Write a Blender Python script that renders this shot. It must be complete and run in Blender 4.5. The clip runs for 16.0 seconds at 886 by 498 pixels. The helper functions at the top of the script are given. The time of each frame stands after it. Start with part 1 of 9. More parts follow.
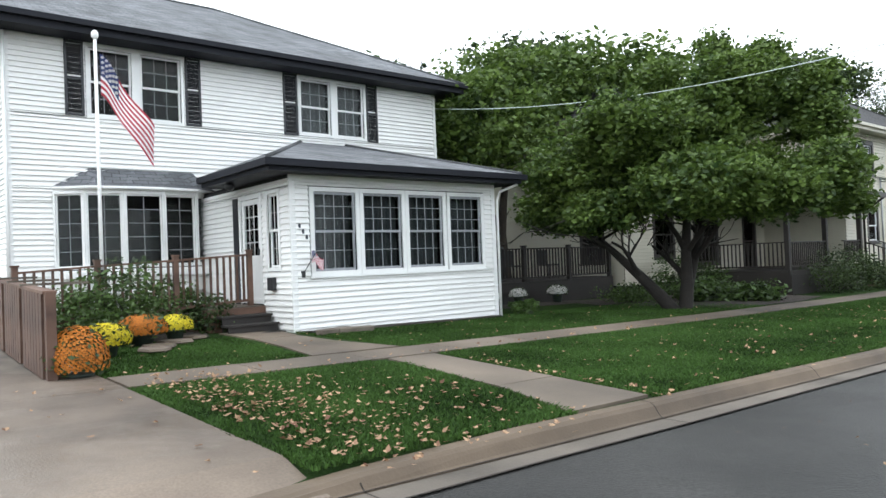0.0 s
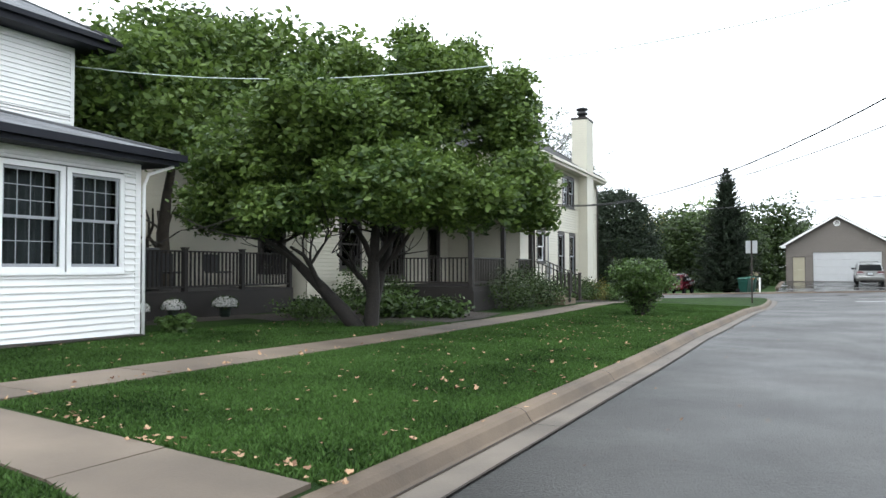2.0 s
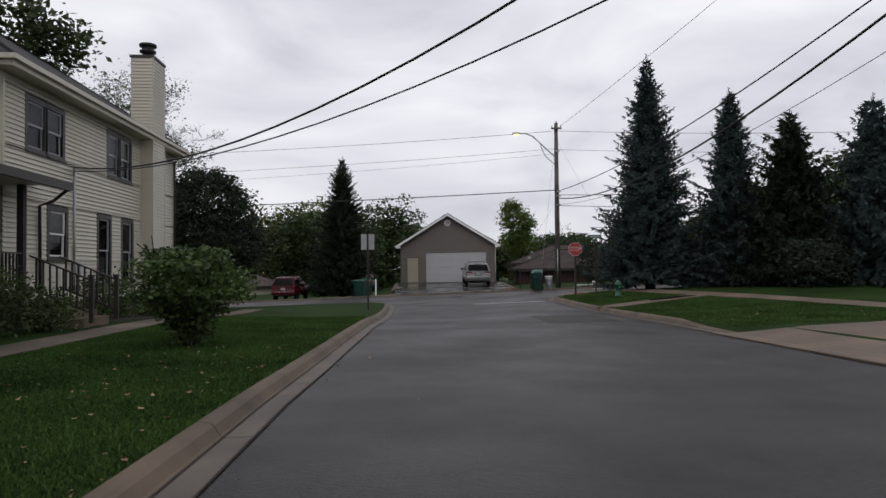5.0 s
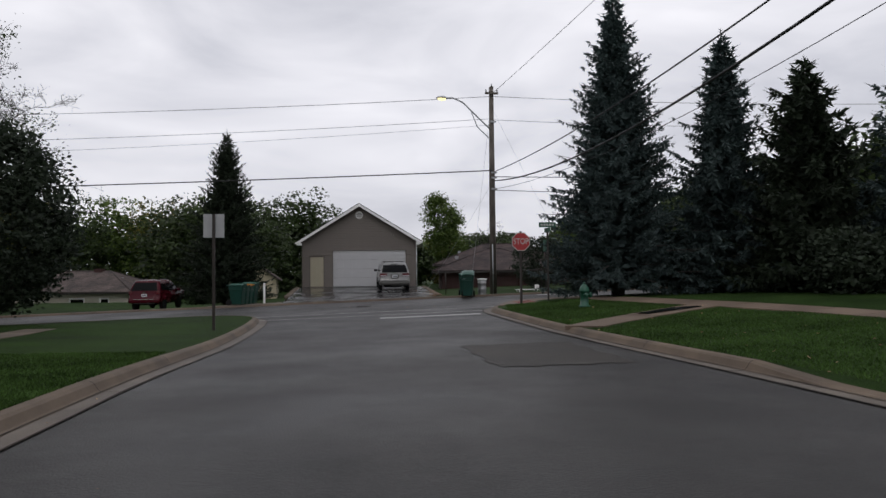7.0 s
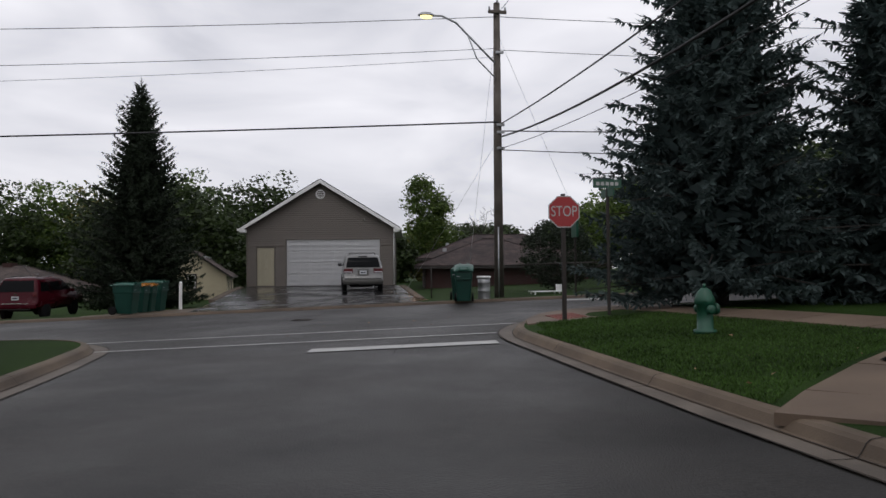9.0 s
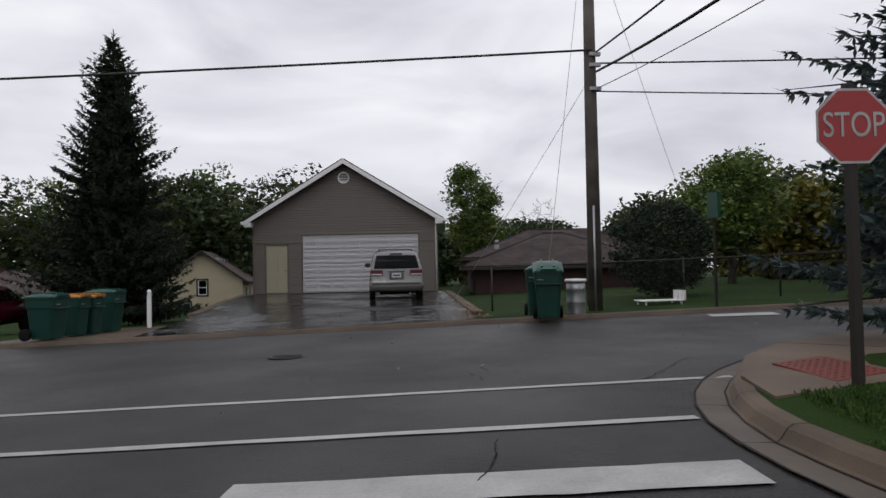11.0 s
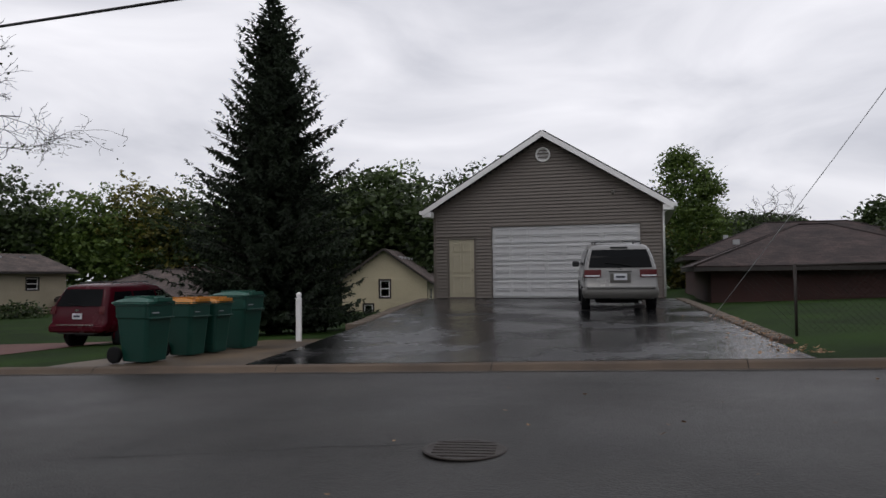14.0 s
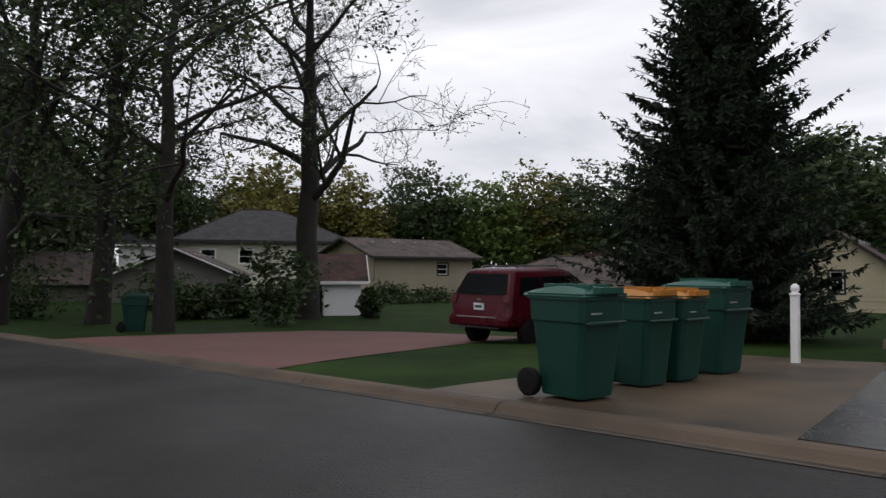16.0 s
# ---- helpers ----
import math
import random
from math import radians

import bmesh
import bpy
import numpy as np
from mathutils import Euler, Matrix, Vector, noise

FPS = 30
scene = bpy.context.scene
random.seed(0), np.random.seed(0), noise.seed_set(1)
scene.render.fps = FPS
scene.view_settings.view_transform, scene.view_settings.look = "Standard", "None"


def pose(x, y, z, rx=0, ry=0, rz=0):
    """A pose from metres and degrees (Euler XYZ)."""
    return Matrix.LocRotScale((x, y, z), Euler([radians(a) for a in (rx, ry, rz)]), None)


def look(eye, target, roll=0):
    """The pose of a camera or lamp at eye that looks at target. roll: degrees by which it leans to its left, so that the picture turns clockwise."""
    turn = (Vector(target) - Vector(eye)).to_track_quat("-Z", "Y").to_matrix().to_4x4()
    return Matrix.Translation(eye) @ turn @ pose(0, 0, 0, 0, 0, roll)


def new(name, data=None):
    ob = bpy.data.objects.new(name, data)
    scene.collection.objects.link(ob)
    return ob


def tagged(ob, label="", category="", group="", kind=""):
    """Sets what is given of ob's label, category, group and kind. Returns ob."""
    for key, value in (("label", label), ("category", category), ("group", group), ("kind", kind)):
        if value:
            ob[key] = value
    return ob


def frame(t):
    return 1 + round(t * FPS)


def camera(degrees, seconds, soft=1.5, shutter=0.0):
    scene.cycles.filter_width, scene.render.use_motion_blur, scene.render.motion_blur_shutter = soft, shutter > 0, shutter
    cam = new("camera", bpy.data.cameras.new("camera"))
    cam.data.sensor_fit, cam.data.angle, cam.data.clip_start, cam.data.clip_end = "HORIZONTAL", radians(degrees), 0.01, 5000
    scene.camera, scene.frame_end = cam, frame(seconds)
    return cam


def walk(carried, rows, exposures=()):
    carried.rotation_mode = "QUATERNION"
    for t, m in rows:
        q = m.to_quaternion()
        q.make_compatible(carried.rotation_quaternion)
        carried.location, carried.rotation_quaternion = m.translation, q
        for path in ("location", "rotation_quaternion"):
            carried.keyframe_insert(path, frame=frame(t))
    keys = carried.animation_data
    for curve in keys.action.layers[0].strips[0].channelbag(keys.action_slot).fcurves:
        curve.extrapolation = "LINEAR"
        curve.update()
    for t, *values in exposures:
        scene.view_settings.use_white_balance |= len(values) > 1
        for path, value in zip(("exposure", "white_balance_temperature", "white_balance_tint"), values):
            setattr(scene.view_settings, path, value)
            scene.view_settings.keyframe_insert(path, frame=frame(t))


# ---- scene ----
cam = camera(63.7, 16.0)
PATH = [
    (0, (-0.497, -69.209, 1.669), (-2.036, -67.932, 1.707), -2.3),
    (0.5, (-0.697, -69.029, 1.657), (-2.202, -67.713, 1.699), -2.2),
    (1, (-1.025, -68.589, 1.627), (-2.438, -67.175, 1.668), -2.1),
    (1.5, (-1.517, -67.881, 1.596), (-2.725, -66.287, 1.634), -1.7),
    (2, (-1.980, -66.908, 1.578), (-2.848, -65.107, 1.630), -0.1),
    (2.5, (-2.178, -65.770, 1.558), (-2.758, -63.857, 1.616), -0.7),
    (3, (-2.320, -64.466, 1.524), (-2.701, -62.503, 1.581), -0.9),
    (3.5, (-2.483, -62.976, 1.479), (-2.708, -60.989, 1.527), -0.8),
    (4, (-2.527, -61.396, 1.450), (-2.621, -59.399, 1.496), -0.7),
    (4.5, (-2.485, -59.705, 1.433), (-2.457, -57.706, 1.490), -0.5),
    (5, (-2.367, -57.800, 1.399), (-2.237, -55.805, 1.457), -0.7),
    (7.5, (-0.191, -45.919, 1.243), (0.160, -43.952, 1.308), -0.5),
    (8, (0.317, -43.324, 1.222), (0.677, -41.358, 1.282), -0.4),
    (10.5, (1.639, -31.906, 1.172), (2.030, -29.945, 1.225), -0.9),
    (11, (1.828, -30.425, 1.158), (2.097, -28.444, 1.221), -1.1),
    (11.5, (1.941, -29.188, 1.137), (2.109, -27.196, 1.197), -1.1),
    (12, (1.903, -28.120, 1.143), (1.990, -26.122, 1.206), -1.0),
    (12.5, (1.849, -27.144, 1.146), (1.862, -25.145, 1.219), -0.9),
    (13, (1.754, -26.289, 1.146), (1.702, -24.291, 1.225), -0.8),
    (13.5, (1.638, -25.396, 1.137), (1.509, -23.401, 1.219), -0.8),
    (14, (1.428, -24.348, 1.126), (1.174, -22.366, 1.202), -0.6),
    (14.5, (0.998, -23.295, 1.101), (0.585, -21.339, 1.172), -0.6),
    (15, (0.352, -22.098, 1.072), (-0.273, -20.200, 1.146), -0.2),
    (15.5, (-0.424, -20.837, 1.039), (-1.355, -19.069, 1.112), 0.4),
    (16, (-1.613, -19.745, 1.003), (-2.836, -18.163, 1.056), 0.2),
]
walk(cam, [(t, look(eye, target, roll)) for t, eye, target, roll in PATH],
     exposures=[(0.0, 1.2, 6200, 4), (0.6, 1.35, 6200, 4), (1.6, 1.45, 6200, 4), (2.2, 1.3, 6200, 5), (2.6, 0.85, 6300, 8), (3.0, 0.2, 6450, 12), (3.6, -0.3, 6500, 13), (5.0, -0.4, 6500, 13), (13.5, -0.4, 6500, 13), (16.0, -0.26, 6500, 12)])

# ---- sky and light: overcast autumn day ----
world = bpy.data.worlds.new("overcast_sky")
scene.world = world
world.use_nodes = True
wn, wl = world.node_tree.nodes, world.node_tree.links
wn.clear()
w_out = wn.new("ShaderNodeOutputWorld")
w_bg = wn.new("ShaderNodeBackground")
w_sky = wn.new("ShaderNodeTexSky")
w_sky.sky_type, w_sky.sun_disc = "NISHITA", False
w_sky.sun_elevation, w_sky.sun_rotation = radians(42), radians(200)
w_sky.altitude, w_sky.air_density, w_sky.dust_density = 200, 1.0, 4.0
w_dim = wn.new("ShaderNodeVectorMath"); w_dim.operation = "SCALE"; w_dim.inputs["Scale"].default_value = 0.1
w_co = wn.new("ShaderNodeTexCoord")
w_map = wn.new("ShaderNodeMapping"); w_map.inputs["Scale"].default_value = (1.0, 1.0, 3.2)
w_n1 = wn.new("ShaderNodeTexNoise"); w_n1.inputs["Scale"].default_value = 2.6; w_n1.inputs["Detail"].default_value = 7; w_n1.inputs["Distortion"].default_value = 0.5
w_ramp = wn.new("ShaderNodeValToRGB")
w_ramp.color_ramp.elements[0].position, w_ramp.color_ramp.elements[0].color = 0.33, (0.70, 0.72, 0.78, 1)
w_ramp.color_ramp.elements[1].position, w_ramp.color_ramp.elements[1].color = 0.68, (1.12, 1.13, 1.17, 1)
w_mix = wn.new("ShaderNodeMix"); w_mix.data_type = "RGBA"; w_mix.inputs["Factor"].default_value = 0.93
wl.new(w_co.outputs["Generated"], w_map.inputs["Vector"])
wl.new(w_map.outputs["Vector"], w_n1.inputs["Vector"])
wl.new(w_n1.outputs["Fac"], w_ramp.inputs["Fac"])
wl.new(w_sky.outputs["Color"], w_dim.inputs[0])
wl.new(w_dim.outputs["Vector"], w_mix.inputs["A"])
wl.new(w_ramp.outputs["Color"], w_mix.inputs["B"])
wl.new(w_mix.outputs["Result"], w_bg.inputs["Color"])
w_bg.inputs["Strength"].default_value = 1.16
wl.new(w_bg.outputs["Background"], w_out.inputs["Surface"])

sun_data = bpy.data.lights.new("sun", "SUN")
sun_data.energy, sun_data.angle, sun_data.color = 0.4, radians(25), (1.0, 0.97, 0.93)
sun = new("sun", sun_data)
sun.matrix_basis = look((0, 0, 60), (12, 30, 0))


# ---- materials ----
def material(name, base, rough=0.6, var=0.25, scale=3.0, fine=40.0, bump=0.15, metal=0.0, tint=None, rand=0.0,
             coat=0.0, spec=0.5, fine_var=0.12, emit=0.0, island=0.0, bump_dist=0.01):
    """A procedural surface: two scales of colour variation, roughness variation and fine relief."""
    m = bpy.data.materials.new(name)
    m.use_nodes = True
    nt = m.node_tree
    b = nt.nodes["Principled BSDF"]
    b.inputs["Metallic"].default_value = metal
    b.inputs["Specular IOR Level"].default_value = spec
    b.inputs["Coat Weight"].default_value = coat
    co = nt.nodes.new("ShaderNodeTexCoord")
    n1 = nt.nodes.new("ShaderNodeTexNoise"); n1.inputs["Scale"].default_value = scale; n1.inputs["Detail"].default_value = 5
    n2 = nt.nodes.new("ShaderNodeTexNoise"); n2.inputs["Scale"].default_value = fine; n2.inputs["Detail"].default_value = 3
    for n in (n1, n2):
        nt.links.new(co.outputs["Object"], n.inputs["Vector"])
    if max(base) < 0.3 and not emit:
        base, tint = [c * 0.84 for c in base], tint and [c * 0.84 for c in tint]
    dark = [c * (1 - var) for c in base]
    light = [min(1.0, c * (1 + var)) for c in (tint or base)]
    ramp = nt.nodes.new("ShaderNodeValToRGB")
    ramp.color_ramp.elements[0].position, ramp.color_ramp.elements[0].color = 0.3, (*dark, 1)
    ramp.color_ramp.elements[1].position, ramp.color_ramp.elements[1].color = 0.7, (*light, 1)
    nt.links.new(n1.outputs["Fac"], ramp.inputs["Fac"])
    last = ramp.outputs["Color"]
    val = nt.nodes.new("ShaderNodeMapRange")
    val.inputs["To Min"].default_value, val.inputs["To Max"].default_value = 1 - fine_var, 1 + fine_var
    nt.links.new(n2.outputs["Fac"], val.inputs["Value"])
    hsv = nt.nodes.new("ShaderNodeHueSaturation")
    nt.links.new(last, hsv.inputs["Color"])
    nt.links.new(val.outputs["Result"], hsv.inputs["Value"])
    last = hsv.outputs["Color"]
    if rand or island:
        src = nt.nodes.new("ShaderNodeObjectInfo").outputs["Random"] if rand else nt.nodes.new("ShaderNodeNewGeometry").outputs["Random Per Island"]
        amount = rand or island
        r = nt.nodes.new("ShaderNodeMapRange")
        r.inputs["To Min"].default_value, r.inputs["To Max"].default_value = 1 - amount, 1 + amount
        nt.links.new(src, r.inputs["Value"])
        h2 = nt.nodes.new("ShaderNodeHueSaturation")
        nt.links.new(last, h2.inputs["Color"])
        nt.links.new(r.outputs["Result"], h2.inputs["Value"])
        last = h2.outputs["Color"]
    nt.links.new(last, b.inputs["Base Color"])
    rr = nt.nodes.new("ShaderNodeMapRange")
    rr.inputs["To Min"].default_value, rr.inputs["To Max"].default_value = max(0.02, rough - 0.1), min(1.0, rough + 0.1)
    nt.links.new(n1.outputs["Fac"], rr.inputs["Value"])
    nt.links.new(rr.outputs["Result"], b.inputs["Roughness"])
    if bump:
        bp = nt.nodes.new("ShaderNodeBump")
        bp.inputs["Strength"].default_value, bp.inputs["Distance"].default_value = bump, bump_dist
        nt.links.new(n2.outputs["Fac"], bp.inputs["Height"])
        nt.links.new(bp.outputs["Normal"], b.inputs["Normal"])
    if emit:
        b.inputs["Emission Color"].default_value = (*base, 1)
        b.inputs["Emission Strength"].default_value = emit
    return m


def glass_material(name, tint=(0.9, 0.93, 0.92), gloss=1.0):
    m = bpy.data.materials.new(name)
    m.use_nodes = True
    nt = m.node_tree
    nt.nodes.clear()
    out = nt.nodes.new("ShaderNodeOutputMaterial")
    tr = nt.nodes.new("ShaderNodeBsdfTransparent"); tr.inputs["Color"].default_value = (*tint, 1)
    gl = nt.nodes.new("ShaderNodeBsdfGlossy"); gl.inputs["Roughness"].default_value = 0.015
    gl.inputs["Color"].default_value = (gloss, gloss, gloss, 1)
    fr = nt.nodes.new("ShaderNodeFresnel"); fr.inputs["IOR"].default_value = 1.21
    mx = nt.nodes.new("ShaderNodeMixShader")
    nt.links.new(fr.outputs["Fac"], mx.inputs["Fac"])
    nt.links.new(tr.outputs["BSDF"], mx.inputs[1])
    nt.links.new(gl.outputs["BSDF"], mx.inputs[2])
    nt.links.new(mx.outputs["Shader"], out.inputs["Surface"])
    return m


def leaf_material(name, base, tint, rough=0.5, island=0.45):
    """Foliage: each leaf its own tone between two greens, a little light passes through."""
    m = bpy.data.materials.new(name)
    m.use_nodes = True
    nt = m.node_tree
    b = nt.nodes["Principled BSDF"]
    geo = nt.nodes.new("ShaderNodeNewGeometry")
    co = nt.nodes.new("ShaderNodeTexCoord")
    n1 = nt.nodes.new("ShaderNodeTexNoise"); n1.inputs["Scale"].default_value = 0.7; n1.inputs["Detail"].default_value = 3
    nt.links.new(co.outputs["Object"], n1.inputs["Vector"])
    add = nt.nodes.new("ShaderNodeMath"); add.operation = "MULTIPLY_ADD"
    nt.links.new(geo.outputs["Random Per Island"], add.inputs[0])
    add.inputs[1].default_value = 0.55
    nt.links.new(n1.outputs["Fac"], add.inputs[2])
    ramp = nt.nodes.new("ShaderNodeValToRGB")
    ramp.color_ramp.elements[0].position, ramp.color_ramp.elements[0].color = 0.4, (*[c * (1 - island) for c in base], 1)
    ramp.color_ramp.elements[1].position, ramp.color_ramp.elements[1].color = 1.05, (*tint, 1)
    nt.links.new(add.outputs["Value"], ramp.inputs["Fac"])
    nt.links.new(ramp.outputs["Color"], b.inputs["Base Color"])
    b.inputs["Roughness"].default_value = rough
    b.inputs["Specular IOR Level"].default_value = 0.35
    tl = nt.nodes.new("ShaderNodeBsdfTranslucent")
    nt.links.new(ramp.outputs["Color"], tl.inputs["Color"])
    mx = nt.nodes.new("ShaderNodeMixShader"); mx.inputs["Fac"].default_value = 0.3
    out = nt.nodes["Material Output"]
    nt.links.new(b.outputs["BSDF"], mx.inputs[1])
    nt.links.new(tl.outputs["BSDF"], mx.inputs[2])
    nt.links.new(mx.outputs["Shader"], out.inputs["Surface"])
    return m


M_ASPHALT = material("asphalt", (0.029, 0.0275, 0.026), 0.45, 0.5, 0.5, 55, 1.0, fine_var=1.5, spec=0.28)
M_ASPHALT_WET = material("wet_asphalt", (0.012, 0.012, 0.013), 0.20, 0.6, 0.9, 90, 0.25, fine_var=0.25, spec=0.45)


def wet(m, dry, film, lo=0.42, hi=0.60, scale=0.5):
    """Standing damp: patches of smooth water film between drier, rougher ones."""
    nt = m.node_tree
    b = nt.nodes["Principled BSDF"]
    co = nt.nodes.new("ShaderNodeTexCoord")
    n = nt.nodes.new("ShaderNodeTexNoise"); n.inputs["Scale"].default_value = scale; n.inputs["Detail"].default_value = 6; n.inputs["Roughness"].default_value = 0.62
    nt.links.new(co.outputs["Object"], n.inputs["Vector"])
    r = nt.nodes.new("ShaderNodeMapRange")
    for key, v in (("From Min", lo), ("From Max", hi), ("To Min", film), ("To Max", dry)):
        r.inputs[key].default_value = v
    nt.links.new(n.outputs["Fac"], r.inputs["Value"])
    nt.links.new(r.outputs["Result"], b.inputs["Roughness"])


wet(M_ASPHALT_WET, 0.36, 0.04, 0.44, 0.60)
wet(M_ASPHALT, 0.60, 0.44, 0.35, 0.65, 0.35)
M_PATCH = material("asphalt_patch", (0.044, 0.040, 0.035), 0.66, 0.4, 0.8, 60, 0.9, fine_var=1.3, spec=0.22)
M_CONCRETE = material("old_concrete", (0.1080, 0.0780, 0.0560), 0.7, 0.30, 0.8, 60, 0.35, fine_var=0.35, tint=(0.165, 0.128, 0.098), rand=0.12)
wet(M_CONCRETE, 0.78, 0.36, 0.38, 0.52, 0.6)
# leaf stains, with the tree's shade also put into the darker base
M_WALK = material("leaf_stained_shaded_sidewalk", (0.088, 0.064, 0.044), 0.7, 0.35, 0.6, 60, 0.25, tint=(0.135, 0.105, 0.078), rand=0.15)
M_TANCONC = material("tan_concrete", (0.125, 0.085, 0.058), 0.7, 0.25, 0.7, 60, 0.25, tint=(0.16, 0.115, 0.08), rand=0.08)
M_KERB = material("kerb_concrete", (0.100, 0.069, 0.043), 0.75, 0.32, 0.9, 50, 0.3, tint=(0.138, 0.100, 0.067), rand=0.1)
M_KERBBROWN = material("brown_stained_kerb", (0.075, 0.048, 0.030), 0.75, 0.3, 1.1, 50, 0.3, tint=(0.10, 0.070, 0.046))
M_GUTTER = material("gutter_concrete", (0.0912, 0.0728, 0.0560), 0.7, 0.25, 1.3, 50, 0.3, tint=(0.1248, 0.1040, 0.0832), rand=0.08)
M_BROWNPAD = material("stained_concrete", (0.055, 0.035, 0.017), 0.6, 0.5, 0.8, 30, 0.25, tint=(0.098, 0.066, 0.036))
M_PINK = material("red_gravel_drive", (0.1200, 0.0504, 0.0408), 0.85, 0.15, 0.7, 70, 0.4, tint=(0.1392, 0.0624, 0.0528), fine_var=0.35)
M_TACTILE = material("red_tactile_paving", (0.198, 0.044, 0.028), 0.7, 0.2, 2, 40, 0.3)
M_PAINT = material("road_paint", (0.384, 0.384, 0.372), 0.6, 0.2, 2.5, 45, 0.2, fine_var=0.25)
M_LAWN = material("lawn", (0.0168, 0.0405, 0.0072), 0.85, 0.32, 0.5, 55, 0.6, tint=(0.0240, 0.0490, 0.0098), fine_var=0.5, bump_dist=0.03, spec=0.08)
M_BLADE = leaf_material("grass_blade", (0.0120, 0.0300, 0.0055), (0.070, 0.134, 0.031), 0.6, 0.3)
M_BLADE.node_tree.nodes["Principled BSDF"].inputs["Specular IOR Level"].default_value = 0.12
M_SOIL = material("bark_mulch", (0.027, 0.019, 0.013), 0.9, 0.4, 3, 40, 0.6, fine_var=0.5, bump_dist=0.03)
M_VINYL = material("white_vinyl_siding", (0.78, 0.775, 0.76), 0.45, 0.03, 1.2, 12, 0.03, rand=0.015, fine_var=0.03)
M_CREAM = material("cream_siding", (0.50, 0.475, 0.39), 0.5, 0.05, 1.0, 14, 0.04, rand=0.03, fine_var=0.04)
M_TAUPE = material("taupe_siding", (0.133, 0.113, 0.096), 0.5, 0.05, 1.0, 14, 0.04, rand=0.03, fine_var=0.04)
M_YELLOW = material("yellow_siding", (0.40, 0.35, 0.235), 0.55, 0.05, 1.0, 14, 0.04, rand=0.03)
M_TAN = material("tan_siding", (0.3366, 0.2907, 0.2057), 0.6, 0.06, 1.0, 14, 0.05, rand=0.03)
M_GREYSIDE = material("grey_siding", (0.190, 0.178, 0.160), 0.6, 0.06, 1.0, 14, 0.05)
M_WHITE = material("white_trim", (0.78, 0.78, 0.77), 0.4, 0.03, 2, 20, 0.03, fine_var=0.03)
M_ALMOND = material("almond_door", (0.384, 0.353, 0.260), 0.4, 0.04, 2, 20, 0.03, fine_var=0.03)
M_BLACK = material("black_shutter", (0.018, 0.019, 0.024), 0.45, 0.2, 2, 30, 0.05)
M_GUTTERBLACK = material("dark_fascia", (0.0150, 0.0160, 0.0225), 0.6, 0.15, 2, 20, 0.03, spec=0.2)
M_BROWNTRIM = material("dark_brown_trim", (0.0330, 0.0270, 0.0240), 0.5, 0.2, 2, 30, 0.05)
M_GARAGEDOOR = material("white_steel_garage_door", (0.50, 0.505, 0.51), 0.42, 0.04, 1.5, 20, 0.03, fine_var=0.03)
M_FRAMEGREY = material("grey_sash", (0.30, 0.31, 0.33), 0.4, 0.05, 2, 20, 0.02)
# near-black base puts the shade of unlit rooms into walls and floors
M_DARKROOM = material("interior_shade", (0.025, 0.025, 0.028), 0.9, 0.2, 1, 10, 0.0)
M_CURTAIN = material("dark_curtain", (0.037, 0.040, 0.045), 0.9, 0.3, 2, 60, 0.1)
M_SHEER = material("pale_curtain", (0.126, 0.126, 0.132), 0.9, 0.1, 2, 60, 0.1)
M_CEDAR = material("stained_cedar", (0.098, 0.049, 0.032), 0.7, 0.3, 2.5, 60, 0.25, tint=(0.135, 0.076, 0.052), rand=0.15)
M_GREYWOOD = material("weathered_wood", (0.096, 0.075, 0.057), 0.8, 0.3, 2, 60, 0.3, tint=(0.144, 0.120, 0.096), rand=0.15)
M_DARKWOOD = material("dark_deck_wood", (0.022, 0.018, 0.016), 0.7, 0.3, 2, 60, 0.25, rand=0.15)
M_POLE = material("weathered_utility_pole", (0.087, 0.071, 0.057), 0.85, 0.3, 1.5, 50, 0.4, tint=(0.120, 0.105, 0.090))
M_STEEL = material("galvanised_steel", (0.38, 0.39, 0.40), 0.45, 0.12, 3, 30, 0.05, metal=0.7)
M_DARKSTEEL = material("dark_sign_post", (0.035, 0.028, 0.024), 0.6, 0.2, 3, 30, 0.1, metal=0.3)
M_WIRE = material("black_cable", (0.02, 0.02, 0.022), 0.6, 0.1, 2, 20, 0.0)
M_WIREWHITE = material("pale_cable", (0.45, 0.5, 0.48), 0.5, 0.1, 2, 20, 0.0)
M_SIGNRED = material("sign_red", (0.315, 0.017, 0.019), 0.4, 0.08, 2, 20, 0.02)
M_SIGNBACK = material("sign_back_aluminium", (0.330, 0.336, 0.342), 0.4, 0.08, 3, 30, 0.03, metal=0.6)
M_SIGNGREEN = material("sign_green", (0.008, 0.077, 0.042), 0.4, 0.08, 2, 20, 0.02)
M_HYDRANT = material("green_hydrant_paint", (0.010, 0.083, 0.047), 0.45, 0.2, 6, 40, 0.1)
M_BIN = material("green_bin_plastic", (0.005, 0.050, 0.036), 0.45, 0.15, 2, 90, 0.08, spec=0.35)
M_BINLID = material("green_bin_lid", (0.012, 0.085, 0.060), 0.4, 0.15, 2, 90, 0.06, spec=0.4)
M_BINORANGE = material("orange_bin_lid", (0.3720, 0.1440, 0.0120), 0.45, 0.12, 2, 60, 0.06)
M_RUBBER = material("black_rubber", (0.011, 0.011, 0.012), 0.8, 0.2, 6, 60, 0.15, spec=0.15)
M_BLACKPLASTIC = material("black_plastic", (0.02, 0.02, 0.022), 0.5, 0.2, 5, 60, 0.08)
M_SILVER = material("silver_beige_car_paint", (0.205, 0.205, 0.20), 0.28, 0.06, 1, 200, 0.02, metal=0.4, coat=0.3, fine_var=0.06)
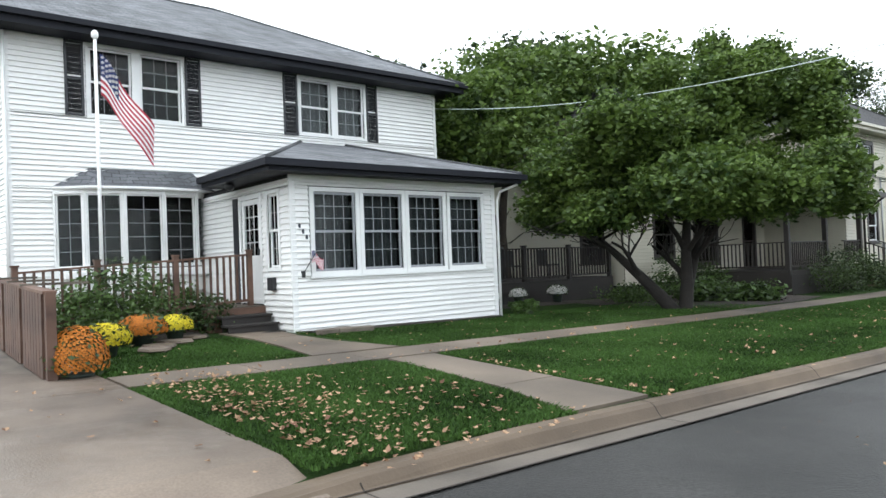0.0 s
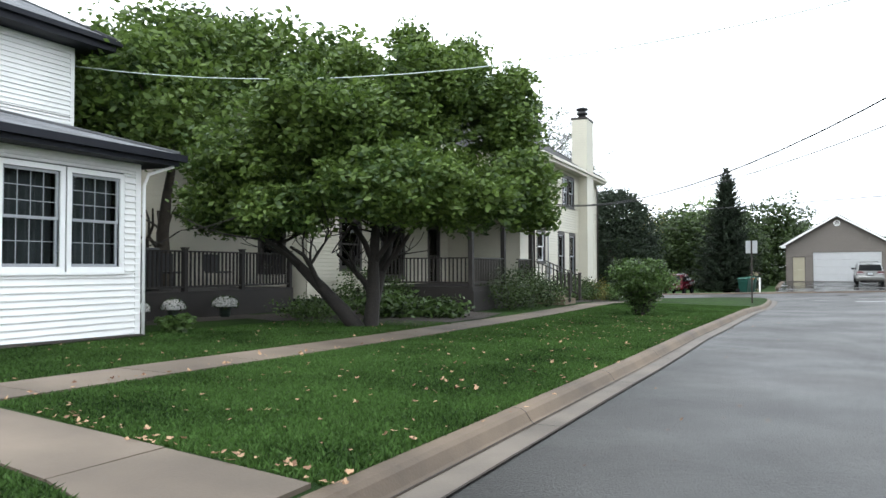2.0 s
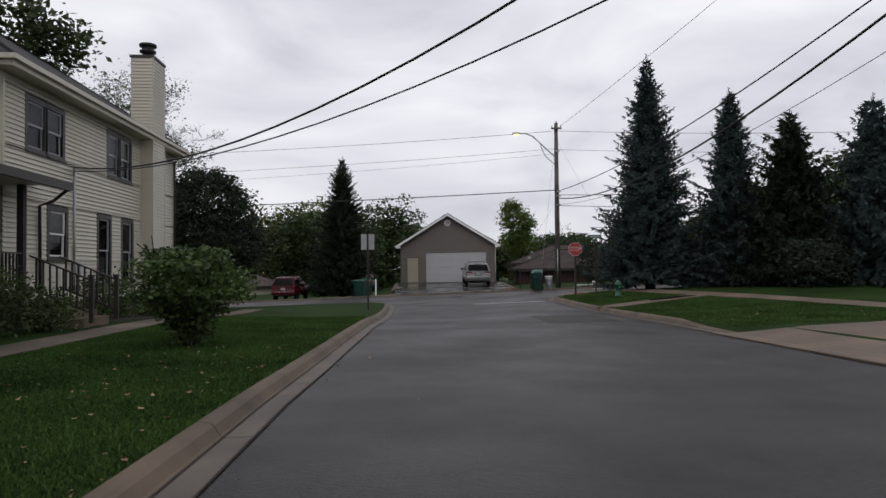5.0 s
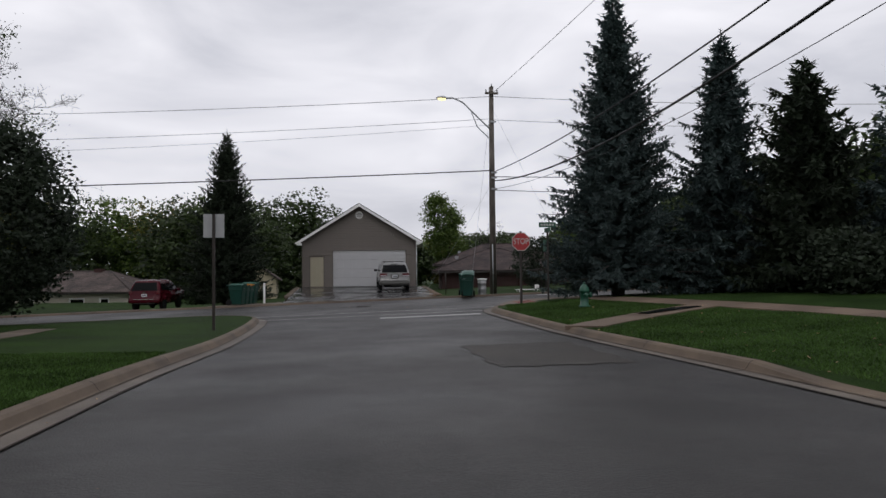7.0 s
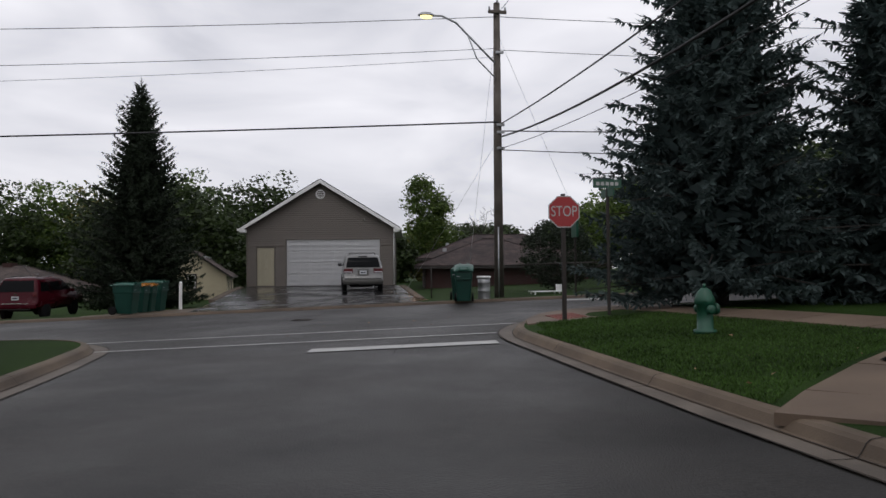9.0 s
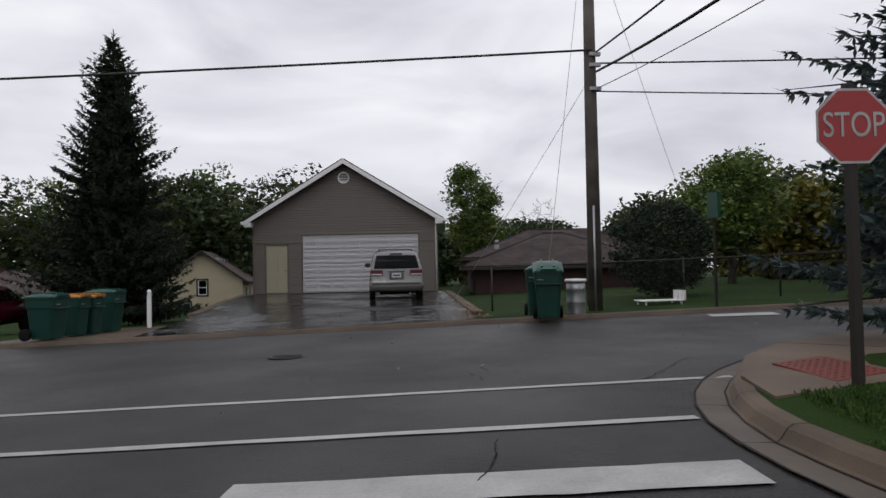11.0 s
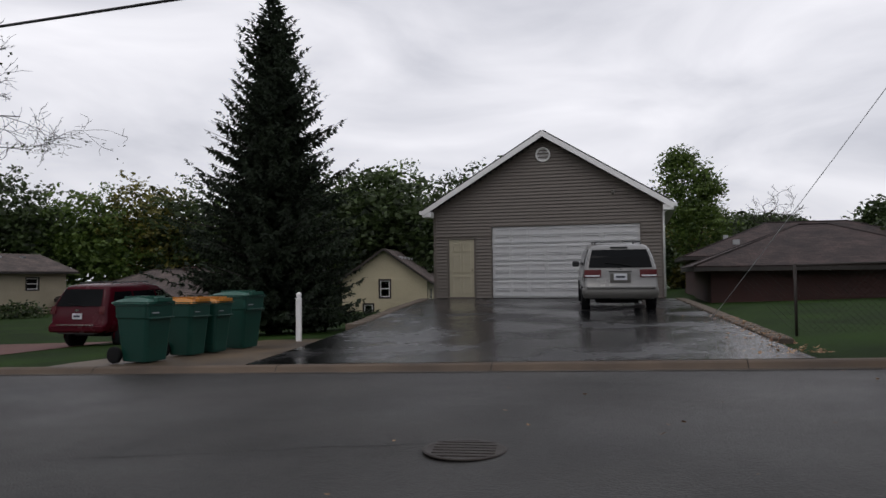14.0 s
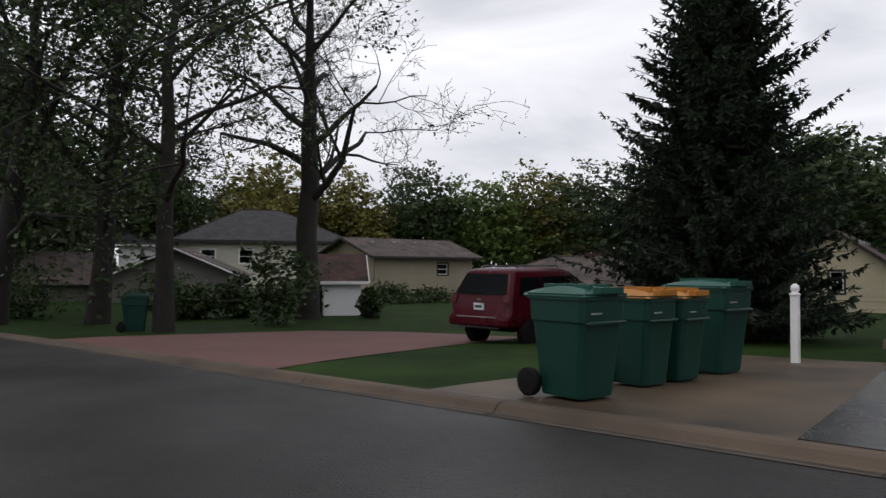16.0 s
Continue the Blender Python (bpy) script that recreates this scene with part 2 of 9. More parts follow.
M_CARLOWER = material("grey_lower_cladding", (0.120, 0.117, 0.108), 0.45, 0.1, 2, 60, 0.03)
M_REDCAR = material("dark_red_car_paint", (0.062, 0.0040, 0.0095), 0.25, 0.08, 1, 200, 0.02, coat=0.0, spec=0.16, fine_var=0.06)
M_CARGLASS = material("tinted_car_glass", (0.006, 0.007, 0.008), 0.06, 0.1, 2, 20, 0.0, spec=0.07)
M_TAILRED = material("red_tail_lamp", (0.085, 0.004, 0.006), 0.3, 0.2, 8, 60, 0.05, spec=0.25)
M_CHROME = material("chrome_trim", (0.6, 0.6, 0.6), 0.15, 0.05, 5, 40, 0.0, metal=1.0)
M_PLATE = material("licence_plate", (0.55, 0.57, 0.6), 0.4, 0.1, 10, 40, 0.02)
M_INK = material("dark_print", (0.03, 0.035, 0.05), 0.6, 0.1, 5, 40, 0.0)
M_BARK = material("tree_bark", (0.051, 0.041, 0.031), 0.9, 0.4, 3, 26, 0.7, fine_var=0.35, bump_dist=0.03)
M_BARKDARK = material("dark_bark", (0.024, 0.020, 0.017), 0.9, 0.4, 3, 26, 0.6, fine_var=0.35, bump_dist=0.03)
M_LEAF = leaf_material("green_leaf", (0.0442, 0.0938, 0.0221), (0.120, 0.180, 0.036))
M_LEAFDARK = leaf_material("dark_green_leaf", (0.0165, 0.0310, 0.0105), (0.060, 0.092, 0.029))
M_LEAFYEL = leaf_material("turning_leaf", (0.0304, 0.0448, 0.0112), (0.210, 0.190, 0.040))
M_LEAFBUSH = leaf_material("shrub_leaf", (0.0065, 0.0142, 0.0040), (0.090, 0.150, 0.040))
M_NEEDLE = leaf_material("fir_needles", (0.0161, 0.0276, 0.0161), (0.036, 0.052, 0.030), 0.7)
M_BLUENEEDLE = leaf_material("blue_spruce_needles", (0.042, 0.070, 0.066), (0.078, 0.112, 0.110), 0.6)
M_MUMORANGE = leaf_material("orange_petals", (0.42, 0.12, 0.015), (0.62, 0.22, 0.03), 0.6, 0.35)
M_MUMYELLOW = leaf_material("yellow_petals", (0.62, 0.48, 0.015), (0.85, 0.72, 0.04), 0.6, 0.3)
M_MUMWHITE = leaf_material("white_petals", (0.62, 0.60, 0.58), (0.82, 0.80, 0.78), 0.6, 0.2)
M_FALLEN = leaf_material("fallen_leaf", (0.17, 0.042, 0.020), (0.46, 0.30, 0.18), 0.7, 0.6)
M_FLAGRED = material("flag_red", (0.3600, 0.0240, 0.0480), 0.8, 0.1, 3, 60, 0.05)
M_FLAGWHITE = material("flag_white", (0.75, 0.72, 0.74), 0.8, 0.05, 3, 60, 0.05)
M_FLAGBLUE = material("flag_blue", (0.02, 0.035, 0.14), 0.8, 0.1, 3, 60, 0.05)
M_BRICKBROWN = material("dark_red_brick", (0.051, 0.019, 0.016), 0.8, 0.2, 1.5, 30, 0.2)
M_STONE = material("retaining_block", (0.120, 0.093, 0.069), 0.85, 0.25, 3, 30, 0.4, rand=0.2)
M_TERRACOTTA = material("dark_plant_pot", (0.03, 0.045, 0.035), 0.6, 0.2, 4, 30, 0.1)
M_LAMPGLASS = material("street_lamp_glass", (1.0, 0.85, 0.35), 0.3, 0.02, 3, 20, 0.0, emit=2.2)


def shingle_material(name, base, tint, course=0.14, width=0.3):
    m = material(name, base, 0.9, 0.25, 1.2, 90, 0.4, tint=tint, fine_var=0.3)
    nt = m.node_tree
    b = nt.nodes["Principled BSDF"]
    co = nt.nodes.new("ShaderNodeUVMap")
    br = nt.nodes.new("ShaderNodeTexBrick")
    br.inputs["Scale"].default_value = 1.0
    br.inputs["Brick Width"].default_value, br.inputs["Row Height"].default_value = width, course
    br.inputs["Mortar Size"].default_value, br.inputs["Mortar Smooth"].default_value = 0.012, 0.3
    br.inputs["Color1"].default_value, br.inputs["Color2"].default_value = (0.75, 0.75, 0.75, 1), (1.25, 1.25, 1.25, 1)
    br.inputs["Mortar"].default_value = (0.45, 0.45, 0.45, 1)
    nt.links.new(co.outputs["UV"], br.inputs["Vector"])
    mul = nt.nodes.new("ShaderNodeMix"); mul.data_type = "RGBA"; mul.blend_type = "MULTIPLY"; mul.inputs["Factor"].default_value = 1.0
    src = b.inputs["Base Color"].links[0].from_socket
    nt.links.new(src, mul.inputs["A"])
    nt.links.new(br.outputs["Color"], mul.inputs["B"])
    nt.links.new(mul.outputs["Result"], b.inputs["Base Color"])
    bp = nt.nodes.new("ShaderNodeBump"); bp.inputs["Strength"].default_value = 0.8; bp.inputs["Distance"].default_value = 0.012
    nt.links.new(br.outputs["Color"], bp.inputs["Height"])
    old = b.inputs["Normal"].links[0].from_socket
    nt.links.new(old, bp.inputs["Normal"])
    nt.links.new(bp.outputs["Normal"], b.inputs["Normal"])
    return m


M_SHINGLE = shingle_material("grey_asphalt_shingles", (0.13, 0.135, 0.145), (0.17, 0.175, 0.19))
M_SHINGLEDARK = shingle_material("dark_asphalt_shingles", (0.035, 0.034, 0.036), (0.05, 0.048, 0.05))
M_SHINGLERED = shingle_material("dark_red_brown_shingles", (0.026, 0.017, 0.016), (0.066, 0.044, 0.041))
M_SHINGLEBROWN = shingle_material("brown_asphalt_shingles", (0.046, 0.033, 0.029), (0.105, 0.078, 0.068))
M_SHINGLERUST = shingle_material("rust_brown_shingles", (0.042, 0.021, 0.016), (0.095, 0.052, 0.042))
M_GLASS = glass_material("window_glass")


# ---- mesh helpers ----
ID = Matrix.Identity(4)


def thing(name, loc, label, category, group="", kind=""):
    """An Empty at the base of a thing whose parts are built in world coordinates."""
    e = new(name)
    e.empty_display_size = 0.2
    e.location = loc
    return tagged(e, label, category, group, kind)


def hang(ob, parent):
    if parent is not None:
        ob.parent = parent
        ob.matrix_parent_inverse = parent.matrix_basis.inverted() if parent.type == "EMPTY" else Matrix.Identity(4)
        if parent.type == "EMPTY":
            ob.matrix_parent_inverse = Matrix.Translation(-parent.location)
    return ob


def part(name, bm, mat, parent=None, label="", smooth=False, kind=""):
    me = bpy.data.meshes.new(name)
    if smooth:
        for fc in bm.faces:
            fc.smooth = True
    bm.to_mesh(me)
    bm.free()
    me.materials.append(mat)
    ob = hang(new(name, me), parent)
    return tagged(ob, label=label, kind=kind)


def raw(name, verts, faces, mat, parent=None, label="", smooth=False, kind=""):
    me = bpy.data.meshes.new(name)
    me.from_pydata(verts, [], faces)
    if smooth:
        me.polygons.foreach_set("use_smooth", [True] * len(me.polygons))
    me.materials.append(mat)
    ob = hang(new(name, me), parent)
    return tagged(ob, label=label, kind=kind)


def quads(name, co, mat, parent=None, label="", kind=""):
    """A mesh from an array of quads, n x 4 x 3."""
    n = len(co)
    me = bpy.data.meshes.new(name)
    me.vertices.add(4 * n)
    me.vertices.foreach_set("co", np.ascontiguousarray(co, dtype=np.float32).ravel())
    me.loops.add(4 * n)
    me.loops.foreach_set("vertex_index", np.arange(4 * n, dtype=np.int32))
    me.polygons.add(n)
    me.polygons.foreach_set("loop_start", np.arange(0, 4 * n, 4, dtype=np.int32))
    me.update(calc_edges=True)
    me.materials.append(mat)
    ob = hang(new(name, me), parent)
    return tagged(ob, label=label, kind=kind)


def add_box(bm, x0, x1, y0, y1, z0, z1, m=ID):
    vs = [bm.verts.new(m @ Vector((x, y, z))) for x in (x0, x1) for y in (y0, y1) for z in (z0, z1)]
    for q in ((0, 1, 3, 2), (4, 6, 7, 5), (0, 4, 5, 1), (2, 3, 7, 6), (0, 2, 6, 4), (1, 5, 7, 3)):
        bm.faces.new([vs[i] for i in q])


def box(name, dims, mat, parent=None, label="", m=ID, bevel=0.0):
    bm = bmesh.new()
    add_box(bm, *dims, m=m)
    if bevel:
        bmesh.ops.bevel(bm, geom=bm.edges[:], offset=bevel, segments=1, affect="EDGES", clamp_overlap=True)
    return part(name, bm, mat, parent, label)


def boxes(name, dims, mat, parent=None, label="", m=ID):
    bm = bmesh.new()
    for d in dims:
        add_box(bm, *d, m=m)
    return part(name, bm, mat, parent, label)


def pieces(name, dims, mat, parent=None, label="", m=ID):
    return [box(name, d, mat, parent, label, m) for d in dims]


def add_tube(bm, pts, radii, n=8, caps=True):
    rings = []
    for i, p in enumerate(pts):
        p = Vector(p)
        a = Vector(pts[max(0, i - 1)]); b = Vector(pts[min(len(pts) - 1, i + 1)])
        d = (b - a).normalized() if (b - a).length else Vector((0, 0, 1))
        s = d.orthogonal().normalized() if i == 0 else (rings_side - d * rings_side.dot(d)).normalized()
        rings_side = s
        t = d.cross(s)
        r = radii[i] if isinstance(radii, (list, tuple)) else radii
        rings.append([bm.verts.new(p + (s * math.cos(2 * math.pi * k / n) + t * math.sin(2 * math.pi * k / n)) * r) for k in range(n)])
    for r0, r1 in zip(rings, rings[1:]):
        for k in range(n):
            bm.faces.new((r0[k], r0[(k + 1) % n], r1[(k + 1) % n], r1[k]))
    if caps:
        bm.faces.new(rings[0][::-1])
        bm.faces.new(rings[-1])


def tube(name, pts, radii, mat, parent=None, label="", n=8, smooth=True):
    bm = bmesh.new()
    add_tube(bm, pts, radii, n)
    return part(name, bm, mat, parent, label, smooth)


def add_lathe(bm, prof, n=16, m=ID):
    """Turned shape: (radius, z) rows about local z."""
    rings = [[bm.verts.new(m @ Vector((r * math.cos(2 * math.pi * k / n), r * math.sin(2 * math.pi * k / n), z))) for k in range(n)] for r, z in prof]
    for r0, r1 in zip(rings, rings[1:]):
        for k in range(n):
            bm.faces.new((r0[k], r0[(k + 1) % n], r1[(k + 1) % n], r1[k]))
    bm.faces.new(rings[0][::-1])
    bm.faces.new(rings[-1])


def lathe(name, prof, mat, parent=None, label="", n=16, m=ID, smooth=True):
    bm = bmesh.new()
    add_lathe(bm, prof, n, m)
    return part(name, bm, mat, parent, label, smooth)


# ---- the lie of the land ----
TH = radians(8)
MG = Matrix.Rotation(-TH, 4, "Z")          # garage and cross street are turned 8 degrees to the street


def gl(x, y):
    return x * math.cos(TH) - y * math.sin(TH), x * math.sin(TH) + y * math.cos(TH)


def gw(lx, ly):
    return lx * math.cos(TH) + ly * math.sin(TH), -lx * math.sin(TH) + ly * math.cos(TH)


def sstep(a, b, v):
    k = min(1.0, max(0.0, (v - a) / (b - a)))
    return k * k * (3 - 2 * k)


FAR_KERB, NEAR_LEFT, NEAR_RIGHT = -15.2, -22.2, -20.4
XR = 4.55


def xl(y):
    return float(np.interp(y, (-66, -60, -50, -42, -34, -27), (-4.02, -3.90, -3.66, -3.24, -2.80, -2.62)))


def street_z(y):
    return float(np.interp(y, (-90, -72, -64, -56, -48, -40, -32, -24), (0.78, 0.43, 0.25, 0.10, 0.0, -0.05, -0.12, -0.18)))


def road_z(x, y):
    w = sstep(-40, -26, y)
    cx = max(-24.0, min(16.0, x))
    if y < -23:
        cx = max(-7.0, cx)
    plane = -0.18 + 0.034 * cx + 0.0095 * (min(y, -13) + 24)
    return (1 - w) * street_z(y) + w * plane


def ground_z(x, y):
    """Top of lawn or slab ground beside the roads."""
    lx, ly = gl(x, y)
    if ly > -18.2:
        d = max(0.0, ly - FAR_KERB)
        z = road_z(*gw(lx, FAR_KERB)) + 0.065
        fall = 0.006 + 0.020 * sstep(0.3, -2.0, lx) + 0.013 * sstep(-4.0, -11.0, lx)
        return z - fall * max(0.0, min(d, 50.0) - 1.0)
    d = min((NEAR_LEFT if x < 0 else NEAR_RIGHT) - ly, (xl(y) - x) if x < 0 else (x - XR))
    d = max(0.0, d)
    rise = 0.020 if x < 0 else 0.028
    return road_z(x, y) + 0.13 + rise * min(d, 14.0)


def grid(name, rows, mat, parent=None, label="", kind="structure", smooth=True):
    """A surface from rows of points."""
    n = len(rows[0])
    verts = [p for r in rows for p in r]
    faces = [(i * n + j, i * n + j + 1, (i + 1) * n + j + 1, (i + 1) * n + j) for i in range(len(rows) - 1) for j in range(n - 1)]
    ob = raw(name, verts, faces, mat, parent, label, smooth, kind)
    return ob


def span(a, b, step):
    n = max(1, int(round(abs(b - a) / step)))
    return [a + (b - a) * i / n for i in range(n + 1)]


# base sheet to the horizon, below everything
rows = []
for r in (0.0, 60.0, 130.0, 300.0, 900.0, 3000.0):
    rows.append([(-8 + r * math.cos(a), -20 + r * math.sin(a), -0.9 if r < 100 else -3.4) for a in span(0, 2 * math.pi, math.pi / 24)])
tagged(grid("ground", rows, M_LAWN), "wide grassy ground reaching the horizon", "ground")

# road sheet: the street and the cross street
rows = [[(x, y, road_z(x, y)) for x in span(-12, 12, 1.0)] for y in span(-130, -24, 1.0)]
tagged(grid("road", rows, M_ASPHALT), "worn grey asphalt residential street", "road")
rows = []
for ly in span(-26, FAR_KERB + 0.25, 0.6):
    r = []
    for lx in span(-75, 60, 1.5):
        x, y = gw(lx, ly)
        r.append((x, y, road_z(x, y) + (0.004 if ly > -24.3 else -0.03)))
    rows.append(r)
tagged(grid("road_cross", rows, M_ASPHALT), "damp grey asphalt cross street", "road")


def kerb_line(side):
    """Plan of the kerb's road-side foot, from down the street round the corner along the cross street."""
    pts = []
    if side < 0:
        R, yc = 3.2, None
        x0 = xl(-28)
        cx = x0 - R
        # centre lies R below the near kerb line
        cy = (NEAR_LEFT - R - cx * math.sin(TH)) / math.cos(TH)
        for y in span(-130, cy, 1.5):
            pts.append((xl(y) if y < cy - 0.1 else x0, y))
        for a in span(0, math.pi / 2 - TH, math.pi / 24)[1:]:
            pts.append((cx + R * math.cos(a), cy + R * math.sin(a)))
        lx0 = gl(*pts[-1])[0]
        for lx in span(lx0, -75, 1.5)[1:]:
            pts.append(gw(lx, NEAR_LEFT))
    else:
        R = 4.6
        cx = XR + R
        cy = (NEAR_RIGHT - R - cx * math.sin(TH)) / math.cos(TH)
        for y in span(-130, cy, 1.5):
            pts.append((XR, y))
        for a in span(math.pi, math.pi / 2 - TH, math.pi / 24)[1:]:
            pts.append((cx + R * math.cos(a), cy + R * math.sin(a)))
        lx0 = gl(*pts[-1])[0]
        for lx in span(lx0, 60, 1.5)[1:]:
            pts.append(gw(lx, NEAR_RIGHT))
    return pts


def offset(pts, d):
    out = []
    for i, p in enumerate(pts):
        a, b = pts[max(0, i - 1)], pts[min(len(pts) - 1, i + 1)]
        tx, ty = b[0] - a[0], b[1] - a[1]
        k = math.hypot(tx, ty)
        out.append((p[0] - ty / k * d, p[1] + tx / k * d))
    return out


def kerb(name, pts, sgn, drop=lambda x, y: 0.0, pan=0.18, high=1.0, mat=M_KERB):
    """Rolled concrete kerb with its gutter pan, swept along a line; sgn +1: the lawn lies to the left of the line's run."""
    prof = [(-pan, 0.010), (0.08, 0.006), (0.11, 0.03 * high), (0.16, 0.105 * high), (0.20, 0.130 * high), (0.30, 0.138 * high), (0.31, -0.05)]
    lines = [offset(pts, sgn * d) for d, _ in prof]
    gut = [[(lines[k][i][0], lines[k][i][1], road_z(*pts[i]) + prof[k][1]) for i in range(len(pts))] for k in (0, 1)]
    top = []
    for k in range(1, len(prof)):
        r = []
        for i in range(len(pts)):
            h = prof[k][1]
            f = drop(*pts[i])
            r.append((lines[k][i][0], lines[k][i][1], road_z(*pts[i]) + (h * (1 - f) + 0.03 * f * (k / 6) if h > 0 else h)))
        top.append(r)
    k_ob = grid(name, top, mat, smooth=False)
    tagged(k_ob, "rounded concrete street kerb with stains and joints", "kerb")
    grid("gutter", gut, M_GUTTER, k_ob, kind="", smooth=False)
    joints = bmesh.new()
    for i in range(2, len(pts) - 1, 2):
        p, q = Vector(pts[i]).to_3d(), Vector(pts[i + 1]).to_3d()
        d = (q - p).normalized()
        nrm = Vector((-d.y, d.x, 0)) * sgn
        z = road_z(*pts[i])
        f = drop(*pts[i])
        prev = None
        for off, h in prof[:-1]:
            hh = h * (1 - f) if h > 0 else h
            a = p + nrm * off + Vector((0, 0, z + hh + 0.004))
            b = a + d * 0.014
            va, vb = joints.verts.new(a), joints.verts.new(b)
            if prev:
                joints.faces.new((prev[0], prev[1], vb, va))
            prev = (va, vb)
    part("joint", joints, M_SOIL, k_ob)
    # weathered seams along the foot of the kerb and along the pan's edge
    for off in ((0.075, -pan - 0.005) if pan > 0.1 else (0.03,)):
        a_, b_ = offset(pts, sgn * off), offset(pts, sgn * (off + 0.022))
        ra, rb = [], []
        for i in range(len(pts)):
            wob = 0.012 * noise.noise(Vector((pts[i][0] * 2.3, pts[i][1] * 2.3, off * 9)))
            z = road_z(*pts[i]) + 0.016
            ra.append((a_[i][0] + wob, a_[i][1], z))
            rb.append((b_[i][0] + wob * 2.2, b_[i][1], z))
        grid("seam", [ra, rb], M_SOIL, k_ob, kind="", smooth=False)
    return k_ob


KL, KR = kerb_line(-1), kerb_line(1)
in_drive = lambda x, y: sstep(-66.6, -67.4, y) * sstep(-76, -75, y)
kerb("kerb_left", KL, 1, lambda x, y: in_drive(x, y) if x > -6 else 0.0)
in_drive_r = lambda x, y: sstep(-51.5, -50, y) * sstep(-40.5, -42, y)
kerb("kerb_right", KR, -1, lambda x, y: in_drive_r(x, y) if x < 7 else 0.0)
far_pts = [gw(lx, FAR_KERB) for lx in span(60, -75, 1.5)]
gd = lambda x, y: sstep(-3.3, -2.6, gl(x, y)[0]) * sstep(6.6, 5.9, gl(x, y)[0]) * 0.8
bd = lambda x, y: sstep(-17.5, -16.5, gl(x, y)[0]) * sstep(-9.5, -10.5, gl(x, y)[0]) * 0.8
kerb("kerb_far", far_pts, -1, pan=0.02, high=0.68, mat=M_KERBBROWN)


def lawn_patch(name, kl, sgn, centre, label, drop):
    edge = offset(kl, sgn * 0.30)
    rows = []
    for f in (0.0, 0.02, 0.05, 0.09, 0.14, 0.2, 0.28, 0.38, 0.52, 0.7, 0.85, 0.99):
        r = []
        for i, (x, y) in enumerate(edge):
            px, py = x + (centre[0] - x) * f, y + (centre[1] - y) * f
            z = ground_z(px, py)
            if f == 0.0:
                z = road_z(*kl[i]) + 0.128 - 0.120 * drop(*kl[i])
            r.append((px, py, z + 0.012 * noise.noise(Vector((px * 0.8, py * 0.8, 0)))))
        rows.append(r)
    return tagged(grid(name, rows, M_LAWN), label, "lawn")


lawn_patch("lawn_left", KL, 1, (-60, -75), "mown green lawn with scattered fallen leaves", lambda x, y: in_drive(x, y) if x > -6 else 0.0)
lawn_patch("lawn_right", KR, -1, (45, -75), "mown green corner lawn", lambda x, y: in_drive_r(x, y) if x < 7 else 0.0)
rows = []
for ly in [FAR_KERB + d for d in (-0.3 + 0.6, 1, 2, 3.5, 5.5, 8, 11, 15, 20, 28, 40, 60)]:
    rows.append([(*gw(lx, ly), ground_z(*gw(lx, ly)) - (0.0 if ly > FAR_KERB + 0.4 else 0.006)) for lx in span(-75, 60, 1.5)])
tagged(grid("lawn_far", rows, M_LAWN), "grass sloping down behind the cross street", "lawn")


# ---- building helpers ----
BOARDS = {}


def board_mesh(length, expo, mat):
    key = (round(length, 3), expo, mat.name)
    if key not in BOARDS:
        me = bpy.data.meshes.new("siding_board")
        L = length
        prof = [(0.0, 0.0), (-0.034, 0.0), (-0.036, 0.010), (-0.004, expo), (0.0, expo)]
        verts = [(u, y, z) for u in (0, L) for y, z in prof]
        faces = [(0, 1, 6, 5), (1, 2, 7, 6), (2, 3, 8, 7), (3, 4, 9, 8), (0, 4, 3, 2, 1), (5, 6, 7, 8, 9)]
        me.from_pydata(verts, [], faces)
        me.materials.append(mat)
        BOARDS[key] = me
    return BOARDS[key]


def siding(wall, m, u0, u1, z0, z1, expo, mat, openings=(), edges=None, single=True):
    """Lap boards over a wall in the local plane y=0, facing -y. edges(z) gives the span at a height, for gables."""
    verts, faces = [], []
    z = z0
    while z < z1 - 0.02:
        e = min(expo, z1 - z)
        a, b = edges(z + e * 0.5) if edges else (u0, u1)
        # a course that meets the head or sill of an opening is cut there
        level = sorted([z, z + e] + [v for o in openings for v in o[2:] if z + 0.012 < v < z + e - 0.012])
        whole, course_z = e, z
        for z, top_ in zip(level, level[1:]):
          e = top_ - z
          cuts = [(a, b)]
          for o0, o1, p0, p1 in openings:
            if z + e > p0 + 0.01 and z < p1 - 0.01:
                nxt = []
                for s0, s1 in cuts:
                    if o1 <= s0 or o0 >= s1:
                        nxt.append((s0, s1))
                    else:
                        if o0 > s0:
                            nxt.append((s0, o0))
                        if o1 < s1:
                            nxt.append((o1, s1))
                cuts = nxt
          for s0, s1 in cuts:
            if s1 - s0 < 0.03:
                continue
            if single:
                ob = new("siding_board", board_mesh(s1 - s0, round(e, 3), mat))
                ob.parent = wall
                ob.matrix_basis = m @ Matrix.Translation((s0, 0, z))
            else:
                k = len(verts)
                for u in (s0, s1):
                    verts += [m @ Vector((u, yy, z + zz)) for yy, zz in ((-0.029, 0), (-0.004, e), (-0.002, 0))]
                faces += [(k, k + 3, k + 4, k + 1), (k + 2, k + 5, k + 3, k)]
        z = course_z + expo
    if not single and verts:
        raw("siding", verts, faces, mat, wall, kind="stuff")


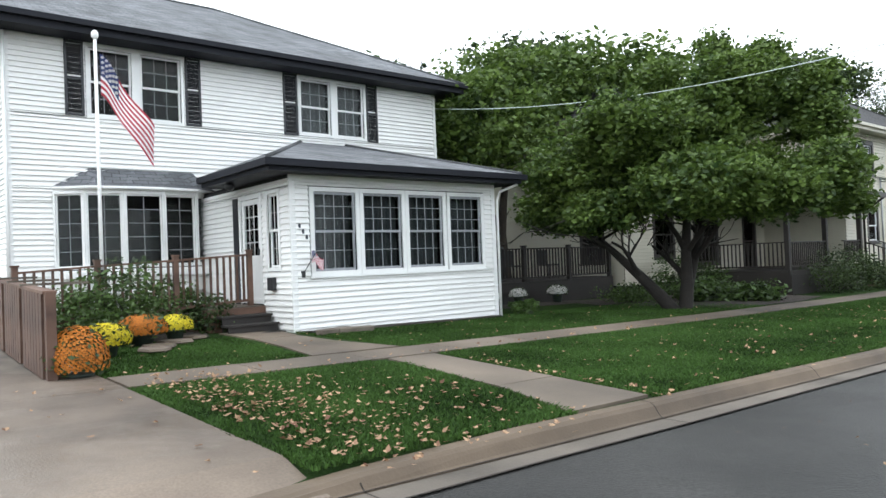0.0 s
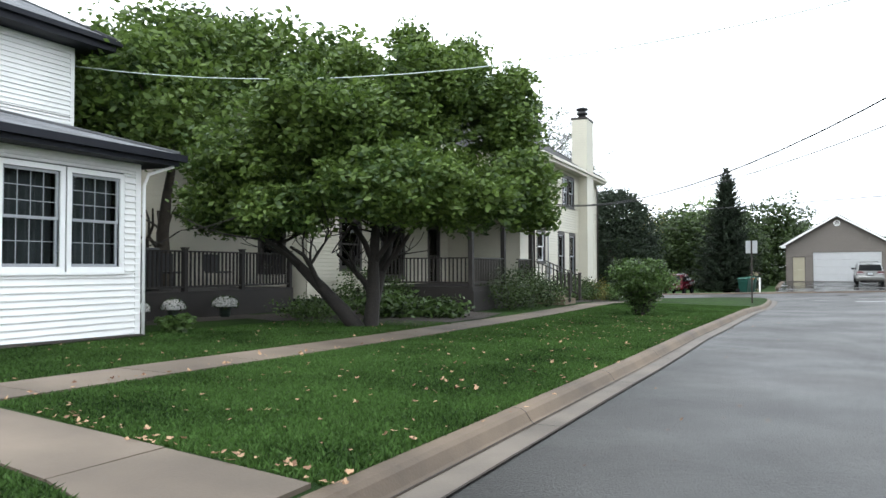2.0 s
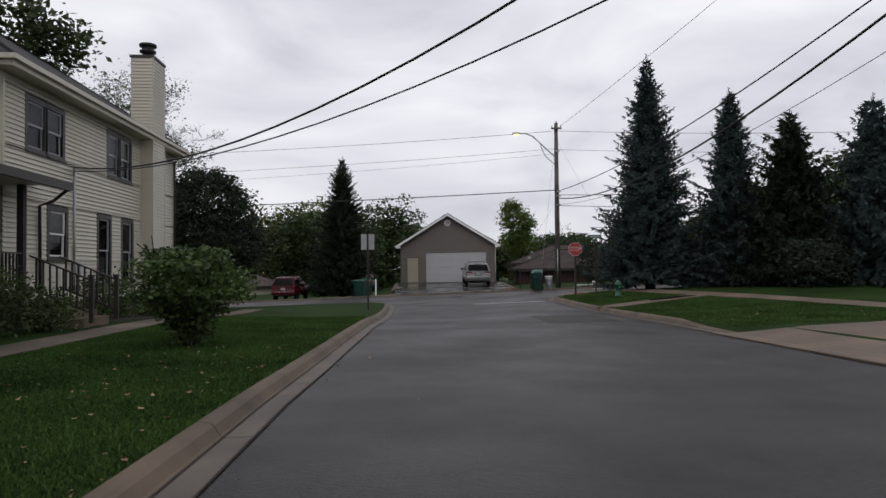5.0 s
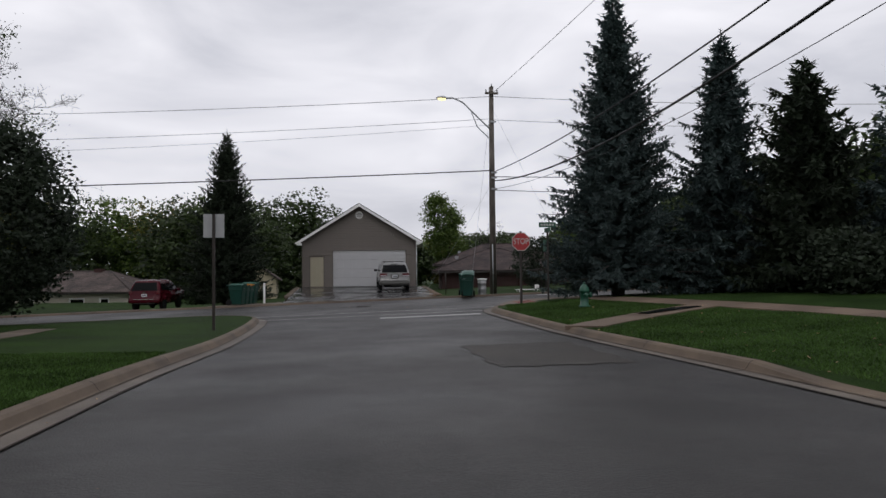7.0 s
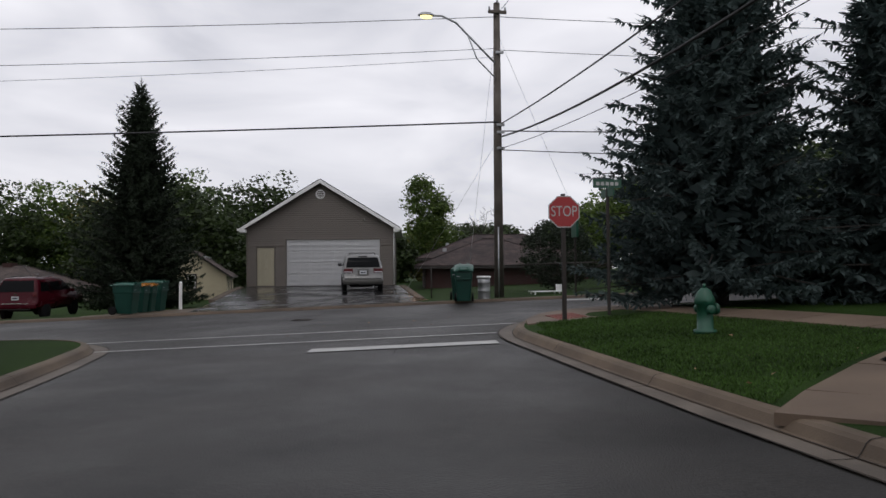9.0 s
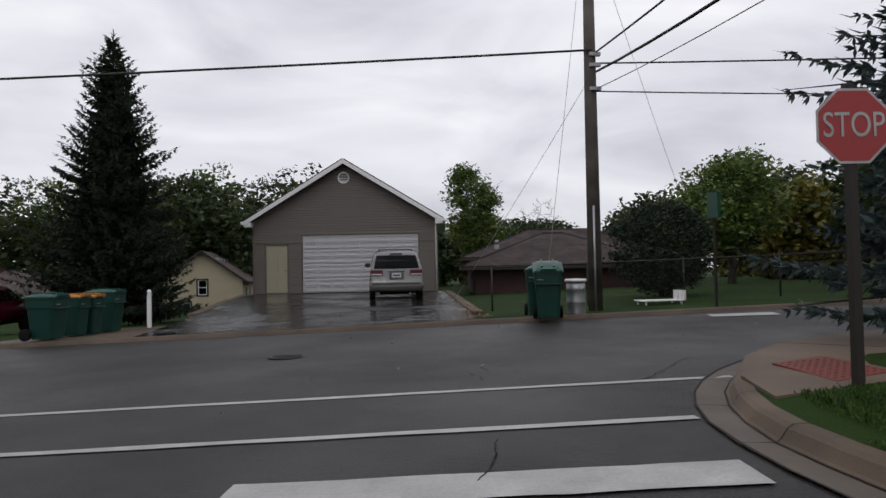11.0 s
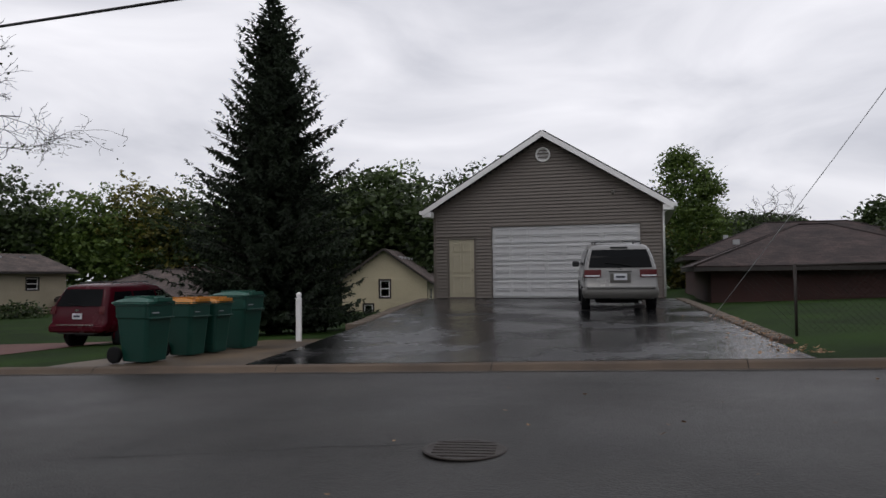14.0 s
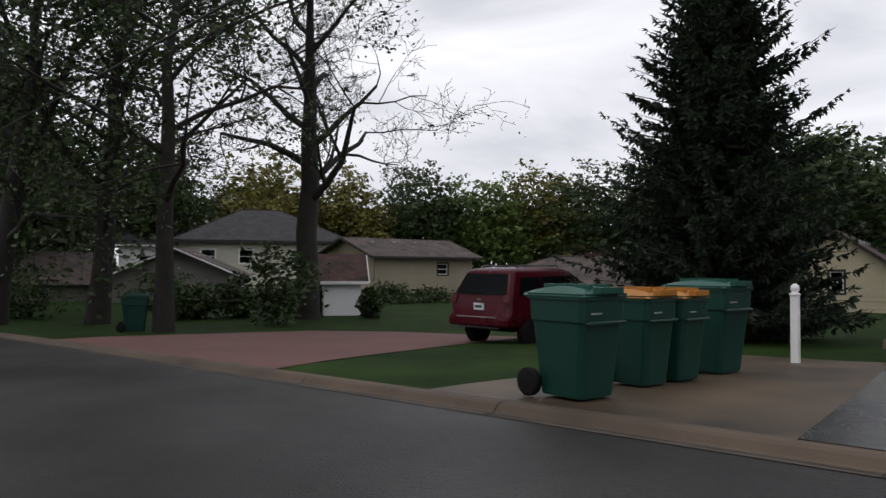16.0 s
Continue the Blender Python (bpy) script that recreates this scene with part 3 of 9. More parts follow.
def wall_shell(name, m, u0, u1, z0, z1, mat, parent, openings=(), thick=0.12, top=None, label=""):
    """A wall with real openings: solid pieces round them. Local y from 0 (outside face) to thick."""
    us = sorted({u0, u1, *[o for q in openings for o in q[:2]]})
    zs = sorted({z0, z1, *[o for q in openings for o in q[2:]]})
    bm = bmesh.new()
    memo = {}

    def at(u, y, z):
        key = (round(u, 4), y, round(z, 4))
        if key not in memo:
            memo[key] = bm.verts.new(m @ Vector((u, y, z)))
        return memo[key]

    def solid(i, k):
        if not (0 <= i < len(us) - 1 and 0 <= k < len(zs) - 1):
            return False
        mu, mz = (us[i] + us[i + 1]) / 2, (zs[k] + zs[k + 1]) / 2
        return not any(q[0] < mu < q[1] and q[2] < mz < q[3] for q in openings)

    for i in range(len(us) - 1):
        for k in range(len(zs) - 1):
            if not solid(i, k):
                continue
            a, b, c, d = us[i], us[i + 1], zs[k], zs[k + 1]
            bm.faces.new((at(a, 0, c), at(b, 0, c), at(b, 0, d), at(a, 0, d)))
            bm.faces.new((at(a, thick, d), at(b, thick, d), at(b, thick, c), at(a, thick, c)))
            for di, dk, e0, e1 in ((-1, 0, (a, d), (a, c)), (1, 0, (b, c), (b, d)), (0, -1, (a, c), (b, c)), (0, 1, (b, d), (a, d))):
                if not solid(i + di, k + dk):
                    bm.faces.new((at(e1[0], 0, e1[1]), at(e0[0], 0, e0[1]), at(e0[0], thick, e0[1]), at(e1[0], thick, e1[1])))
    if top:
        vs = [bm.verts.new(m @ Vector(p)) for yy in (0, thick) for p in ((top[0], yy, top[3]), (top[1], yy, top[3]), (top[2], yy, top[4]))]
        for q in ((0, 1, 2), (5, 4, 3), (0, 3, 4, 1), (1, 4, 5, 2), (2, 5, 3, 0)):
            bm.faces.new([vs[i] for i in q])
    return part(name, bm, mat, parent, label)


def frame_boxes(u0, u1, z0, z1, w, y0, y1):
    return [(u0, u0 + w, y0, y1, z0, z1), (u1 - w, u1, y0, y1, z0, z1), (u0 + w, u1 - w, y0, y1, z1 - w, z1), (u0 + w, u1 - w, y0, y1, z0, z0 + w)]


def sash_window(parent, m, u0, u1, z0, z1, casing, sash, cols=3, rows=(2, 2), grille=None, case_w=0.07, sill=True, split=True, label="", sw=0.042):
    """Double-hung window in an opening: casing, sill, two sashes, grilles and panes."""
    w = boxes("window", frame_boxes(u0 - case_w, u1 + case_w, z0 - case_w, z1 + case_w, case_w, -0.035, 0.05), casing, parent, label, m)
    if sill:
        box("sill", (u0 - case_w - 0.03, u1 + case_w + 0.03, -0.075, -0.036, z0 - case_w - 0.012, z0 - case_w + 0.028), casing, w, "", m)
    zm = (z0 + z1) / 2
    levels = ((zm - 0.02, z1 - 0.004, 0.012), (z0 + 0.004, zm + 0.02, 0.034)) if split else ((z0 + 0.004, z1 - 0.004, 0.012),)
    for i, (a, b, y) in enumerate(levels):
        s = boxes("sash", frame_boxes(u0 + 0.004, u1 - 0.004, a, b, sw, y, y + 0.03), sash, w, "", m)
        bars = []
        nr = rows[i] if i < len(rows) else 0
        if grille is not None and nr:
            for k in range(1, cols):
                u = u0 + sw + (u1 - u0 - 2 * sw) * k / cols
                bars.append((u - 0.006, u + 0.006, y + 0.004, y + 0.012, a + sw, b - sw))
            for k in range(1, nr):
                z = a + sw + (b - a - 2 * sw) * k / nr
                bars.append((u0 + sw, u1 - sw, y + 0.003, y + 0.013, z - 0.006, z + 0.006))
            if bars:
                boxes("grille", bars, grille, s, "", m)
        bm = bmesh.new()
        add_box(bm, u0 + sw, u1 - sw, y + 0.016, y + 0.021, a + sw, b - sw, m)
        g = part("pane", bm, M_GLASS, s)
        g.visible_shadow = False
    return w


def curtain(parent, m, u0, u1, z0, z1, y, mat, waves=9):
    """Pleated hanging cloth behind a window."""
    n = waves * 6
    rows = []
    for zz in (z0, (z0 + z1) / 2, z1):
        rows.append([tuple(m @ Vector((u0 + (u1 - u0) * i / n, y + 0.025 * math.sin(2 * math.pi * waves * i / n + 0.3 * math.sin(zz * 3)), zz))) for i in range(n + 1)])
    return grid("curtain", rows, mat, parent, "hanging pleated curtain", kind="", smooth=True)


def shutter(parent, m, u0, u1, z0, z1, mat):
    bm = bmesh.new()
    for d in frame_boxes(u0, u1, z0, z1, 0.05, -0.05, -0.018) + [(u0 + 0.05, u1 - 0.05, -0.05, -0.018, (z0 + z1) / 2 - 0.03, (z0 + z1) / 2 + 0.03)]:
        add_box(bm, *d, m=m)
    s = part("shutter", bm, mat, parent, "black louvred shutter")
    bm = bmesh.new()
    z = z0 + 0.06
    while z < z1 - 0.07:
        if abs(z - (z0 + z1) / 2) > 0.05:
            add_box(bm, u0 + 0.045, u1 - 0.045, -0.0, 0.008, 0, 0.032, m @ Matrix.Translation((0, -0.032, z)) @ Matrix.Rotation(radians(35), 4, "X"))
        z += 0.035
    part("louvre", bm, mat, s)
    return s


def roof_plane(name, pts, mat, parent, thick=0.05, label=""):
    """A roof slope with shingle UVs in metres; pts in order, the first edge is the eave."""
    p = [Vector(q) for q in pts]
    n = (p[1] - p[0]).cross(p[-1] - p[0]).normalized()
    if n.z < 0:
        n = -n
    e = (p[1] - p[0]).normalized()
    up = n.cross(e).normalized()
    if up.z < 0:
        up = -up
    bm = bmesh.new()
    uv = bm.loops.layers.uv.new("UVMap")
    top = [bm.verts.new(q + n * thick) for q in p]
    bot = [bm.verts.new(q) for q in p]
    bm.faces.new(top)
    bm.faces.new(bot[::-1])
    k = len(p)
    for i in range(k):
        bm.faces.new((top[i], bot[i], bot[(i + 1) % k], top[(i + 1) % k]))
    bmesh.ops.recalc_face_normals(bm, faces=bm.faces[:])
    for fc in bm.faces:
        for lp in fc.loops:
            d = lp.vert.co - p[0]
            lp[uv].uv = (d.dot(e) + 100, d.dot(up) + 100)
    return part(name, bm, mat, parent, label)


def hip_roof(parent, x0, x1, y0, y1, z, pitch, over, mat, fascia, soffit, fascia_h=0.16, m=ID, gutter=True):
    """Hip roof over a rectangle (local, along the longer side), with soffit and fascia."""
    a0, a1, b0, b1 = x0 - over, x1 + over, y0 - over, y1 + over
    ze = z
    half = min(a1 - a0, b1 - b0) / 2
    h = half * pitch
    if (a1 - a0) <= (b1 - b0):
        r0, r1 = ((a0 + a1) / 2, b0 + half, ze + h), ((a0 + a1) / 2, b1 - half, ze + h)
        sl = [[(a1, b0, ze), (a1, b1, ze), r1, r0], [(a0, b1, ze), (a0, b0, ze), r0, r1], [(a0, b0, ze), (a1, b0, ze), r0], [(a1, b1, ze), (a0, b1, ze), r1]]
    else:
        r0, r1 = (a0 + half, (b0 + b1) / 2, ze + h), (a1 - half, (b0 + b1) / 2, ze + h)
        sl = [[(a0, b0, ze), (a1, b0, ze), r1, r0], [(a1, b1, ze), (a0, b1, ze), r0, r1], [(a0, b1, ze), (a0, b0, ze), r0], [(a1, b0, ze), (a1, b1, ze), r1]]
    roof = box("soffit", (a0 + 0.02, a1 - 0.02, b0 + 0.02, b1 - 0.02, ze - fascia_h + 0.01, ze - fascia_h + 0.03), soffit, parent, "", m)
    for q in sl:
        roof_plane("roof", [m @ Vector(c) for c in q], mat, parent)
    pieces("fascia", [(a0, a0 + 0.02, b0, b1, ze - fascia_h, ze + 0.02), (a1 - 0.02, a1, b0, b1, ze - fascia_h, ze + 0.02),
                     (a0 + 0.02, a1 - 0.02, b0, b0 + 0.02, ze - fascia_h, ze + 0.02), (a0 + 0.02, a1 - 0.02, b1 - 0.02, b1, ze - fascia_h, ze + 0.02)], fascia, parent, "", m)
    if gutter:
        g = 0.10
        pieces("rain_gutter", [(a1, a1 + g, b0 - g, b1 + g, ze - 0.08, ze + 0.03), (a0 - g, a0, b0 - g, b1 + g, ze - 0.08, ze + 0.03),
                              (a0, a1, b0 - g, b0, ze - 0.08, ze + 0.03), (a0, a1, b1, b1 + g, ze - 0.08, ze + 0.03)], fascia, parent, "", m)
    # ridge caps
    tube("ridge_cap", [m @ (Vector(r0) + Vector((0, 0, 0.05))), m @ (Vector(r1) + Vector((0, 0, 0.05)))], 0.06, mat, parent, "", 6)
    for c, r in (((a0, b0), r0), ((a1, b0), r0 if (a1 - a0) <= (b1 - b0) else r1), ((a1, b1), r1), ((a0, b1), r1 if (a1 - a0) <= (b1 - b0) else r0)):
        tube("ridge_cap", [m @ Vector((*c, ze + 0.05)), m @ (Vector(r) + Vector((0, 0, 0.05)))], 0.05, mat, parent, "", 6)


def facing(x=None, y=None, turn=0):
    """Local wall frame in the world. turn 90: wall in the plane x, facing +x, u = world y. 0: plane y, facing -y, u = world x. 180: facing +y, u = -x."""
    return Matrix.Translation((x or 0, y or 0, 0)) @ Matrix.Rotation(radians(turn), 4, "Z")


def rail(parent, p0, p1, z_top, z_low, mat, spacing=0.13, w=0.036, top=(0.09, 0.035)):
    """Straight railing between two points (top heights may differ): top rail, bottom rail and balusters."""
    a, b = Vector(p0), Vector(p1)
    d = b - a
    L = Vector((d.x, d.y, 0)).length
    ang = math.atan2(d.y, d.x)
    n = max(1, int(L / spacing))
    up = Vector((0, 0, 1))
    for nm, h, tw, tt in (("top_rail", z_top, top[0], top[1]), ("bottom_rail", z_low, 0.05, 0.05)):
        bm = bmesh.new()
        side = Vector((-math.sin(ang), math.cos(ang), 0)) * tw / 2
        vs = [bm.verts.new(q + up * (h + t) + s) for q in (a, b) for s in (-side, side) for t in (0, tt)]
        for q in ((0, 1, 3, 2), (4, 6, 7, 5), (0, 4, 5, 1), (2, 3, 7, 6), (0, 2, 6, 4), (1, 5, 7, 3)):
            bm.faces.new([vs[i] for i in q])
        part(nm, bm, mat, parent)
    key = ("baluster", round(z_top - z_low, 3), w, mat.name)
    if key not in BOARDS:
        bm = bmesh.new()
        add_box(bm, -w / 2, w / 2, -w / 2, w / 2, 0, z_top - z_low)
        me = bpy.data.meshes.new("baluster")
        bm.to_mesh(me); bm.free()
        me.materials.append(mat)
        BOARDS[key] = me
    for i in range(1, n):
        q = a + d * (i / n)
        ob = hang(new("baluster", BOARDS[key]), parent)
        ob.matrix_basis = Matrix.Translation(q + up * z_low) @ Matrix.Rotation(ang, 4, "Z")


def post(parent, x, y, z0, z1, mat, w=0.1, cap=True, name="post"):
    bm = bmesh.new()
    add_box(bm, x - w / 2, x + w / 2, y - w / 2, y + w / 2, z0, z1)
    if cap:
        add_box(bm, x - w / 2 - 0.015, x + w / 2 + 0.015, y - w / 2 - 0.015, y + w / 2 + 0.015, z1, z1 + 0.03)
    return part(name, bm, mat, parent)


# ---- white house with the enclosed porch ----
XM, XP = -16.24, -12.02                       # planes of the main facade and of the porch front
G1 = 0.33                                     # ground at the house
house = thing("house", (XM, -61.6, G1), "white two-storey house with enclosed porch, black shutters and grey shingle roof", "house")
FM = facing(x=XM, turn=90)
YL, YR_ = -66.9, -56.28                       # ends of the main facade
Z_EAVE = 6.62
UPPER = [(-65.40, -64.56, 4.98, 6.38), (-64.38, -63.52, 4.98, 6.38), (-60.57, -59.70, 5.02, 6.38), (-59.52, -58.70, 5.02, 6.38)]
BAY = (-66.16, -62.80, 1.75, 3.46)
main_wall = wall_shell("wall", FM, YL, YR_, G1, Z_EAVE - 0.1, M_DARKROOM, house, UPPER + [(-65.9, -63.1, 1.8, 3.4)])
siding(main_wall, FM, YL, YR_, 0.75, Z_EAVE - 0.14, 0.105, M_VINYL,
       [(a - 0.07, b + 0.07, c - 0.07, d + 0.07) for a, b, c, d in UPPER] + [(-66.06, -62.90, 1.35, 3.44), (-63.2, YR_ - 0.1, G1, 3.2)])
boxes("foundation", [(YL, YR_, -0.02, 0.1, G1 - 0.3, 0.75)], M_KERB, house, "", FM)
pieces("corner_trim", [(YL - 0.02, YL + 0.08, -0.03, 0.02, 0.75, Z_EAVE - 0.1), (YR_ - 0.08, YR_ + 0.02, -0.03, 0.02, 0.75, Z_EAVE - 0.1)], M_WHITE, house, "", FM)
FS = facing(y=YR_, turn=180)
side_wall = wall_shell("wall", FS, -XM, -XM + 9.0, G1, Z_EAVE - 0.1, M_DARKROOM, house)
siding(side_wall, FS, -XM + 0.02, -XM + 9.0, 0.6, Z_EAVE - 0.14, 0.105, M_VINYL, single=False)
FN = facing(y=YL, turn=0)
side_wall = wall_shell("wall", FN, XM - 9.0, XM, G1, Z_EAVE - 0.1, M_DARKROOM, house)
siding(side_wall, FN, XM - 9.0, XM - 0.02, 0.6, Z_EAVE - 0.14, 0.105, M_VINYL, single=False)
boxes("back_wall", [(XM - 9.12, XM - 9.0, YL, YR_, G1, Z_EAVE - 0.1)], M_VINYL, house)
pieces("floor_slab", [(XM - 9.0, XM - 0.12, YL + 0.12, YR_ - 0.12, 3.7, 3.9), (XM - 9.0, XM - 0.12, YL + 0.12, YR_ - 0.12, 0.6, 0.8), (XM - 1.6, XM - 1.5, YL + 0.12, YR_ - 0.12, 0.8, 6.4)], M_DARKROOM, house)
hip_roof(house, XM - 9.0, XM, YL, YR_, Z_EAVE + 0.06, 0.52, 0.62, M_SHINGLE, M_GUTTERBLACK, M_GUTTERBLACK, 0.22)
boxes("frieze", [(YL, YR_, -0.03, 0.0, Z_EAVE - 0.24, Z_EAVE - 0.12)], M_WHITE, house, "", FM)
for a, b, c, d in UPPER:
    sash_window(house, FM, a, b, c, d, M_WHITE, M_WHITE, 3, (2, 2), M_FRAMEGREY, 0.06, sill=False, label="white double-hung window with muntins")
for a, b in ((-64.56, -64.38), (-59.70, -59.52)):
    boxes("mullion", [(a + 0.06, b - 0.06, -0.036, 0.05, 4.95, 6.44)], M_WHITE, house, "", FM)
for a, b in ((-65.86, -65.50), (-63.43, -63.08), (-61.04, -60.66), (-58.62, -58.28)):
    shutter(house, FM, a, b, 4.94, 6.46, M_BLACK)
for a, b, y in ((-60.56, -59.71, 0.35), (-59.51, -58.71, 0.35)):
    curtain(house, FM, a, b, 4.9, 6.45, 0.25, M_SHEER, 5)

# bay window: five tall casements on a shallow bow under its own small roof
bay = box("bay_base", (-66.06, -62.86, -0.50, 0.0, 1.62, 1.78), M_WHITE, house, "", FM, bevel=0.02)
bow = [(-66.12, -0.02), (-65.62, -0.30), (-64.92, -0.44), (-64.12, -0.44), (-63.38, -0.30), (-62.84, -0.02)]
for (u0, v0), (u1, v1) in zip(bow, bow[1:]):
    L = math.hypot(u1 - u0, v1 - v0)
    mb = FM @ Matrix.Translation((u0, v0, 0)) @ Matrix.Rotation(math.atan2(v1 - v0, u1 - u0), 4, "Z")
    sash_window(house, mb, 0.04, L - 0.04, 1.86, 3.33, M_WHITE, M_WHITE, 2, (5,), M_FRAMEGREY, 0.04, sw=0.026, sill=False, split=False, label="white bay casement window with muntins")
    pieces("bay_panel", [(0, L, -0.02, 0.02, 1.3, 1.80), (0, L, -0.02, 0.02, 3.36, 3.47)], M_WHITE, house, "", mb)
inner = [(u, -0.5 if 0 < i < 5 else 0.0) for i, (u, v) in enumerate(bow)]
eave_pts = [FM @ Vector((u, v - 0.12 if 0 < i < 5 else -0.02, 3.46)) for i, (u, v) in enumerate(bow)]
top_pts = [FM @ Vector((-66.0 + 0.55 + (3.2 - 1.1) * i / 5, -0.005, 3.86)) for i in range(6)]
for i in range(5):
    roof_plane("bay_roof", [eave_pts[i], eave_pts[i + 1], top_pts[i + 1], top_pts[i]], M_SHINGLE, house, 0.03)
bm = bmesh.new()
add_tube(bm, [p + Vector((0.01, 0, -0.01)) for p in eave_pts], 0.035, 6)
part("bay_gutter", bm, M_WHITE, house)
bm = bmesh.new()
for p in (eave_pts, top_pts):
    bm.faces.new([bm.verts.new(v - Vector((0, 0, 0.02))) for v in p] + [bm.verts.new(FM @ Vector((-62.84, 0, p[0].z - 0.02 + 0 * 1))), bm.verts.new(FM @ Vector((-66.12, 0, p[0].z - 0.02)))])
part("bay_soffit", bm, M_WHITE, house)

# enclosed porch
PY0, PY1 = -63.16, -58.14
FP = facing(x=XP, turn=90)
PW = [(-62.70, -61.79, 1.60, 3.07), (-61.62, -60.70, 1.60, 3.07), (-60.53, -59.63, 1.60, 3.07), (-59.44, -58.54, 1.60, 3.07)]
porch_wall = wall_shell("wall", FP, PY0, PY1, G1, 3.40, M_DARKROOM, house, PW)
siding(porch_wall, FP, PY0, PY1, G1 + 0.03, 3.30, 0.106, M_VINYL, [(-62.80, -58.45, 1.49, 3.17)])
pieces("corner_trim", [(PY0 - 0.02, PY0 + 0.09, -0.03, 0.02, G1, 3.36), (PY1 - 0.09, PY1 + 0.02, -0.03, 0.02, G1, 3.36)], M_WHITE, house, "", FP)
boxes("frieze", [(PY0, PY1, -0.028, 0.0, 3.28, 3.40)], M_WHITE, house, "", FP)
for i, (a, b, c, d) in enumerate(PW):
    sash_window(house, FP, a, b, c, d, M_WHITE, M_FRAMEGREY, 4, (3, 2), M_FRAMEGREY, 0.08, sill=False, label="tall porch window with grey sashes and muntins")
    curtain(house, FP, a - 0.02, b + 0.02, 1.5, 3.1, 0.22, M_CURTAIN, 7)
box("porch_sill", (-62.83, -58.42, -0.07, -0.036, 1.475, 1.52), M_WHITE, house, "", FP)
FPL = facing(y=PY0, turn=0)                   # side of the porch with the entrance, facing -y; u = world x
DOOR = (-14.08, -13.23, 1.02, 3.06)
SIDEW = (-12.90, -12.46, 1.70, 3.08)
pl_wall = wall_shell("wall", FPL, XM, XP, G1, 3.40, M_DARKROOM, house, [DOOR, SIDEW])
siding(pl_wall, FPL, XM, XP, G1 + 0.03, 3.30, 0.106, M_VINYL, [(DOOR[0] - 0.1, DOOR[1] + 0.1, 0.98, 3.16), (SIDEW[0] - 0.08, SIDEW[1] + 0.08, SIDEW[2] - 0.08, SIDEW[3] + 0.08)])
sash_window(house, FPL, *SIDEW, M_WHITE, M_WHITE, 2, (2, 2), M_WHITE, 0.07, sill=False, label="narrow white window beside the door")
door = boxes("door", frame_boxes(DOOR[0] - 0.09, DOOR[1] + 0.09, DOOR[2], DOOR[3] + 0.09, 0.09, -0.03, 0.06), M_WHITE, house, "white storm door with glazed upper half, dark inner door open behind", FPL)
leaf = boxes("door_leaf", frame_boxes(DOOR[0] + 0.01, DOOR[1] - 0.01, DOOR[2] + 0.01, DOOR[3] - 0.01, 0.10, 0.0, 0.035) + [(DOOR[0] + 0.11, DOOR[1] - 0.11, 0.004, 0.03, DOOR[2] + 0.1, 1.95)], M_WHITE, door, "", FPL)
box("pane", (DOOR[0] + 0.11, DOOR[1] - 0.11, 0.014, 0.02, 1.95, DOOR[3] - 0.11), M_GLASS, leaf, "", FPL)
boxes("grille", [(DOOR[0] + 0.11 + 0.21 * k, DOOR[0] + 0.125 + 0.21 * k, 0.006, 0.012, 1.95, DOOR[3] - 0.11) for k in (1, 2)] + [(DOOR[0] + 0.11, DOOR[1] - 0.11, 0.005, 0.011, 1.95 + 0.25 * k, 1.965 + 0.25 * k) for k in (1, 2, 3)], M_WHITE, leaf, "", FPL)
box("door_handle", (DOOR[1] - 0.09, DOOR[1] - 0.06, -0.04, 0.0, 1.95, 2.08), M_BLACKPLASTIC, leaf, "black lever handle", FPL)
# thin black box gives the shadow beside the door frame a shape
box("shadow_jamb", (DOOR[0] - 0.34, DOOR[0] - 0.10, -0.04, 0.0, 1.0, 3.12), M_BLACK, door, "black strip standing in for shadow beside the door", FPL)
FPR = facing(y=PY1, turn=180)
pr_wall = wall_shell("wall", FPR, -XP, -XM, G1, 3.40, M_DARKROOM, house)
siding(pr_wall, FPR, -XP, -XM, G1 + 0.03, 3.30, 0.106, M_VINYL, single=False)
pieces("porch_floor", [(XM, XP - 0.12, PY0 + 0.12, PY1 - 0.12, 0.8, 0.98), (XM, XP - 0.12, PY0 + 0.12, PY1 - 0.12, 3.38, 3.42)], M_DARKROOM, house)
# porch roof: hipped on three sides against the facade
ox, zy = 0.47, 3.52
a1, b0, b1 = XP + ox, PY0 - 0.62, PY1 + 0.45
rx = XM + 0.01
ridge_a, ridge_b = (rx, -60.6, 4.74), (rx, -59.3, 4.74)
roof_plane("porch_roof", [(a1, b0, zy), (a1, b1, zy), ridge_b, ridge_a], M_SHINGLE, house)
XE = -14.55                                   # the side eave stops short of the bay
roof_plane("porch_roof", [(XE, b0, zy), (a1, b0, zy), ridge_a, (rx, -62.9, zy + (ridge_a[2] - zy) * (-62.9 - b0) / (ridge_a[1] - b0))], M_SHINGLE, house)
roof_plane("porch_roof", [(a1, b1, zy), (rx, b1, zy), ridge_b], M_SHINGLE, house)
pieces("porch_soffit", [(rx, a1 - 0.02, PY0, b1 - 0.02, zy - 0.16, zy - 0.13), (XE, a1 - 0.02, b0 + 0.02, PY0, zy - 0.16, zy - 0.13)], M_GUTTERBLACK, house)
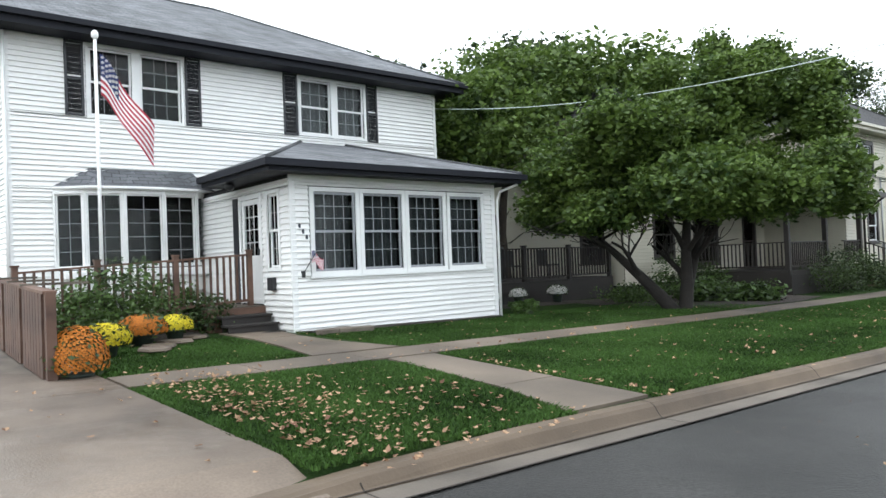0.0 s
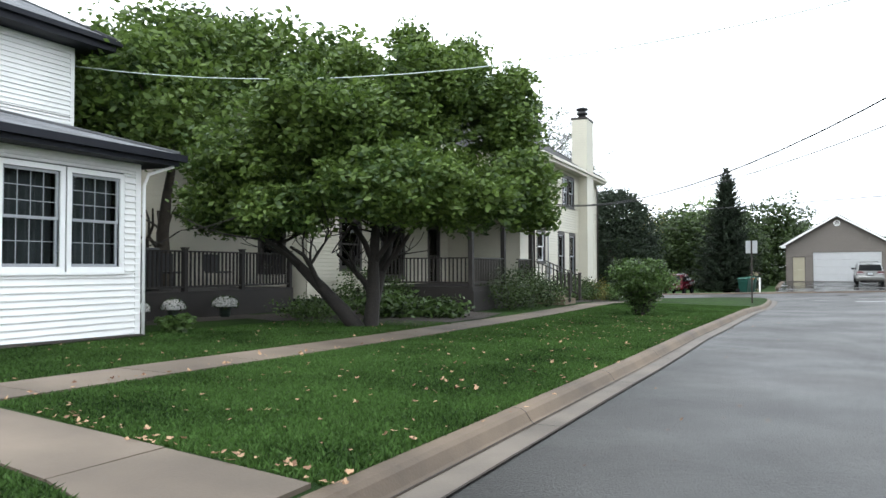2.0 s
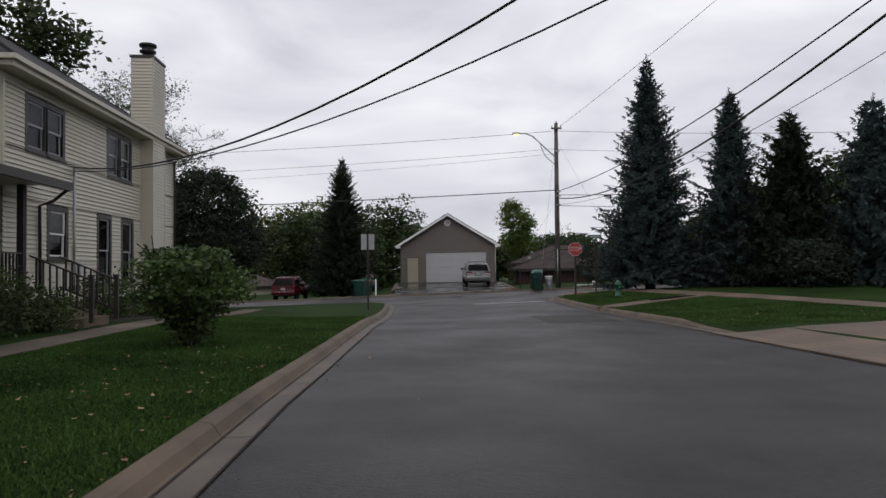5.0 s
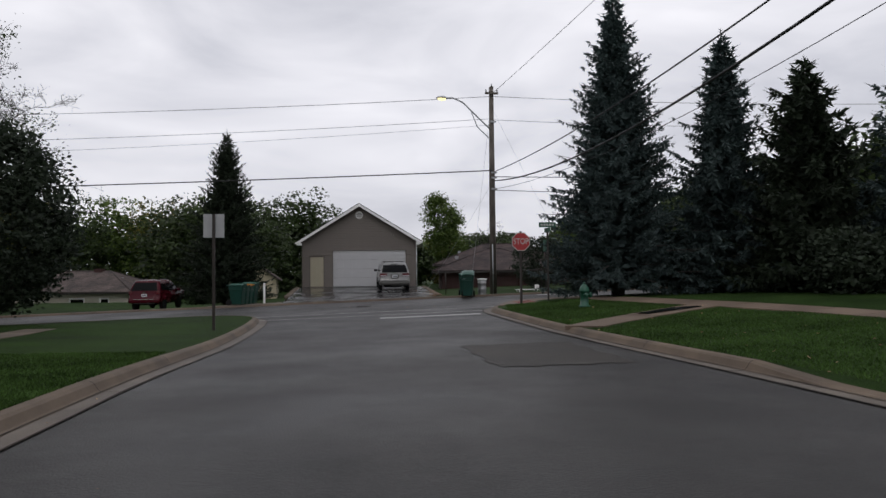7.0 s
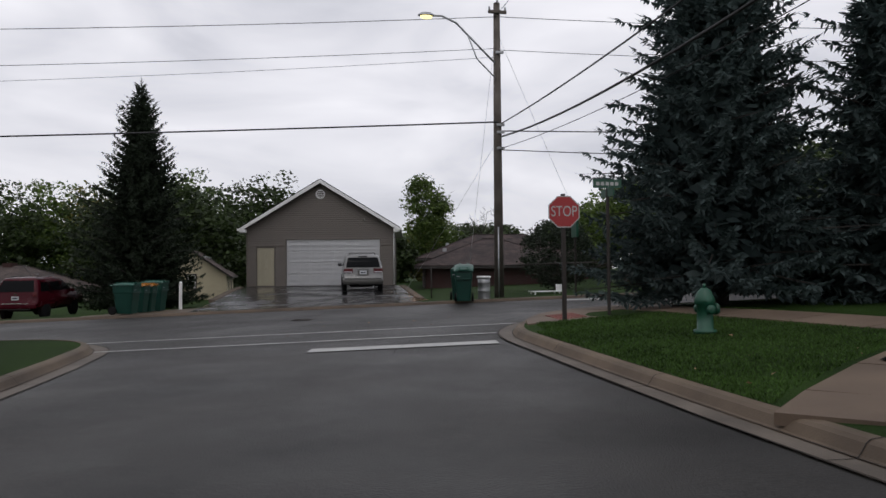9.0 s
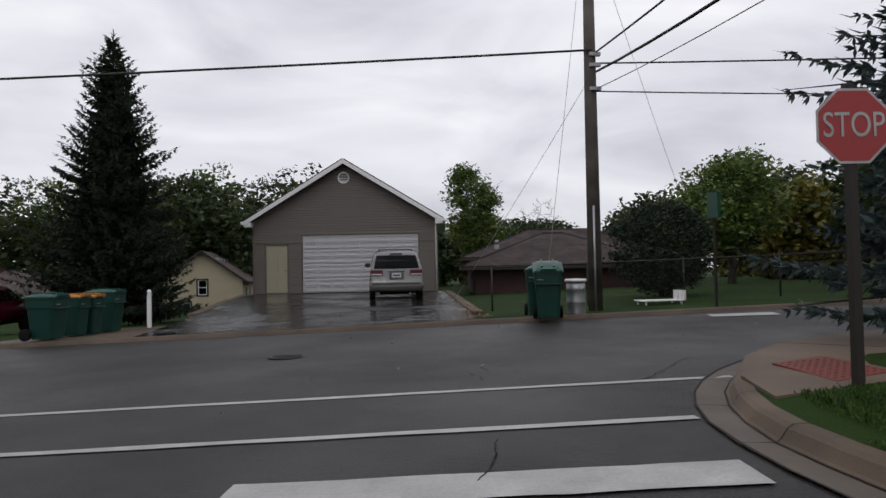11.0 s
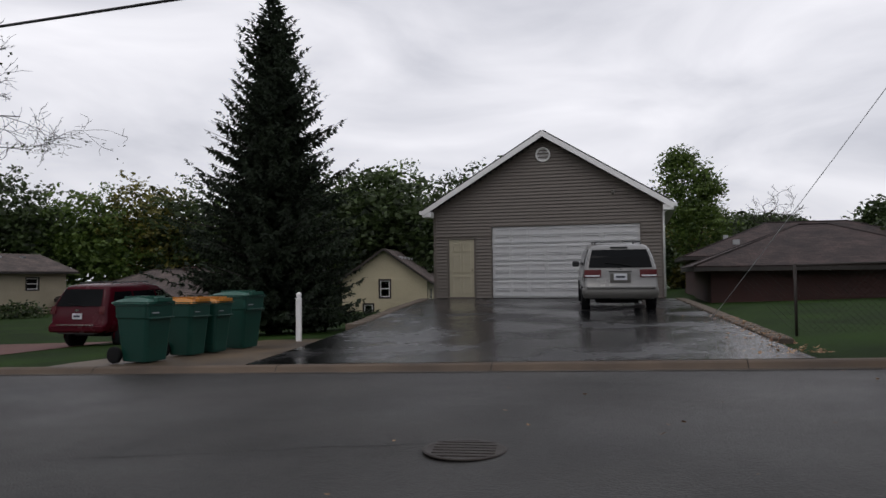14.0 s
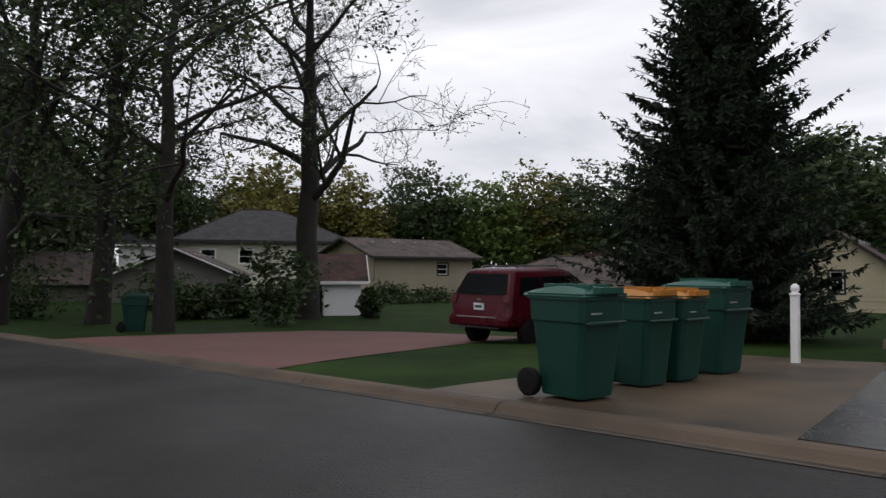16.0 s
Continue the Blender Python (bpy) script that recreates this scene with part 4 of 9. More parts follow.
pieces("porch_fascia", [(a1 - 0.02, a1, b0, b1, zy - 0.17, zy + 0.02), (XE, a1 - 0.02, b0, b0 + 0.02, zy - 0.17, zy + 0.02), (XE, XE + 0.02, b0 + 0.02, PY0, zy - 0.17, zy + 0.02), (rx, a1 - 0.02, b1 - 0.02, b1, zy - 0.17, zy + 0.02),
                       (a1, a1 + 0.1, b0 - 0.1, b1 + 0.1, zy - 0.09, zy + 0.03), (XE, a1, b0 - 0.1, b0, zy - 0.09, zy + 0.03), (rx, a1, b1, b1 + 0.1, zy - 0.09, zy + 0.03)], M_GUTTERBLACK, house)
tube("ridge_cap", [(a1, b0, zy + 0.05), Vector(ridge_a) + Vector((0, 0, 0.05))], 0.05, M_SHINGLE, house, "", 6)
tube("ridge_cap", [(a1, b1, zy + 0.05), Vector(ridge_b) + Vector((0, 0, 0.05))], 0.05, M_SHINGLE, house, "", 6)
tube("downpipe", [(XP + 0.4, PY1 + 0.40, 3.35), (XP + 0.1, PY1 + 0.12, 3.2), (XP + 0.06, PY1 + 0.06, 3.0), (XP + 0.06, PY1 + 0.06, 0.4)], 0.03, M_WHITE, house)
tube("downpipe", [(XM + 0.06, YL - 0.02, 6.45), (XM + 0.06, YL - 0.02, 0.5)], 0.035, M_WHITE, house)
# house number as plain marks, mailbox, porch lamp
for k, (u, z) in enumerate(((-63.0, 2.42), (-62.93, 2.33), (-62.86, 2.24))):
    box("number_mark", (u - 0.02, u + 0.02, -0.032, -0.02, z - 0.05, z + 0.05), M_INK, house, "small dark number mark", FP)
mail = box("mailbox", (-12.80, -12.60, -0.12, -0.02, 1.28, 1.52), M_BLACKPLASTIC, house, "black wall-mounted mailbox", FPL, bevel=0.012)
lamp = lathe("porch_lamp", [(0.03, 0.0), (0.09, -0.02), (0.10, -0.10), (0.05, -0.14)], M_BLACKPLASTIC, house, "small porch ceiling lamp", 10, Matrix.Translation((-13.6, PY0 - 0.45, zy - 0.16)))

# ---- taupe garage ----
gx0, gx1, gz = -2.05, 5.60, 0.34
garage = thing("garage", gw(1.8, 0) + (gz,), "taupe vinyl-sided garage with white overhead door and gable", "garage")
GD = (0.0, 4.88, gz + 0.01, gz + 2.44)
GM = (-1.52, -0.62, gz + 0.01, gz + 2.05)
apex_u, gz_e, gz_a = 1.80, 3.42, 5.85
g_wall = wall_shell("wall", MG, gx0, gx1, gz - 0.2, gz_e, M_DARKROOM, garage, [GD, GM], 0.14, top=(gx0, gx1, apex_u, gz_e, gz_a - 0.1))


def gable(z):
    if z < gz_e:
        return gx0, gx1
    k = (z - gz_e) / (gz_a - 0.1 - gz_e)
    return gx0 + (apex_u - gx0) * k, gx1 + (apex_u - gx1) * k


siding(g_wall, MG, gx0, gx1, gz + 0.02, gz_a - 0.15, 0.112, M_TAUPE, [(GD[0] - 0.05, GD[1] + 0.05, gz, GD[3] + 0.05), (GM[0] - 0.06, GM[1] + 0.06, gz, GM[3] + 0.06)], edges=gable)
pieces("corner_trim", [(gx0 - 0.02, gx0 + 0.08, -0.03, 0.02, gz, gz_e), (gx1 - 0.08, gx1 + 0.02, -0.03, 0.02, gz, gz_e)], M_TAUPE, garage, "", MG)
for s0, face in ((gx0, -1), (gx1, 1)):
    box("wall", (s0, s0 + 0.12, 0.14, 8.0, gz - 1.2, gz_e) if face < 0 else (s0 - 0.12, s0, 0.14, 8.0, gz - 1.2, gz_e), M_TAUPE, garage, "", MG)
box("back_wall", (gx0 + 0.12, gx1 - 0.12, 7.88, 8.0, gz - 1.2, gz_e), M_TAUPE, garage, "", MG)
god = boxes("garage_door", [(GD[0] - 0.05, GD[0], -0.03, 0.08, gz, GD[3] + 0.05), (GD[1], GD[1] + 0.05, -0.03, 0.08, gz, GD[3] + 0.05), (GD[0], GD[1], -0.03, 0.08, GD[3], GD[3] + 0.05)], M_TAUPE, garage, "wide white sectional overhead door", MG)
for r in range(4):
    z0 = GD[2] + 0.02 + r * 0.603
    sec = box("door_section", (GD[0] + 0.005, GD[1] - 0.005, 0.03, 0.075, z0, z0 + 0.597), M_GARAGEDOOR, god, "", MG, bevel=0.006)
    for c in range(8):
        u = GD[0] + 0.07 + c * 0.602
        for k in (0, 1):
            z = z0 + 0.06 + k * 0.255
            boxes("pressed_panel", frame_boxes(u, u + 0.53, z, z + 0.225, 0.032, -0.006, 0.0315), M_GARAGEDOOR, sec, "", MG)
md = boxes("side_door", frame_boxes(GM[0] - 0.05, GM[1] + 0.05, gz, GM[3] + 0.05, 0.06, -0.03, 0.06), M_TAUPE, garage, "almond six-panel steel door", MG)
dl = box("door_leaf", (GM[0] + 0.01, GM[1] - 0.01, 0.015, 0.055, GM[2], GM[3] - 0.01), M_ALMOND, md, "", MG)
for c in (0, 1):
    for z0, z1 in ((0.18, 0.78), (0.90, 1.52), (1.62, 1.90)):
        u = GM[0] + 0.12 + c * 0.36
        boxes("pressed_panel", frame_boxes(u, u + 0.29, gz + z0, gz + z1, 0.035, -0.016, 0.0155), M_ALMOND, dl, "", MG)
box("door_knob", (GM[1] - 0.10, GM[1] - 0.05, -0.035, 0.015, gz + 0.95, gz + 1.0), M_CHROME, dl, "round metal knob", MG, bevel=0.015)
lathe("gable_vent", [(0.20, 0.0), (0.25, 0.0), (0.25, 0.05), (0.20, 0.05), (0.19, 0.02), (0.01, 0.02)], M_WHITE, garage, "round white louvred gable vent", 20, MG @ Matrix.Translation((apex_u - 0.02, -0.005, 5.17)) @ Matrix.Rotation(radians(90), 4, "X"))
pieces("vent_slat", [(apex_u - 0.02 - w, apex_u - 0.02 + w, -0.045, -0.02, 5.17 + z, 5.17 + z + 0.012) for z, w in ((-0.14, 0.13), (-0.09, 0.17), (-0.04, 0.19), (0.01, 0.19), (0.06, 0.18), (0.11, 0.15))], M_GREYSIDE, garage, "", MG)
rise = (5.94 - 3.40) / (apex_u + 2.37)
for s in (-1, 1):
    e = -2.37 if s < 0 else 5.92
    ez = 3.36
    pts = [(e, -0.36, ez), (e, 8.3, ez), (apex_u, 8.3, 5.90), (apex_u, -0.36, 5.90)]
    roof_plane("roof", [MG @ Vector(p) for p in pts], M_SHINGLEDARK, garage, 0.06)
    # rake board and soffit
    bm = bmesh.new()
    q = [(e, ez - 0.17), (apex_u, 5.90 - 0.17), (apex_u, 5.92), (e, ez + 0.02)]
    vs = [bm.verts.new(MG @ Vector((u, y, z))) for y in (-0.385, -0.362) for u, z in q]
    for f_ in ((0, 1, 2, 3), (7, 6, 5, 4), (0, 4, 5, 1), (1, 5, 6, 2), (2, 6, 7, 3), (3, 7, 4, 0)):
        bm.faces.new([vs[i] for i in f_])
    bmesh.ops.recalc_face_normals(bm, faces=bm.faces[:])
    part("rake_board", bm, M_WHITE, garage)
    w0, w1 = (e, gx0) if s < 0 else (gx1, e)
    box("eave_return", (w0, w1 + 0.0, -0.36, 0.10, ez - 0.20, ez - 0.02), M_WHITE, garage, "", MG)
    box("rain_gutter", (e - 0.11, e, -0.36, 8.3, ez - 0.10, ez + 0.02) if s < 0 else (e, e + 0.11, -0.36, 8.3, ez - 0.10, ez + 0.02), M_WHITE, garage, "", MG)
    box("soffit", (min(w0, w1), max(w0, w1), 0.0, 8.2, ez - 0.15, ez - 0.12), M_WHITE, garage, "", MG)
for u in (3.2,):
    box("wall_lamp", (4.0, 4.1, -0.10, -0.02, 3.75, 3.9), M_GREYSIDE, garage, "small wall lamp", MG, bevel=0.02)
tube("downpipe", [tuple(MG @ Vector(p)) for p in ((5.95, -0.2, 3.3), (5.62, -0.06, 3.1), (5.62, -0.06, 0.4))], 0.035, M_WHITE, garage)

# ---- cream house with chimney ----
X2, X2B = -11.0, -14.0
G2 = 0.42
cream = thing("house", (X2, -40, G2), "cream clapboard two-storey house with dark trim, chimney and front porch", "house")
F2 = facing(x=X2, turn=90)
W2 = [(-39.5, -38.6, 1.85, 3.0), (-36.55, -35.75, 1.15, 3.02), (-34.75, -33.95, 1.15, 3.02), (-40.55, -39.75, 4.42, 5.52), (-39.6, -38.8, 4.42, 5.52), (-35.85, -35.05, 4.40, 5.62), (-34.9, -34.1, 4.40, 5.62), (-31.9, -31.3, 1.15, 2.6)]
Z2 = 6.0
CYA, CYB = -33.13, -31.97
YA, YB = -41.6, -29.6
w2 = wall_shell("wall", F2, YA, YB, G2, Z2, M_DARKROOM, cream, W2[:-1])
siding(w2, F2, YA, YB, G2 + 0.25, Z2, 0.112, M_CREAM, [(a - 0.13, b + 0.13, c - 0.1, d + 0.16) for a, b, c, d in W2[:-1]] + [(CYA, CYB, 0.6, Z2)])
boxes("foundation", [(YA, YB, -0.02, 0.1, G2 - 0.4, G2 + 0.25)], M_KERB, cream, "", F2)
for i, (a, b, c, d) in enumerate(W2[:-1]):
    sash_window(cream, F2, a, b, c, d, M_BROWNTRIM, M_FRAMEGREY if i not in (0,) else M_WHITE, 2, (2, 0), None, 0.12, label="sash window with dark brown casing")
    box("curtain_panel", (a, b, 0.18, 0.19, c, d), M_SHEER if i in (3, 4, 5, 6, 0) else M_CURTAIN, cream, "", F2)
pieces("corner_trim", [(YB - 0.08, YB + 0.02, -0.03, 0.02, G2, Z2), (YA - 0.02, YA + 0.08, -0.03, 0.02, 3.4, Z2)], M_CREAM, cream, "", F2)
FB = facing(y=YB, turn=180)
w2b = wall_shell("wall", FB, -X2, -X2 + 10, G2, Z2, M_DARKROOM, cream)
siding(w2b, FB, -X2, -X2 + 10, G2 + 0.25, Z2, 0.112, M_CREAM, single=False)
FA = facing(y=YA, turn=0)
w2a = wall_shell("wall", FA, X2B, X2, G2, Z2, M_DARKROOM, cream)
siding(w2a, FA, X2B, X2, G2 + 0.25, Z2, 0.112, M_CREAM, single=False)
F3 = facing(x=X2B, turn=90)
W3 = [(-49.0, -48.0, 1.6, 3.0), (-46.6, -45.2, 1.3, 3.1), (-43.2, -42.4, 1.0, 3.05)]
w3 = wall_shell("wall", F3, -50.7, YA, G2, Z2, M_DARKROOM, cream, W3)
siding(w3, F3, -50.7, YA, G2 + 0.3, Z2, 0.112, M_CREAM, [(a - 0.13, b + 0.13, c - 0.1, d + 0.16) for a, b, c, d in W3])
for a, b, c, d in W3:
    sash_window(cream, F3, a, b, c, d, M_BROWNTRIM, M_BROWNTRIM, 2, (2, 0), None, 0.12, label="sash window with dark brown casing")
FC = facing(y=-50.7, turn=0)
w3b = wall_shell("wall", FC, X2B - 7, X2B, G2, Z2, M_DARKROOM, cream, [(-15.6, -14.8, 1.5, 3.0)])
siding(w3b, FC, X2B - 7, X2B, G2 + 0.3, Z2, 0.112, M_CREAM, [(-15.7, -14.7, 1.4, 3.1)], single=False)
sash_window(cream, FC, -15.6, -14.8, 1.5, 3.0, M_BROWNTRIM, M_BROWNTRIM, 2, (2, 0), None, 0.1, label="sash window with dark brown casing")
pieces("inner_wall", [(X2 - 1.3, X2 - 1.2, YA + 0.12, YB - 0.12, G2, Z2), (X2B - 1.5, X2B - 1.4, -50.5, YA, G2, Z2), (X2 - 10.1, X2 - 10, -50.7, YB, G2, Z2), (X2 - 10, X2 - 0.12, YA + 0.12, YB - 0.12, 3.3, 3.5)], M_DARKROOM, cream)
hip_roof(cream, X2 - 8.0, X2, YA, YB, Z2 + 0.12, 0.66, 0.45, M_SHINGLEDARK, M_CREAM, M_CREAM, 0.2)
hip_roof(cream, X2B - 7.0, X2B, -50.7, YA + 2, Z2 + 0.10, 0.60, 0.45, M_SHINGLEDARK, M_CREAM, M_CREAM, 0.2)
# narrow chimney chase with metal cap
CY0, CY1, CX1 = -33.15, -31.95, X2 + 0.42
chim = wall_shell("chimney", F2, CY0, CY1, 0.6, 8.75, M_CREAM, cream, label="cream clapboard chimney chase")
for mm, u0, u1 in ((facing(x=CX1, turn=90), CY0, CY1), (facing(y=CY0, turn=0), X2 - 0.3, CX1), (facing(y=CY1, turn=180), -CX1, -X2 + 0.3)):
    siding(chim, mm, u0, u1, 0.65, 8.72, 0.112, M_CREAM, single=False)
box("chimney_core", (X2 - 0.29, CX1 - 0.01, CY0 + 0.01, CY1 - 0.01, 0.6, 8.74), M_CREAM, chim)
pieces("chimney_trim", [(CX1 - 0.03, CX1 + 0.024, CY0 - 0.02, CY0 + 0.05, 0.65, 8.74), (CX1 - 0.03, CX1 + 0.024, CY1 - 0.05, CY1 + 0.02, 0.65, 8.74)], M_CREAM, chim)
box("chimney_cap", (X2 - 0.34, CX1 + 0.05, CY0 - 0.05, CY1 + 0.05, 8.74, 8.82), M_BROWNTRIM, chim)
lathe("flue", [(0.18, 8.82), (0.18, 9.05), (0.27, 9.07), (0.27, 9.14), (0.20, 9.16), (0.20, 9.26), (0.29, 9.28), (0.29, 9.36), (0.1, 9.42)], M_BLACKPLASTIC, chim, "dark metal flue cap", 14, Matrix.Translation((X2 + 0.06, -32.55, 0)))
# front porch of the cream house
pz = 1.0
boxes("porch_deck", [(X2B, X2 + 0.6, -47.4, YA - 0.02, G2 - 0.3, pz)], M_DARKWOOD, cream)
boxes("porch_skirt", [(X2 + 0.6, X2 + 0.63, -47.4, YA - 0.02, G2 - 0.3, pz - 0.12)], M_DARKWOOD, cream)
roof_plane("porch_roof", [(X2 + 0.95, -48.0, 3.52), (X2 + 0.95, -40.5, 3.52), (X2B, -40.5, 4.35), (X2B, -48.0, 4.35)], M_SHINGLEDARK, cream)
boxes("porch_soffit", [(X2B, X2 + 0.93, -48.0, -41.62, 3.36, 3.40)], M_CREAM, cream)
pieces("porch_fascia", [(X2 + 0.93, X2 + 1.04, -48.0, -40.5, 3.36, 3.55)], M_BROWNTRIM, cream)
for y in (-47.3, -44.6, -41.75):
    post(cream, X2 + 0.5, y, pz, 3.38, M_DARKWOOD, 0.14, False)
for ya, yb in ((-47.25, -44.65), (-43.2, -41.8)):
    rail(cream, (X2 + 0.5, ya, 0), (X2 + 0.5, yb, 0), pz + 0.85, pz + 0.1, M_BROWNTRIM, 0.13)
rail(cream, (X2B + 0.1, -47.3, 0), (X2 + 0.45, -47.3, 0), pz + 0.85, pz + 0.1, M_BROWNTRIM, 0.13)
for k in range(4):
    box("step", (X2 + 0.63 + 0.28 * k, X2 + 0.91 + 0.28 * k, -41.6, -40.2, G2 - 0.3, pz - 0.14 - 0.15 * k), M_KERB, cream)
for y in (-41.6, -40.2):
    rail(cream, (X2 + 0.6, y, pz - 0.05), (X2 + 1.9, y, pz - 0.6), 0.85, 0.12, M_BROWNTRIM, 0.13)
    post(cream, X2 + 1.92, y, G2 - 0.1, pz + 0.35, M_BROWNTRIM, 0.09)
tube("downpipe", [(X2 + 0.95, -40.55, 3.4), (X2 + 0.5, -40.3, 3.15), (X2 + 0.08, -40.1, 3.05), (X2 + 0.08, -40.05, 0.7)], 0.04, M_BROWNTRIM, cream)
tube("downpipe", [(X2 + 0.4, YB + 0.3, 6.0), (X2 + 0.08, YB - 0.05, 5.7), (X2 + 0.08, YB - 0.05, 0.7)], 0.04, M_BROWNTRIM, cream)
tube("service_mast", [(X2 + 0.06, -38.2, 0.9), (X2 + 0.06, -38.2, 4.3)], 0.03, M_STEEL, cream)
box("meter_box", (-38.3, -38.0, -0.16, -0.02, 1.3, 1.75), M_STEEL, cream, "grey electric meter box", F2, bevel=0.02)


# ---- pavements, drives and road markings ----
def slab(parent, corners, mat, lift=0.02, depth=0.10, name="slab", zf=ground_z, gap=0.008):
    """One concrete slab from four or more plan corners, following the ground."""
    cx, cy = sum(c[0] for c in corners) / len(corners), sum(c[1] for c in corners) / len(corners)
    pts = []
    for x, y in corners:
        k = max(0.0, 1 - gap / max(0.1, math.hypot(x - cx, y - cy)))
        pts.append((cx + (x - cx) * k, cy + (y - cy) * k))
    tilt = random.uniform(-0.004, 0.004)
    top = [(x, y, zf(x, y) + lift + tilt * (i % 2)) for i, (x, y) in enumerate(pts)]
    n = len(pts)
    verts = top + [(x, y, z - depth) for x, y, z in top]
    faces = [tuple(range(n))] + [(i, i + n, (i + 1) % n + n, (i + 1) % n) for i in range(n)]
    bm = bmesh.new()
    vs = [bm.verts.new(v) for v in verts]
    for q in faces:
        bm.faces.new([vs[i] for i in q])
    bmesh.ops.recalc_face_normals(bm, faces=bm.faces[:])
    return part(name, bm, mat, parent)


walk_l = tagged(new("pavement_left"), "cracked concrete sidewalk with stained slabs, tree shade in their colour", "sidewalk", kind="structure")
ys = span(-67.1, -27.0, 1.5)
for a, b in zip(ys, ys[1:]):
    slab(walk_l, [(-8.86, a), (-8.04, a), (-8.04, b), (-8.86, b)], M_WALK)
front = [((-4.33, -64.75), (-4.33, -63.68)), ((-5.6, -64.35), (-5.6, -63.52)), ((-7.98, -63.98), (-7.98, -63.24))]
for (a, b), (c, d) in zip(front, front[1:]):
    slab(walk_l, [a, b, d, c], M_WALK)
inner = [((-8.92, -64.55), (-8.92, -63.10)), ((-10.2, -64.35), (-10.2, -63.35)), ((-11.4, -64.22), (-11.4, -63.40)), ((-12.75, -64.25), (-12.75, -63.22))]
for (a, b), (c, d) in zip(inner, inner[1:]):
    slab(walk_l, [a, b, d, c], M_WALK)
drive_l = tagged(new("driveway"), "broad worn concrete driveway with patches and fallen leaves", "driveway", kind="structure")
xs_ = span(-5.2, -16.6, 2.6)
for a, b in zip(xs_, xs_[1:]):
    for c, d in zip(span(-75.6, -67.12, 2.9), span(-75.6, -67.12, 2.9)[1:]):
        slab(drive_l, [(a, c), (a, d), (b, d), (b, c)], M_CONCRETE, 0.015)
def apron_z(x, y):
    edge = XR + 0.12 if x > 0 else xl(y) - 0.12
    k = sstep(0.0, 0.55, (x - edge) if x > 0 else (edge - x))
    return road_z(x, y) + 0.03 + k * (ground_z(x, y) + 0.018 - road_z(x, y) - 0.03)


for c, d in zip(span(-75.4, -67.12, 2.9), span(-75.4, -67.12, 2.9)[1:]):
    for a, b in zip((-4.10, -4.32, -4.7), (-4.32, -4.7, -5.2)):
        slab(drive_l, [(a, c), (a, d), (b, d), (b, c)], M_CONCRETE, 0.004, 0.03, zf=apron_z, gap=0.0)
walk_r = tagged(new("pavement_right"), "tan concrete sidewalk and driveway apron", "sidewalk", kind="structure")
def ribbon(pts, half, mat):
    """Slabs laid along a bending line."""
    for (x0, y0), (x1, y1) in zip(pts, pts[1:]):
        k = math.hypot(x1 - x0, y1 - y0)
        nx, ny = -(y1 - y0) / k * half, (x1 - x0) / k * half
        n = max(1, int(round(k / 1.5)))
        for i in range(n):
            a, b = i / n, (i + 1) / n
            q = [(x0 + (x1 - x0) * f + s * nx, y0 + (y1 - y0) * f + s * ny) for f, s in ((a, -1), (b, -1), (b, 1), (a, 1))]
            slab(walk_r, q, mat, 0.022)


main_walk = [(8.3, -23.7), (8.7, -26.6), (9.4, -29.2), (10.1, -31.2), (10.7, -33.5), (11.1, -36.5), (11.2, -43.0)]
ribbon(main_walk, 0.6, M_TANCONC)
ribbon([(11.4, -48.4), (11.5, -60.0)], 0.6, M_TANCONC)
curve = [(4.92, -33.55), (5.7, -32.9), (7.0, -32.0), (8.25, -31.25), (9.45, -30.7)]
ribbon(curve, 0.48, M_TANCONC)
# dark glossy sheet drawn in place of the shadow wedge across the path
rows = [[(x, y, ground_z(x, y) + 0.040) for x, y in r] for r in ([(7.0, -31.62), (7.7, -31.2), (8.4, -30.82), (9.1, -30.9)], [(7.2, -31.95), (7.9, -31.62), (8.5, -31.38), (9.15, -31.1)])]
tagged(grid("puddle", rows, M_ASPHALT_WET, smooth=False), "dark sheet standing in for a shadow wedge on the side path", "puddle")
flare = [((4.26, -50.4), (4.26, -43.0)), ((4.42, -50.3), (4.42, -43.15)), ((4.62, -50.2), (4.62, -43.3)), ((4.85, -50.0), (4.85, -43.4)), ((5.9, -49.3), (5.9, -43.7)), ((8.4, -48.6), (8.4, -43.4)), ((10.98, -48.2), (10.98, -43.0))]
for (a, b), (c, d) in zip(flare, flare[1:]):
    m0, m1 = ((a[0] + b[0]) / 2, (a[1] + b[1]) / 2), ((c[0] + d[0]) / 2, (c[1] + d[1]) / 2)
    slab(walk_r, [a, m0, m1, c], M_TANCONC, 0.004, 0.03, zf=apron_z, gap=0.0)
    slab(walk_r, [m0, b, d, m1], M_TANCONC, 0.004, 0.03, zf=apron_z, gap=0.0)
for a, b in zip(span(10.98, 22.0, 1.4), span(10.98, 22.0, 1.4)[1:]):
    for c, d in ((-48.2, -45.6), (-45.6, -43.0)):
        slab(walk_r, [(a, c), (a, d), (b, d), (b, c)], M_TANCONC, 0.03)

